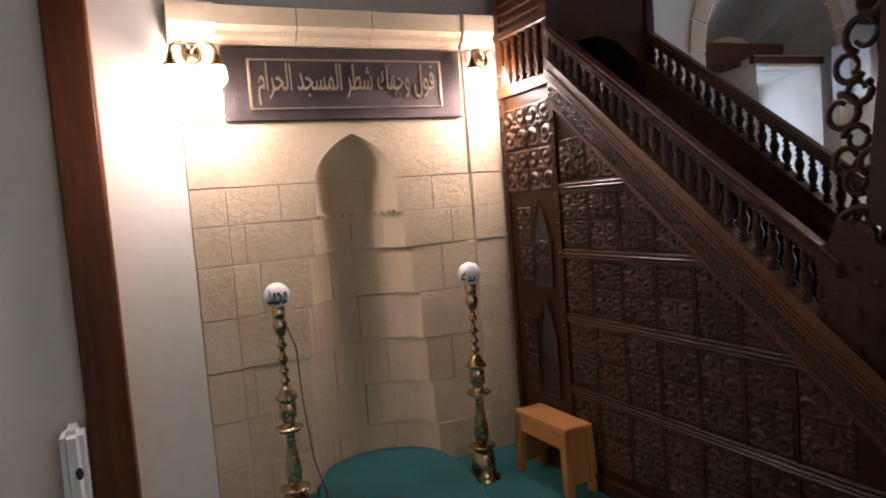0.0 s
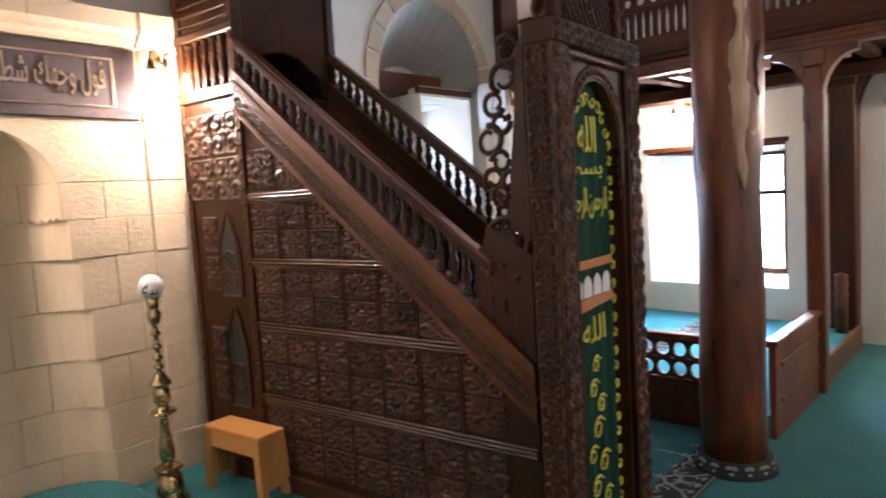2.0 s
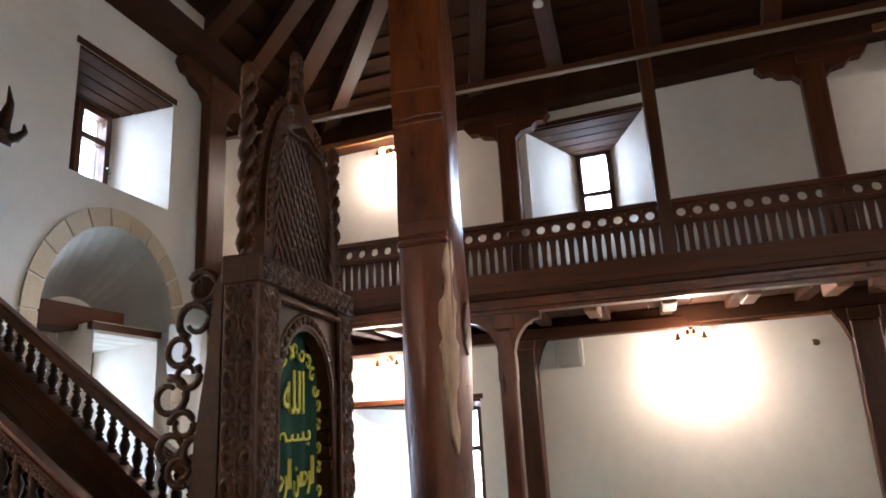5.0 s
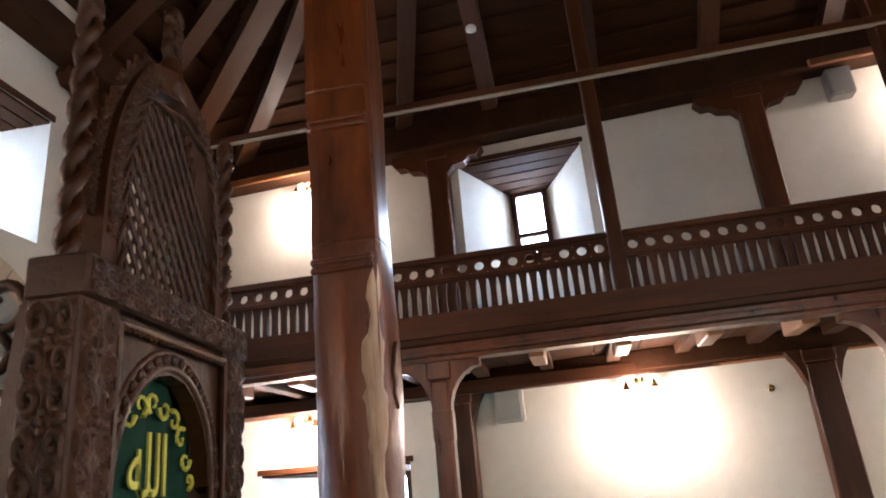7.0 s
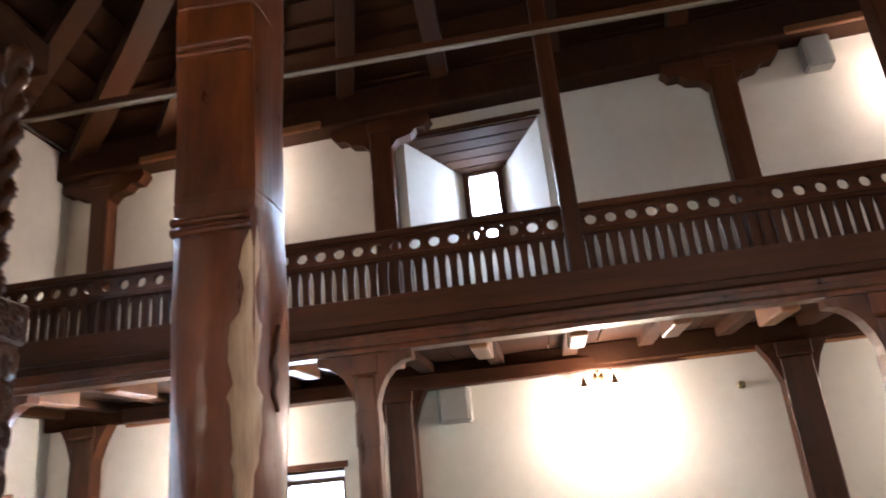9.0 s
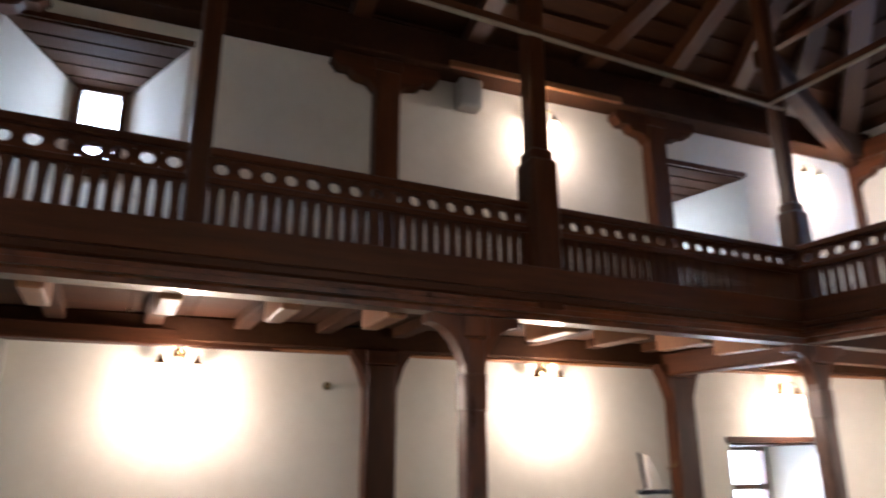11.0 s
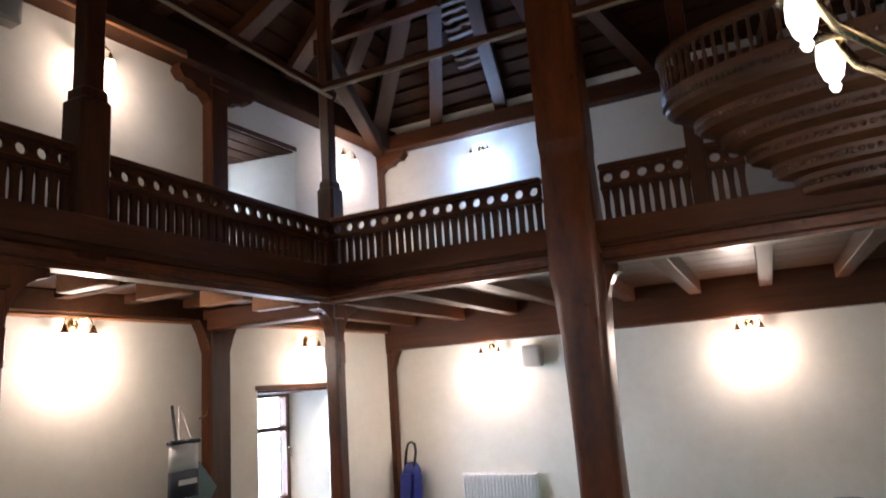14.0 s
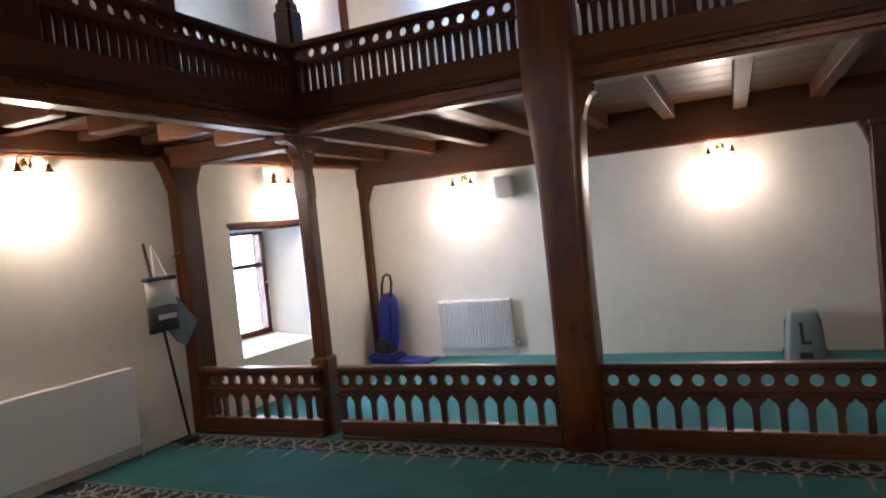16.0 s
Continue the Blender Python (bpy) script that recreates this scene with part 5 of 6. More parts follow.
outer = []
for i in range(N + 1):
    f = i / N
    outer.append((crest_half(f), 2.17 + 0.68 * f))
for s in (-1, 1):
    for i in range(N):
        w0, z0 = outer[i]
        w1, z1 = outer[i + 1]
        i0 = max(0.0, w0 - 0.07) if z0 < 2.74 else 0.0
        i1 = max(0.0, w1 - 0.07) if z1 < 2.74 else 0.0
        prism(bm, [(DX + s * i0, z0), (DX + s * w0, z0), (DX + s * w1, z1), (DX + s * i1 + s * 0.0005, z1)], CY - 0.03, CY + 0.02, "y")
part("crest_frame", bm, CARVED, minbar, "arched carved crest over the door")
bm = bmesh.new()
for i in range(-9, 10):
    for s in (-1, 1):
        x0, z0 = DX + 0.048 * i, 2.17
        pts = []
        for k in range(13):
            z = 2.17 + 0.54 * k / 12
            x = x0 + s * 0.30 * (z - 2.17) / 0.46 * 1.2
            f = (z - 2.17) / 0.68
            if abs(x - DX) < crest_half(f) - 0.062:
                pts.append((x, CY - 0.005 + 0.006 * s, z))
        if len(pts) > 1:
            tube(bm, pts, 0.0065, 4)
for i in range(-4, 5):
    tube(bm, [(DX + 0.048 * i, CY - 0.012, 2.17), (DX + 0.048 * i, CY - 0.012, 2.17 + 0.55 * math.sqrt(max(0.05, 1 - (abs(i) / 5.0) ** 2.2)))], 0.004, 4)
part("crest_lattice", bm, CARVED, minbar, "pierced diagonal lattice")
bm = bmesh.new()
for ph in (0, 180):
    pts = []
    for k in range(91):
        g = -1 + 2 * k / 90
        f = 0.79 * (1 - abs(g) ** 1.6)
        w = max(0.0, crest_half(f) - 0.066) * (1 if f < 0.74 else max(0.0, (0.79 - f) / 0.05))
        tw = radians(ph + 40 * k)
        pts.append((DX + math.copysign(w, g) + 0.006 * math.cos(tw), CY - 0.034 + 0.006 * math.sin(tw), 2.18 + 0.68 * f))
    tube(bm, pts, 0.0065, 5)
part("rope_moulding", bm, CARVED, minbar, "rope-carved moulding", None, True)
for i in range(4, N):
    for s in (-1, 1):
        w, z = outer[i]
        part("crest_curl", RELIEF, CARVED, minbar, "", Matrix.Translation((DX + s * (w + 0.005), CY - 0.005, z)) @ pose(0, 0, 0, 0, 0, 90) @ Matrix.Diagonal((0.12, 0.05, 0.05, 1)))
for i in range(3, N - 1):
    for s in (-1, 1):
        w, z = outer[i]
        part("crest_bead", RELIEF, CARVED_HI, minbar, "", Matrix.Translation((DX + s * (w - 0.042), CY - 0.032, z)) @ pose(0, 0, 0, 0, 0, 90) @ Matrix.Diagonal((0.1, 0.06, 0.05, 1)))
bm = bmesh.new()
lathe(bm, [(0.08, 2.78), (0.06, 2.86), (0.035, 2.91), (0.02, 2.93)], 10, Matrix.Translation((DX, CY, 0)) @ Matrix.Diagonal((1, 0.5, 1, 1)))
for k, (z, r) in enumerate(((2.945, 0.036), (3.0, 0.033), (3.055, 0.03))):
    tube(bm, [(DX + r * math.cos(radians(a)), CY, z + r * math.sin(radians(a))) for a in range(0, 360, 40)], 0.017, 6, True)
part("finial", bm, CARVED, minbar, "knotted ring finial", None, True)
for x in (PX0 + 0.03, PX1 - 0.03):
    bm = bmesh.new()
    top = 2.80
    for ph in (0, 180):
        tube(bm, [(x + 0.015 * math.cos(radians(ph + 1500 * i / 40)), CY + 0.015 * math.sin(radians(ph + 1500 * i / 40)), 2.17 + (top - 2.17) * i / 40) for i in range(41)], 0.0165, 6)
    lathe(bm, [(0.03, top - 0.02), (0.028, top + 0.02), (0.012, top + 0.045), (0.002, top + 0.05)], 8, Matrix.Translation((x, CY, 0)))
    part("twisted_pole", bm, CARVED, minbar, "twisted rope-carved pole", None, True)

# canopy over the top step
for x in (0.025, BW - 0.025):
    for y in (1.93, 2.42):
        part("canopy_post", block(x - 0.03, x + 0.03, y - 0.03, y + 0.03, 2.2, 3.15, 0.006), CARVED, minbar)
bm = bmesh.new()
for s in (-1, 1):
    half = [(DX + s * 0.001, 2.42), (DX + s * 0.001, 3.15), (DX + s * 0.34, 3.15), (DX + s * 0.34, 2.2), (DX + s * 0.28, 2.2), (DX + s * 0.27, 2.3), (DX + s * 0.2, 2.34), (DX + s * 0.12, 2.40)]
    prism(bm, half, 1.91, 1.94, "y")
part("canopy_front", bm, ROOF_SHADE_WOOD, minbar, "dark canopy front with an ogee arch")
for x in (0.0, BW - 0.04):
    bm = bmesh.new()
    box(bm, x + 0.008, x + 0.03, 1.95, 2.42, 2.55, 3.15)
    for i in range(10):
        tube(bm, [(x + (0.004 if x < 0.1 else 0.034), 1.95, 2.59 + 0.055 * i), (x + (0.004 if x < 0.1 else 0.034), 2.42, 2.59 + 0.055 * i)], 0.012, 5)
    part("canopy_side", bm, CARVED, minbar, "ribbed canopy side")
part("canopy_back", block(0.03, BW - 0.03, 2.43, 2.45, 2.2, 3.15, 0), ROOF_SHADE_WOOD, minbar)
part("canopy_floor", block(0.045, BW - 0.055, 1.93, 2.44, 2.1, 2.18, 0), ROOF_SHADE_WOOD, minbar)
part("canopy_cornice", block(-0.05, BW + 0.03, 1.84, 2.46, 3.15, 3.22, 0.012), CARVED, minbar)
for i in range(12):
    part("cornice_curl", RELIEF, CARVED_HI, minbar, "", Matrix.Translation((-0.01 + 0.069 * i, 1.835, 3.17)) @ pose(0, 0, 0, 0, 0, 90) @ Matrix.Diagonal((0.1, 0.08, 0.08, 1)))
bm = bmesh.new()
lathe(bm, [(0.5, 3.22), (0.42, 3.35), (0.3, 3.6), (0.12, 3.95), (0.03, 4.15), (0.002, 4.3)], 8, Matrix.Translation((DX, 2.12, 0)) @ Matrix.Diagonal((0.95, 0.65, 1, 1)))
part("canopy_spire", bm, CARVED, minbar)
for x in (-0.04, BW + 0.02):
    for y in (1.86, 2.4):
        bm = bmesh.new()
        s = 1 if x > 0 else -1
        tube(bm, [(x, y, 3.17), (x + s * 0.05, y - 0.03, 3.19), (x + s * 0.09, y - 0.04, 3.24), (x + s * 0.08, y - 0.04, 3.28)], [0.03, 0.025, 0.018, 0.006], 6)
        tube(bm, [(x, y, 3.2), (x, y, 3.3), (x + s * 0.02, y, 3.38), (x, y, 3.47)], [0.03, 0.035, 0.02, 0.004], 6)
        part("corner_finial", bm, CARVED, minbar, "flame-shaped corner finial", None, True)

# curtain
curtain = thing("door_curtain", T_B @ Matrix.Translation((DX, 0.08, 0)), "dark green velvet curtain with yellow embroidered calligraphy", "curtain")
bm = bmesh.new()
W2 = 0.25
vs = []
for i in range(25):
    x = -W2 + 2 * W2 * i / 24
    y = 0.008 * math.sin(i * 1.1) + 0.004 * math.sin(i * 2.7)
    vs.append([bm.verts.new((x, y + dy, z)) for dy in (0, 0.006) for z in (0.04, 2.0)])
for a, b in zip(vs, vs[1:]):
    bm.faces.new((a[0], b[0], b[1], a[1]))
    bm.faces.new((a[2], a[3], b[3], b[2]))
part("cloth", bm, GREEN_CLOTH, curtain, "", None, True)
for text, z, w, h in (("الله", 1.775, 0.17, 0.15), ("بسم", 1.61, 0.28, 0.07), ("الرحمن الرحيم", 1.48, 0.34, 0.15), ("الله", 0.96, 0.22, 0.11)):
    me = lettering(shaped(text), w, h, 0.003)
    me.materials.append(YELLOW_THREAD)
    part("embroidery", me, YELLOW_THREAD, curtain, "yellow embroidered lettering", Matrix.Translation((-0.01, -0.016, z)))


def curl(bm, x, z, r, turn, s=1):
    pts = []
    for i in range(10):
        a = radians(turn + s * 36 * i)
        rr = r * (1 - 0.08 * i)
        pts.append((x + rr * math.cos(a), -0.016, z + rr * math.sin(a)))
    tube(bm, pts, [0.007 - 0.0004 * i for i in range(10)], 4)


for s in (-1, 1):
    bm = bmesh.new()
    for i in range(22):
        curl(bm, s * 0.205, 0.14 + 0.076 * i, 0.022, 90 + 180 * (i % 2), s * (1 if i % 2 else -1))
    part("border_vine", bm, YELLOW_THREAD, curtain, "yellow embroidered vine border")
bm = bmesh.new()
for i in range(9):
    a = radians(20 + 140 * i / 8)
    curl(bm, 0.19 * math.cos(a), 1.72 + 0.2 * math.sin(a), 0.03, 60 * i, 1 if i % 2 else -1)
part("border_vine", bm, YELLOW_THREAD, curtain, "yellow embroidered vine border")
bm = bmesh.new()
for x, z, r in ((0, 0.80, 0.045), (-0.03, 0.70, 0.05), (0.04, 0.62, 0.05), (0, 0.52, 0.06), (-0.06, 0.42, 0.05), (0.05, 0.36, 0.06), (-0.03, 0.27, 0.06), (0.07, 0.2, 0.05), (-0.08, 0.14, 0.05)):
    curl(bm, x, z, r, 30, 1)
    curl(bm, x, z, r * 0.7, 210, -1)
part("flower_spray", bm, YELLOW_THREAD, curtain, "yellow embroidered flower spray")
bm = bmesh.new()
box(bm, -0.2, 0.2, -0.018, -0.008, 1.22, 1.255)
part("mosque_picture", bm, ORANGE_CLOTH, curtain, "embroidered picture of a domed shrine")
bm = bmesh.new()
for i in range(4):
    lathe(bm, [(0.042, 0), (0.042, 0.05), (0.03, 0.075), (0.005, 0.09)], 8, Matrix.Translation((-0.14 + 0.093 * i, -0.012, 1.10)) @ Matrix.Diagonal((1, 0.15, 1, 1)))
part("mosque_picture", bm, WHITE_CLOTH, curtain, "white embroidered arcade")
bm = bmesh.new()
prism(bm, [(-0.2, 1.04), (0.2, 1.06), (0.2, 1.10), (-0.2, 1.095)], -0.017, -0.008, "y")
part("mosque_picture", bm, ORANGE_CLOTH, curtain, "orange embroidered ground")

# ---- low wooden stool by the pulpit ----
stool = thing("wooden_stool", Matrix.Translation((2.745, 5.42, 0)) @ pose(0, 0, 0, 0, 0, 5.5) @ Matrix.Diagonal((0.8, 0.76, 1, 1)), "honey-coloured pine stool with slanted legs beside the pulpit", "stool")
part("seat", block(-0.11, 0.11, -0.31, 0.31, 0.335, 0.36, 0.006), PINE, stool)
for x in (-0.095, 0.095):
    part("apron", block(x - 0.01, x + 0.01, -0.29, 0.29, 0.24, 0.334, 0.004), PINE, stool)
for y in (-0.285, 0.285):
    part("end_apron", block(-0.085, 0.085, y - 0.012, y + 0.004, 0.05, 0.334, 0.004), PINE, stool)
for x in (-0.085, 0.085):
    for y in (-0.27, 0.27):
        bm = bmesh.new()
        s, t = (1 if x > 0 else -1), (1 if y > 0 else -1)
        lo = [(x + s * 0.012 + a, y + t * 0.03 + b, 0) for a, b in ((-0.028, -0.03), (0.028, -0.03), (0.028, 0.03), (-0.028, 0.03))]
        hi = [(x + a, y + b, 0.336) for a, b in ((-0.028, -0.035), (0.028, -0.035), (0.028, 0.035), (-0.028, 0.035))]
        l, h = [bm.verts.new(p) for p in lo], [bm.verts.new(p) for p in hi]
        bm.faces.new(l[::-1]), bm.faces.new(h)
        for i in range(4):
            bm.faces.new((l[i], l[(i + 1) % 4], h[(i + 1) % 4], h[i]))
        part("leg", bevelled(bm, 0.004), PINE, stool)

# prayer beads on the carpet
bm = bmesh.new()
for i in range(33):
    a = 6.2832 * i / 33
    lathe(bm, [(0.001, -0.005), (0.005, 0), (0.001, 0.005)], 6, Matrix.Translation((0.09 * math.cos(a) + 0.03 * math.cos(3 * a), 0.05 * math.sin(a), 0)))
single("prayer_beads", bm, COLUMN, T_M @ Matrix.Translation((-0.2, -0.55, 0.108)), "dark wooden prayer beads lying on the niche carpet", "beads")

# white heater by the post
heater = thing("tower_heater", T_M @ Matrix.Translation((-1.53, -0.11, 0)), "white tower heater with a dark dial standing beside the post", "heater")
part("body", bevelled(block(-0.05, 0.05, -0.1, 0.1, 0.02, 0.66, 0), 0.03, 3), WHITE_PLASTIC, heater)
bm = bmesh.new()
lathe(bm, [(0.03, 0), (0.028, 0.008), (0.001, 0.01)], 14, Matrix.Translation((0.02, -0.1, 0.46)) @ pose(0, 0, 0, 90) @ Matrix.Diagonal((0.6, 1, 1, 1)))
part("dial", bm, BLACK_PLASTIC, heater)
part("foot", block(-0.07, 0.07, -0.12, 0.12, 0, 0.02, 0.006), WHITE_PLASTIC, heater)


# ---- balustrades ----
def pierced_mesh(w, h, r, t, name="pierced_board", mat=None):
    """A board cell with a round hole, in x,z, thickness in y."""
    bm = bmesh.new()
    n = 16
    def ring(y):
        inner = [bm.verts.new((r * math.cos(6.2832 * i / n), y, r * math.sin(6.2832 * i / n))) for i in range(n)]
        outer_ = []
        for i in range(n):
            c, s = math.cos(6.2832 * i / n), math.sin(6.2832 * i / n)
            k = min(w / 2 / max(abs(c), 1e-6), h / 2 / max(abs(s), 1e-6))
            outer_.append(bm.verts.new((c * k, y, s * k)))
        return inner, outer_
    i0, o0 = ring(-t / 2)
    i1, o1 = ring(t / 2)
    for i in range(n):
        j = (i + 1) % n
        bm.faces.new((i0[i], i0[j], o0[j], o0[i]))
        bm.faces.new((i1[i], o1[i], o1[j], i1[j]))
        bm.faces.new((i0[i], i1[i], i1[j], i0[j]))
    return mesh_of(bm, name, mat or WOOD_X)


def slat_mesh(h, w_mid, w_end, t, name="slat", mat=None, arch=0.0):
    """A fretted flat slat: broad ends, waist in the middle."""
    bm = bmesh.new()
    pts = []
    for f, k in ((0, 1), (0.1, 1), (0.16, 0.55), (0.3, 0.2), (0.5, 0.0), (0.7, 0.2), (0.84, 0.55), (0.9, 1), (1, 1)):
        pts.append((w_mid + (w_end - w_mid) * k, f * h))
    prism(bm, [(p[0] / 2, p[1]) for p in pts] + [(-p[0] / 2, p[1]) for p in pts[::-1]], -t / 2, t / 2, "y")
    return mesh_of(bm, name, mat or WOOD_Z)


HOLE = pierced_mesh(0.112, 0.105, 0.032, 0.028)
SLAT = slat_mesh(0.25, 0.036, 0.052, 0.024)


def gallery_rail(name, m, length, label):
    """Runs along local +x from 0; base at z = 0 is the gallery's edge."""
    root = thing(name, m, label, "balustrade", "gallery balustrades")
    part("top_rail", block(0, length, -0.04, 0.04, 0.395, 0.44, 0.008), WOOD_X, root)
    part("middle_rail", block(0, length, -0.03, 0.03, 0.255, 0.29, 0.005), WOOD_X, root)
    part("bottom_rail", block(0, length, -0.035, 0.035, -0.03, 0.012, 0.005), WOOD_X, root)
    n = max(1, round(length / 0.112))
    for i in range(n):
        part("pierced_board", HOLE, WOOD_X, root, "", Matrix.Translation((length * (i + 0.5) / n, 0, 0.342)) @ Matrix.Diagonal((length / n / 0.112, 1, 1, 1)))
    n = max(1, round(length / 0.066))
    for i in range(n):
        part("slat", SLAT, WOOD_Z, root, "", Matrix.Translation((length * (i + 0.5) / n, 0, 0.008)))
    return root


RZ0 = 2.66
for y0, y1 in ((-4.08, -1.94), (-1.78, 0.0), (0.10, 1.9), (1.9, 3.7)):
    gallery_rail("gallery_balustrade", T_G @ Matrix.Translation((0, y0, RZ0)) @ pose(0, 0, 0, 0, 0, 90), y1 - y0, "dark fretted timber balustrade with round holes on the east gallery")
for x0, x1 in ((4.06, 5.86), (2.72, 3.64)):
    gallery_rail("gallery_balustrade", Matrix.Translation((x0, GS_Y, RZ0)), x1 - x0, "dark fretted timber balustrade with round holes on the back gallery")

HOLE_B = pierced_mesh(0.13, 0.14, 0.037, 0.03, "pierced_board", RAIL_WOOD)


def arch_slat_mesh():
    """Baluster between two ogee-headed openings, 0.15 apart."""
    bm = bmesh.new()
    half = [(0.021, 0), (0.021, 0.125), (0.024, 0.15), (0.036, 0.162), (0.038, 0.176), (0.058, 0.186), (0.066, 0.202), (0.0748, 0.208), (0.0748, 0.212)]
    prism(bm, half + [(-p[0], p[1]) for p in half[::-1]], -0.014, 0.014, "y")
    return mesh_of(bm, "baluster", RAIL_WOOD)


ARCH = arch_slat_mesh()


def low_rail(m, length, label):
    root = thing("balustrade", m, label, "balustrade", "low balustrades")
    part("top_rail", block(0, length, -0.045, 0.045, 0.53, 0.57, 0.01), RAIL_WOOD, root)
    part("middle_rail", block(0, length, -0.03, 0.03, 0.355, 0.392, 0.005), RAIL_WOOD, root)
    part("bottom_rail", block(0, length, -0.04, 0.04, 0.03, 0.146, 0.008), RAIL_WOOD, root)
    part("plinth", block(0, length, -0.05, 0.05, 0.0, 0.03, 0.004), RAIL_WOOD, root)
    n = max(1, round(length / 0.13))
    for i in range(n):
        part("pierced_board", HOLE_B, RAIL_WOOD, root, "", Matrix.Translation((length * (i + 0.5) / n, 0, 0.461)) @ Matrix.Diagonal((length / n / 0.13, 1, 1, 1)))
    n = max(1, round(length / 0.15))
    for i in range(n + 1):
        part("baluster", ARCH, RAIL_WOOD, root, "", Matrix.Translation((min(max(length * i / n, 0.02), length - 0.02), 0, 0.145)))
    return root


low_rail(Matrix.Translation((4.0, GS_Y, 0)), 1.76, "low red-brown timber balustrade with round and ogee openings")
low_rail(Matrix.Translation((5.93, GS_Y, 0)), 1.28, "short low red-brown timber balustrade by the east wall")
low_rail(Matrix.Translation((W_X + 0.02, GS_Y, 0)), 3.70 - W_X - 0.02, "long low red-brown timber balustrade with round and ogee openings")

# platform front and its pierced end
part("front_panel", block(4.955, 5.98, 3.30, 3.34, 0.0, 0.56, 0.006), COLUMN, plat, "dark panelled platform front")
part("front_rail", block(4.92, 6.0, 3.28, 3.36, 0.56, 0.60, 0.008), COLUMN, plat, "varnished top rail")
for z in (0.2, 0.42):
    part("front_batten", block(5.06, 5.96, 3.288, 3.30, z, z + 0.03, 0.003), COLUMN, plat)
part("front_panel", block(6.1, 7.55, 3.30, 3.34, 0.0, 0.2, 0.006), COLUMN, plat, "low platform edge board")
part("end_panel", block(4.92, 4.95, 3.36, Q_Y, 0.0, 0.30, 0.004), COLUMN, plat)
part("end_rail", block(4.895, 4.975, 3.36, Q_Y, 0.555, 0.595, 0.006), COLUMN, plat)
HOLE_C = pierced_mesh(0.11, 0.125, 0.045, 0.03, "pierced_board", COLUMN)
for i in range(22):
    for j in range(2):
        part("pierced_board", HOLE_C, COLUMN, plat, "", Matrix.Translation((4.935, 3.42 + 0.11 * i, 0.365 + 0.127 * j)) @ pose(0, 0, 0, 0, 0, 90))
bm = bmesh.new()
lathe(bm, [(0.05, 0.3), (0.05, 0.75), (0.06, 0.78), (0.04, 0.81), (0.055, 0.86), (0.05, 0.92), (0.055, 0.95), (0.01, 0.97)], 12)
single("newel_post", bm, COLUMN, T_E @ Matrix.Translation((-0.28, 0.12, -0.3)), "turned dark newel beside the wall post on the platform", "newel", kind="structure", smooth=True)


# ---- carpet borders ----
def rug_border(name, x0, x1, y, mirror=1, label="carpet border of grey scrollwork with pale spear tips on the teal carpet"):
    root = thing(name, Matrix.Translation((0, y, 0)), label, "carpet", kind="structure")
    part("band", block(x0, x1, -0.11, 0.11, 0.0008, 0.004, 0), CARPET_DARK, root)
    bm = bmesh.new()
    n = int((x1 - x0) / 0.34)

    def flat(pts, w, z=0.0055):
        for (ax, ay), (bx, by) in zip(pts, pts[1:]):
            d = Vector((bx - ax, by - ay))
            if d.length < 1e-5:
                continue
            p = Vector((-d.y, d.x)).normalized() * w / 2
            bm.faces.new([bm.verts.new((vx, vy * mirror, z)) for vx, vy in ((ax - p.x, ay - p.y), (bx - p.x, by - p.y), (bx + p.x, by + p.y), (ax + p.x, ay + p.y))])

    def dia(cx_, cy_, rx_, ry_, z=0.006):
        bm.faces.new([bm.verts.new((cx_ + a, (cy_ + b) * mirror, z)) for a, b in ((rx_, 0), (0, ry_), (-rx_, 0), (0, -ry_))])

    for i in range(n):
        c = x0 + 0.34 * (i + 0.5)
        flat([(c - 0.17, -0.08), (c - 0.1, -0.02), (c - 0.06, 0.07), (c, 0.11), (c + 0.06, 0.07), (c + 0.1, -0.02), (c + 0.17, -0.08)], 0.02)
        for s in (-1, 1):
            flat([(c + s * (0.05 + 0.045 * math.cos(radians(a))), -0.01 + 0.045 * math.sin(radians(a))) for a in range(-60, 241, 30)], 0.015)
            flat([(c + s * (0.13 + 0.03 * math.cos(radians(a))), 0.06 + 0.03 * math.sin(radians(a))) for a in range(0, 271, 30)], 0.013)
            dia(c + s * 0.09, -0.07, 0.03, 0.018)
            flat([(c + s * 0.02, 0.02), (c + s * 0.07, 0.075), (c + s * 0.12, 0.1)], 0.012)
        dia(c, 0.03, 0.02, 0.03)
        dia(c, -0.07, 0.035, 0.02)
        for k, (yy, rx_, ry_) in enumerate(((0.135, 0.03, 0.022), (0.17, 0.012, 0.02), (0.205, 0.026, 0.012), (0.235, 0.012, 0.018), (0.265, 0.018, 0.01), (0.29, 0.006, 0.016))):
            dia(c, yy, rx_, ry_)
        dia(c + 0.17, 0.12, 0.022, 0.016)
        dia(c + 0.17, 0.15, 0.008, 0.02)
    flat([(x0, -0.105), (x1, -0.105)], 0.012)
    ob = part("scrollwork", bm, CARPET_PALE, root, "pale grey scrollwork")
    ob["kind"] = "stuff"
    return root


rug_border("carpet_border", W_X, 7.3, GS_Y + 0.2)
rug_border("carpet_border", W_X, 7.4, -0.72)
rug_border("carpet_border", W_X, 7.5, 0.70)
rug_border("carpet_border", W_X, 7.6, 2.09)
rb = rug_border("carpet_border", 5.1, 7.6, 4.6, 1, "pale scrollwork border on the blue platform carpet")
rb.matrix_basis = Matrix.Translation((0, 4.6, 0.14))
rug_border("carpet_border", 3.6, 4.85, 3.52)

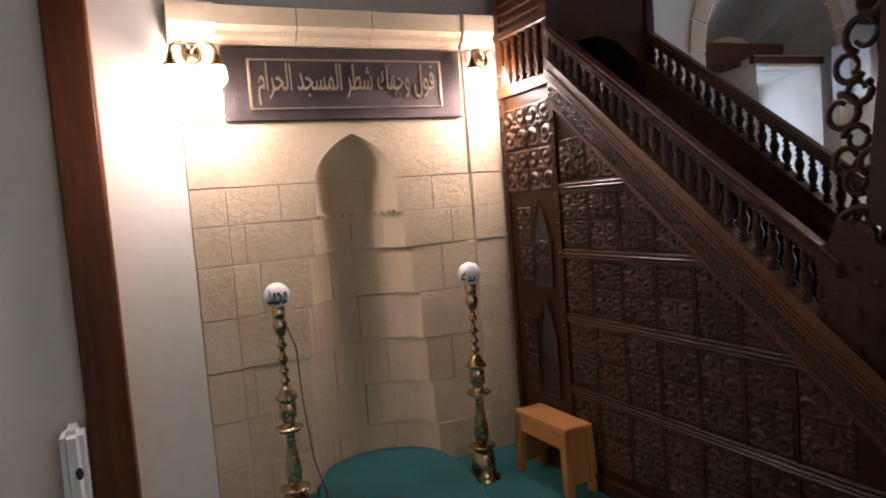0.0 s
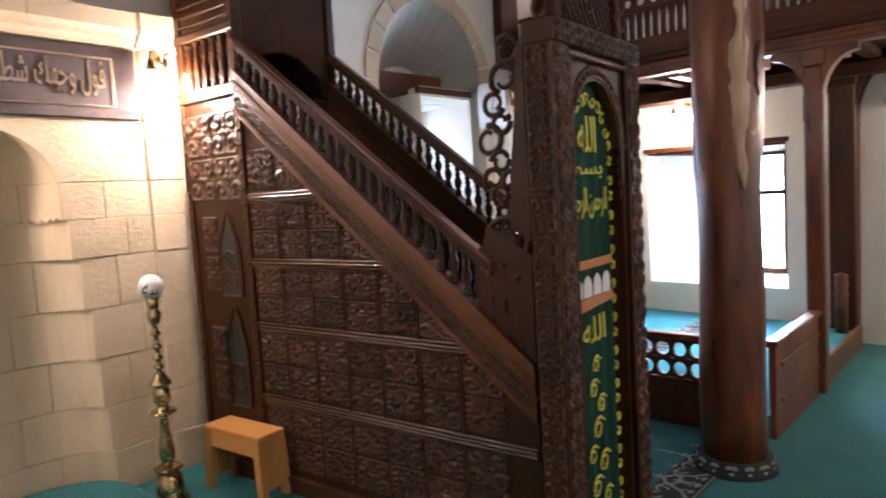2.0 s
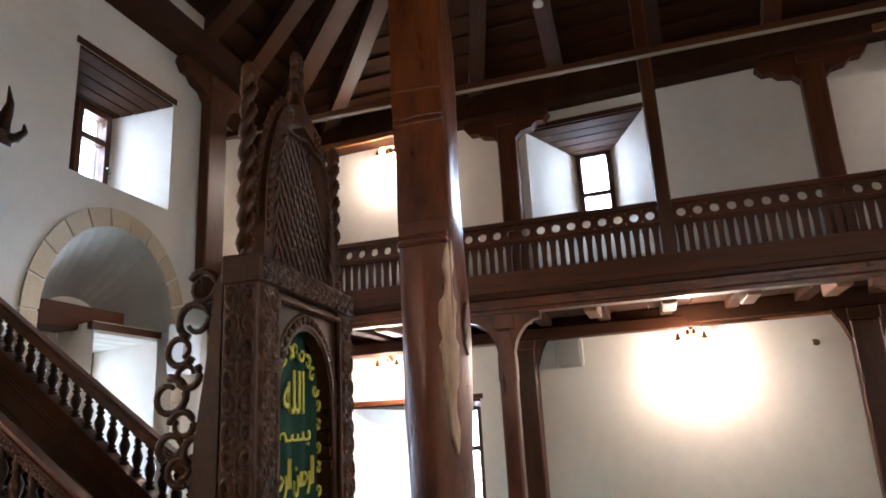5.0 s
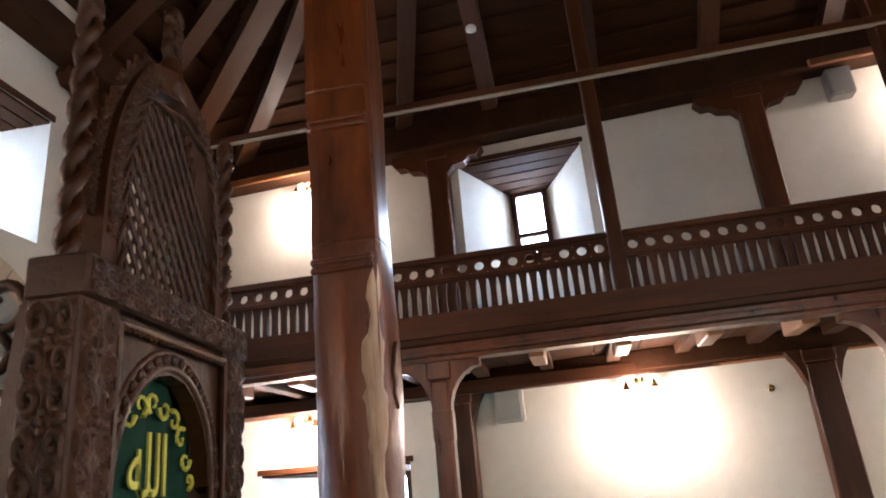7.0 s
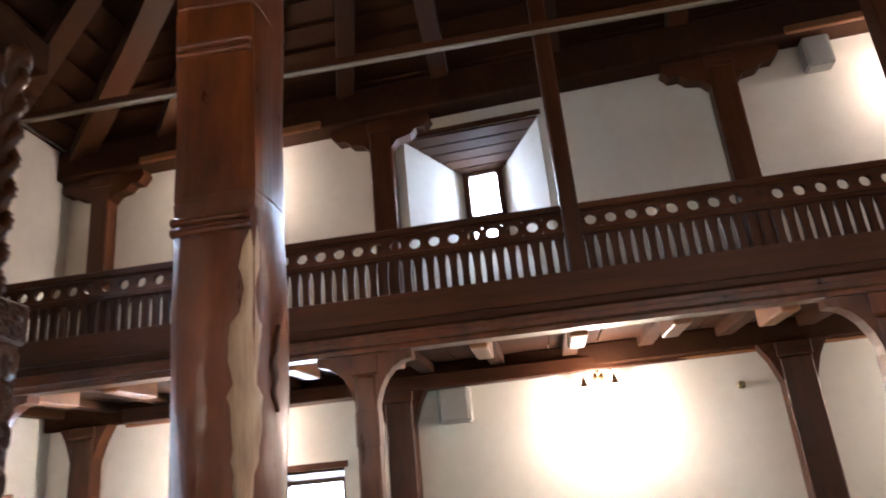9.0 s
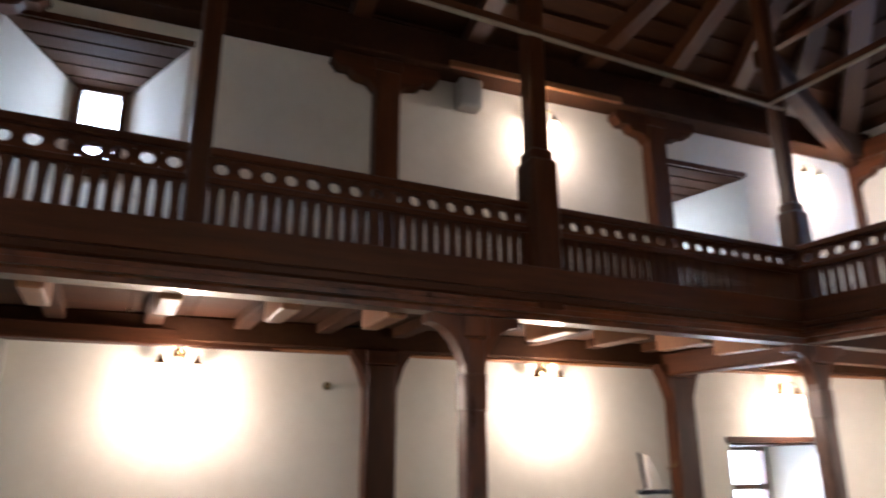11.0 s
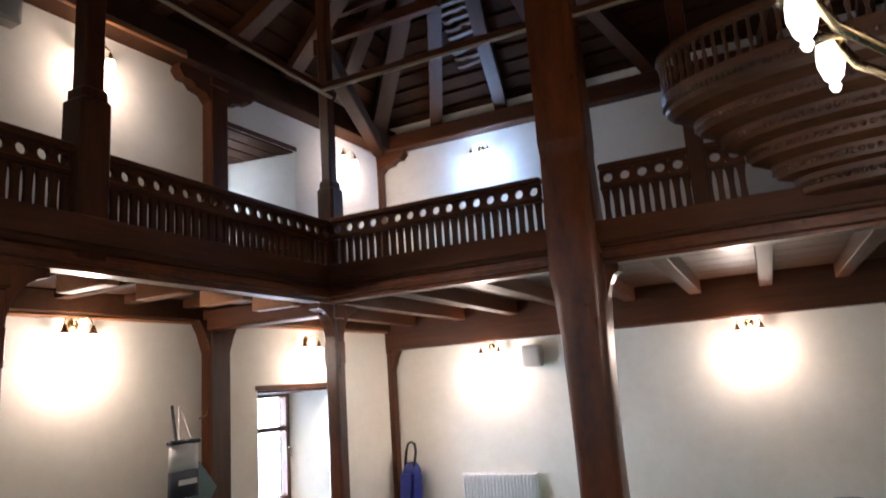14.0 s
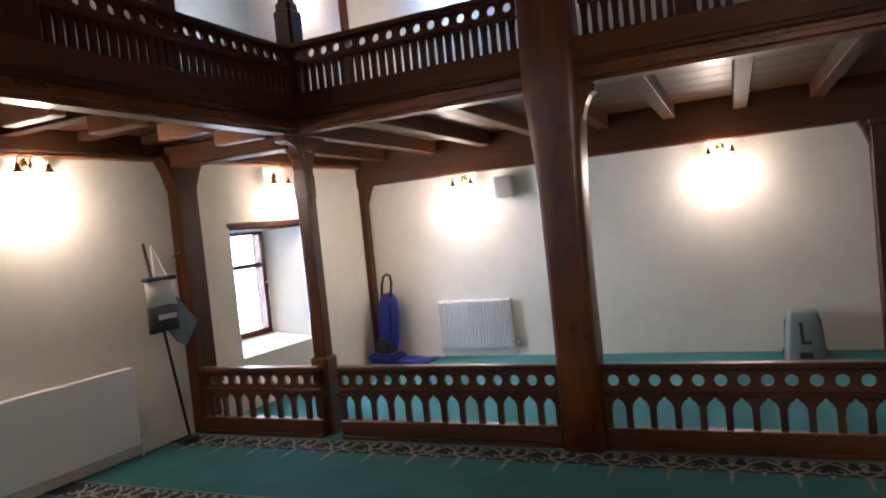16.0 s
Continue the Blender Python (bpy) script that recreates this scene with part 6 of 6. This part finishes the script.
collar = thing("carpet_collar", COL_N, "patterned carpet edge turned up round the foot of the tree-trunk column", "carpet")
bm = bmesh.new()
lathe(bm, [(0.17, 0.001), (0.215, 0.001), (0.205, 0.02), (0.19, 0.075), (0.186, 0.08), (0.17, 0.08)], 32)
part("band", bm, CARPET_DARK, collar, "", None, True)
for k in range(14):
    bm = bmesh.new()
    w = 0.034 if k % 2 else 0.026
    prism(bm, [(-w, 0.012), (-0.4 * w, 0.005), (0, 0.012), (0.4 * w, 0.005), (w, 0.012), (0.5 * w, 0.03), (0, 0.024), (-0.5 * w, 0.03)], -0.006, 0.0, "y")
    prism(bm, [(-0.5 * w, -0.014), (0, -0.022), (0.5 * w, -0.014), (0, -0.004)], -0.006, 0.0, "y")
    part("motif", bm, CARPET_PALE, collar, "pale woven motif", pose(0, 0, 0, 0, 0, 360 * k / 14) @ Matrix.Translation((0, -0.193, 0.042)) @ pose(0, 0, 0, -15))

# ---- chandelier ----
CH = Vector((2.13, 0.75, 2.56))
chand = thing("chandelier", Matrix.Translation(CH), "brass chandelier with lit clear-glass lamps on curved arms", "chandelier")
bm = bmesh.new()
lathe(bm, [(0.01, -0.28), (0.04, -0.24), (0.06, -0.15), (0.03, -0.08), (0.05, 0), (0.03, 0.1), (0.02, 0.3), (0.05, 0.36), (0.015, 0.45), (0.012, 3.9)], 14)
part("stem", bm, BRASS, chand, "", None, True)
for k in range(8):
    a = radians(45 * k + 8)
    c, s = math.cos(a), math.sin(a)
    bm = bmesh.new()
    tube(bm, [(r * c, r * s, z) for r, z in ((0.03, -0.12), (0.14, -0.2), (0.27, -0.2), (0.38, -0.1), (0.44, 0.02), (0.45, 0.1), (0.42, 0.14))], 0.014, 7)
    part("arm", bm, BRASS, chand, "", None, True)
    m = Matrix.Translation((0.45 * c, 0.45 * s, 0.02))
    bm = bmesh.new()
    lathe(bm, [(0.012, 0.05), (0.03, 0.04), (0.045, 0.0), (0.05, -0.03), (0.047, -0.035), (0.02, -0.01)], 12, m)
    part("cup", bm, BRASS, chand, "brass lamp cup", None, True)
    bm = bmesh.new()
    lathe(bm, [(0.026, -0.01), (0.034, -0.045), (0.036, -0.085), (0.025, -0.125), (0.011, -0.14), (0.016, -0.152), (0.01, -0.165), (0.002, -0.17)], 12, m)
    b = part("glass", bm, BULB_GLOW, chand, "lit glass lamp", None, True)
    b.visible_shadow = False
lamp = new("chandelier_light", bpy.data.lights.new("chandelier_light", "POINT"))
lamp.data.energy, lamp.data.color, lamp.data.shadow_soft_size = CHANDELIER_WATT, (1.0, 0.87, 0.70), 0.4
lamp.matrix_basis = Matrix.Translation(CH + Vector((0, 0, -0.32)))

# ---- round balcony on the back gallery ----
balc = thing("balcony", Matrix.Translation((1.9, GS_Y + 0.06, 0)), "rounded timber balcony on stepped corbels with a turned balustrade", "balcony", kind="structure")
prof = [(0.50, 2.62), (0.56, 2.64), (0.58, 2.74), (0.66, 2.76), (0.69, 2.84), (0.79, 2.88), (0.82, 2.96), (0.92, 3.0), (0.95, 3.08), (1.06, 3.13), (1.09, 3.21), (1.2, 3.26), (1.24, 3.30), (1.26, 3.40)]
bm = bmesh.new()
lathe(bm, [(0.02, 2.62)] + prof + [(1.26, 3.43), (0.02, 3.43)], 28, Matrix.Diagonal((1, 0.45, 1, 1)), (0, 180))
part("corbel", bm, CEIL_WOOD, balc)
for r, z in ((0.57, 2.69), (0.675, 2.80), (0.805, 2.92), (0.935, 3.04), (1.075, 3.17), (1.25, 3.35)):
    bm = bmesh.new()
    n = int(70 * r)
    for i in range(n + 1):
        a = radians(180 * i / n)
        lathe(bm, [(0.02, -0.005), (0.016, 0.008), (0.004, 0.013)], 6, Matrix.Translation((r * math.cos(a), 0.45 * r * math.sin(a), z)) @ pose(0, 0, 0, 90, 0, math.degrees(a) + 90))
    part("carved_band", bm, CEIL_WOOD, balc)
bm = bmesh.new()
tube(bm, [(1.24 * math.cos(radians(a)), 0.55 * math.sin(radians(a)), 3.68) for a in range(0, 181, 9)], 0.035, 6)
part("top_rail", bm, CEIL_WOOD, balc)
BALC = baluster_mesh(0.31, "baluster", CEIL_WOOD, 0.016)
for i in range(46):
    a = radians(4 * i)
    part("baluster", BALC, CEIL_WOOD, balc, "", Matrix.Translation((1.24 * math.cos(a), 0.55 * math.sin(a), 3.43)) @ Matrix.Diagonal((1, 1, 0.72, 1)))

# ---- back of the hall ----
def radiator(m, w, h, label, ribbed=True):
    root = thing("radiator", m, label, "radiator", "radiators")
    part("panel", block(-w / 2, w / 2, -0.09, -0.03, 0, h, 0.008), WHITE_METAL, root)
    n = int(w / 0.04)
    rib = None
    for i in range(n if ribbed else 0):
        if rib is None:
            rib = mesh_of(block(-0.0095, 0.0095, -0.118, -0.088, 0.03, h - 0.02, 0.005), "rib", WHITE_METAL)
        part("rib", rib, WHITE_METAL, root, "", Matrix.Translation((-w / 2 + 0.03 + (w - 0.06) * i / (n - 1), 0, 0)))
    bm = bmesh.new()
    tube(bm, [(w / 2 + 0.03, -0.05, 0.04), (w / 2 + 0.03, -0.05, -0.1)], 0.009, 6)
    part("pipe", bm, WHITE_METAL, root)
    bm = bmesh.new()
    tube(bm, [(-w / 2 - 0.01, -0.05, 0.02), (-w / 2 - 0.01, -0.05, -0.1)], 0.009, 6)
    part("pipe", bm, WHITE_METAL, root)
    bm = bmesh.new()
    lathe(bm, [(0.02, 0), (0.02, 0.04), (0.012, 0.05)], 10, Matrix.Translation((w / 2 + 0.02, -0.05, 0.05)) @ pose(0, 0, 0, 0, 90))
    part("valve", bm, WHITE_PLASTIC, root, "", None, True)
    part("bracket", block(-w / 2 + 0.1, w / 2 - 0.1, -0.032, -0.001, h * 0.3, h * 0.7, 0), WHITE_METAL, root)
    return root


radiator(Matrix.Translation((5.695, S_Y, 0.1)) @ pose(0, 0, 0, 0, 0, 180), 0.91, 0.575, "white ribbed panel radiator on the back wall")
radiator(T_E @ Matrix.Translation((0, -4.0, 0.1)) @ TO_E, 1.34, 0.62, "long flat white panel radiator on the east wall", False)


def speaker(m, w, h, d, mat, label):
    root = thing("wall_speaker", m, label, "speaker", "wall speakers")
    part("cabinet", bevelled(block(-w / 2, w / 2, -d, -0.02, 0, h, 0), 0.012, 2), mat, root)
    part("grille", block(-w / 2 + 0.02, w / 2 - 0.02, -d - 0.005, -d + 0.002, 0.02, h - 0.02, 0.004), mat, root)
    part("bracket", block(-0.03, 0.03, -0.022, -0.001, h * 0.3, h * 0.7, 0.003), BLACK_PLASTIC, root)
    return root


speaker(Matrix.Translation((5.17, S_Y, 1.82)) @ pose(0, 0, 0, 0, 0, 180), 0.22, 0.24, 0.14, BEIGE_PLASTIC, "beige loudspeaker box on the back wall")
speaker(T_E @ Matrix.Translation((0, -0.28, 2.09)) @ TO_E, 0.25, 0.26, 0.13, BEIGE_PLASTIC, "beige loudspeaker box on the east wall")
speaker(T_E @ Matrix.Translation((0, -3.43, 4.45)) @ TO_E, 0.2, 0.26, 0.16, BEIGE_PLASTIC, "grey loudspeaker high on the gallery wall")
speaker(Matrix.Translation((5.52, Q_Y - 0.013, 2.1)), 0.2, 0.37, 0.18, WHITE_PLASTIC, "white loudspeaker beside the window niche")

# plastic stool
ps = thing("plastic_stool", Matrix.Translation((2.31, S_Y + 0.24, 0)), "grey moulded plastic stool by the back wall", "stool")
bm = bmesh.new()
rings = []
for z, k in ((0.0, 1.0), (0.36, 0.78), (0.42, 0.72), (0.44, 0.62), (0.445, 0.3)):
    rings.append([bm.verts.new((0.185 * k * math.copysign(abs(math.cos(a)) ** 0.4, math.cos(a)), 0.185 * k * math.copysign(abs(math.sin(a)) ** 0.4, math.sin(a)), z)) for a in (6.2832 * i / 24 for i in range(24))])
for a, b in zip(rings, rings[1:]):
    for i in range(24):
        bm.faces.new((a[i], a[(i + 1) % 24], b[(i + 1) % 24], b[i]))
bm.faces.new(rings[-1])
part("shell", bm, GREY_PLASTIC, ps, "", None, True)
# black insets on the closed shell stand for the dark inside its cut-outs
for rz in (0, 90, 180, 270):
    bm = bmesh.new()
    out = [(-0.06, 0.0), (0.06, 0.0), (0.05, 0.06), (-0.05, 0.06)]
    prism(bm, out, -0.193, -0.17, "y")
    prism(bm, [(-0.035, 0.13), (0.055, 0.13), (0.05, 0.165), (-0.005, 0.165), (-0.012, 0.33), (-0.042, 0.34)], -0.182, -0.14, "y")
    part("leg_opening_shade", bm, BLACK_PLASTIC, ps, "black inset standing for the shade in a cut-out", pose(0, 0, 0, -4.5, 0, rz))

# vacuum cleaner
vac = thing("vacuum_cleaner", Matrix.Translation((6.78, S_Y + 0.28, 0)) @ pose(0, 0, 0, 0, 0, 165) @ Matrix.Diagonal((1.2, 1.2, 1.05, 1)), "blue upright carpet vacuum cleaner with a black handle", "vacuum")
part("head", bevelled(block(-0.17, 0.17, -0.14, 0.12, 0.01, 0.11, 0), 0.03, 2), BLUE_PLASTIC, vac)
bm = bmesh.new()
lathe(bm, [(0.06, 0.1), (0.1, 0.16), (0.115, 0.28), (0.125, 0.45), (0.12, 0.62), (0.1, 0.72), (0.06, 0.78), (0.02, 0.79)], 16, Matrix.Diagonal((1, 0.7, 1, 1)))
part("body", bm, BLUE_PLASTIC, vac, "", pose(0, 0.03, 0, -5), True)
part("front_cover", bevelled(block(-0.09, 0.09, -0.09, -0.05, 0.3, 0.68, 0), 0.02, 2), BLUE_PLASTIC, vac, "", pose(0, 0.03, 0, -5))
part("motor", bevelled(block(-0.09, 0.09, -0.08, 0.08, 0.1, 0.26, 0), 0.025, 2), BLACK_PLASTIC, vac)
bm = bmesh.new()
tube(bm, [(-0.06, 0.06, 0.74), (-0.065, 0.09, 0.9), (-0.045, 0.1, 0.98), (0, 0.1, 1.0), (0.045, 0.1, 0.98), (0.065, 0.09, 0.9), (0.06, 0.06, 0.74)], 0.014, 7)
part("handle", bm, BLACK_PLASTIC, vac, "", None, True)
bm = bmesh.new()
tube(bm, [(0.1, 0, 0.15), (0.25, -0.02, 0.04), (0.4, 0.0, 0.03), (0.42, 0.08, 0.03), (0.3, 0.1, 0.03), (0.22, 0.05, 0.03)], 0.014, 6)
part("hose", bm, BLUE_PLASTIC, vac, "", pose(0, 0, 0, 0, 0, 180), True)
cloth = bmesh.new()
for i in range(9):
    for j in range(6):
        cloth.verts.new((-0.24 + 0.06 * i, -0.13 + 0.05 * j, 0.03 + 0.05 * max(0, math.cos((i - 4) * 0.38)) * max(0, math.cos((j - 2.5) * 0.55)) + 0.012 * noise.noise((i * 0.7, j * 0.9, 0))))
cloth.verts.ensure_lookup_table()
for i in range(8):
    for j in range(5):
        cloth.faces.new([cloth.verts[k] for k in (i * 6 + j, i * 6 + 6 + j, i * 6 + 7 + j, i * 6 + 1 + j)])
r = bmesh.ops.extrude_face_region(cloth, geom=cloth.faces[:])
bmesh.ops.translate(cloth, vec=(0, 0, -0.028), verts=[v for v in r["geom"] if isinstance(v, bmesh.types.BMVert)])
single("folded_cloth", cloth, BLUE_PLASTIC, Matrix.Translation((6.42, S_Y + 0.3, 0.0)), "dark blue cloth bag lying on the carpet", "cloth", smooth=True)

# broom with a bag hung on it
bl = T_E @ Matrix.Translation((-0.16, -4.93, 0))
broom = thing("broom", bl, "dark broom stick leaning at the wall post", "broom")
bm = bmesh.new()
tube(bm, [(-0.06, -0.1, 0.0), (0.1, 0.02, 1.68)], 0.013, 8)
part("stick", bm, BLACK_PLASTIC, broom, "", None, True)
bm = bmesh.new()
box(bm, -0.09, -0.03, -0.16, -0.04, 0.0, 0.05)
part("brush", bm, BLACK_PLASTIC, broom)
bag = thing("tote_bag", bl @ Matrix.Translation((-0.05, 0.02, 0)), "white and navy tote bag hanging on the broom stick", "bag")
for z0, z1, mat in ((1.17, 1.40, WHITE_CLOTH), (0.96, 1.17, NAVY_CLOTH)):
    bm = bmesh.new()
    vs = []
    for f in (0, 0.5, 1):
        z = z0 + (z1 - z0) * f
        w = 0.14 + 0.02 * (1.4 - z)
        vs.append([bm.verts.new((-0.035 * math.sin(radians(a)) - 0.0, w * math.cos(radians(a)), z + 0.006 * math.sin(a))) for a in range(0, 360, 30)])
    for a, b in zip(vs, vs[1:]):
        for i in range(12):
            bm.faces.new((a[i], a[(i + 1) % 12], b[(i + 1) % 12], b[i]))
    bm.faces.new(vs[0][::-1]), bm.faces.new(vs[-1])
    part("cloth", bm, mat, bag, "", None, True)
part("hem", block(-0.04, 0.04, -0.142, 0.142, 1.37, 1.405, 0.01), NAVY_CLOTH, bag)
part("printed_mark", block(-0.0385, -0.036, -0.1, 0.075, 1.06, 1.10, 0), WHITE_CLOTH, bag, "white printed mark")
for y in (-0.06, 0.06):
    bm = bmesh.new()
    tube(bm, [(0, y - 0.02, 1.39), (0.02, y * 0.5, 1.55), (0.05, 0.0, 1.66)], 0.009, 5)
    part("strap", bm, WHITE_CLOTH, bag)
rag = bmesh.new()
prism(rag, [(-0.13, 1.24), (-0.2, 1.16), (-0.33, 0.99), (-0.27, 0.9), (-0.19, 0.8), (-0.1, 0.86), (-0.03, 0.96)], -0.03, -0.018, "x")
single("rag", rag, TEAL_RAG, bl, "grey-green cleaning rag tucked behind the bag", "rag")
bm = bmesh.new()
tube(bm, [(-0.0, 0, 0), (-0.1, 0, 0.03), (-0.11, 0, 0.07)], 0.008, 6)
single("wall_hook", bm, BRASS, T_E @ Matrix.Translation((0, -5.24, 1.55)), "small bent wall hook above the broom", "hook", smooth=True)
for y, z in ((-2.35, 2.14),):
    bm = bmesh.new()
    tube(bm, [(0, 0, 0), (-0.1, 0, 0), (-0.12, 0.04, 0.01)], 0.01, 6)
    lathe(bm, [(0.03, 0), (0.028, 0.012), (0.01, 0.016)], 10, pose(0, 0, 0, 0, -90))
    single("wall_hook", bm, BRASS, T_E @ Matrix.Translation((0, y, z)), "small brass hook on the east wall", "hook", smooth=True)
# smoke detector under the roof
bm = bmesh.new()
lathe(bm, [(0.05, 0), (0.045, -0.03), (0.02, -0.04)], 14)
single("smoke_detector", bm, WHITE_PLASTIC, Matrix.Translation((6.61, 2.9, 5.30)), "white smoke detector under the roof timbers", "detector", smooth=True)

# bookcase seen past the pulpit door under the gallery
bc = thing("bookcase", Matrix.Translation((6.9, 6.49, 0.141)), "brown wooden bookcase with a few items against the prayer wall", "bookcase")
for x in (-0.35, 0.35):
    part("side", block(x - 0.012, x + 0.012, -0.15, 0.15, 0, 1.75, 0.003), ORANGE_WOOD, bc)
for z in (0.05, 0.5, 0.95, 1.35, 1.73):
    part("shelf", block(-0.337, 0.337, -0.15, 0.145, z - 0.01, z + 0.01, 0.002), ORANGE_WOOD, bc)
part("back", block(-0.337, 0.337, 0.146, 0.156, 0.04, 1.74, 0), WOOD_X, bc)
for k in range(9):
    z = (0.511, 0.961, 1.361)[k % 3]
    x = -0.28 + 0.055 * (k // 3) * 3 + 0.05 * (k % 2)
    single("book", block(-0.018, 0.018, -0.09, 0.08, 0, 0.22 + 0.02 * (k % 3), 0.003), (COLUMN, NAVY_CLOTH, GREEN_CLOTH)[k % 3], Matrix.Translation((6.9 + x, 6.49, 0.141 + z)), "hardback book standing on the bookcase shelf", "book", "books")

# daylight backdrop beyond the windows
bm = bmesh.new()
for x0, x1, y0, y1 in ((60, 60.1, -60, 60), (-60, 60, 60, 60.1)):
    box(bm, x0, x1, y0, y1, -8, 40)
structure("backdrop", bm, BACKDROP, None, "bright hazy daylight beyond the windows")
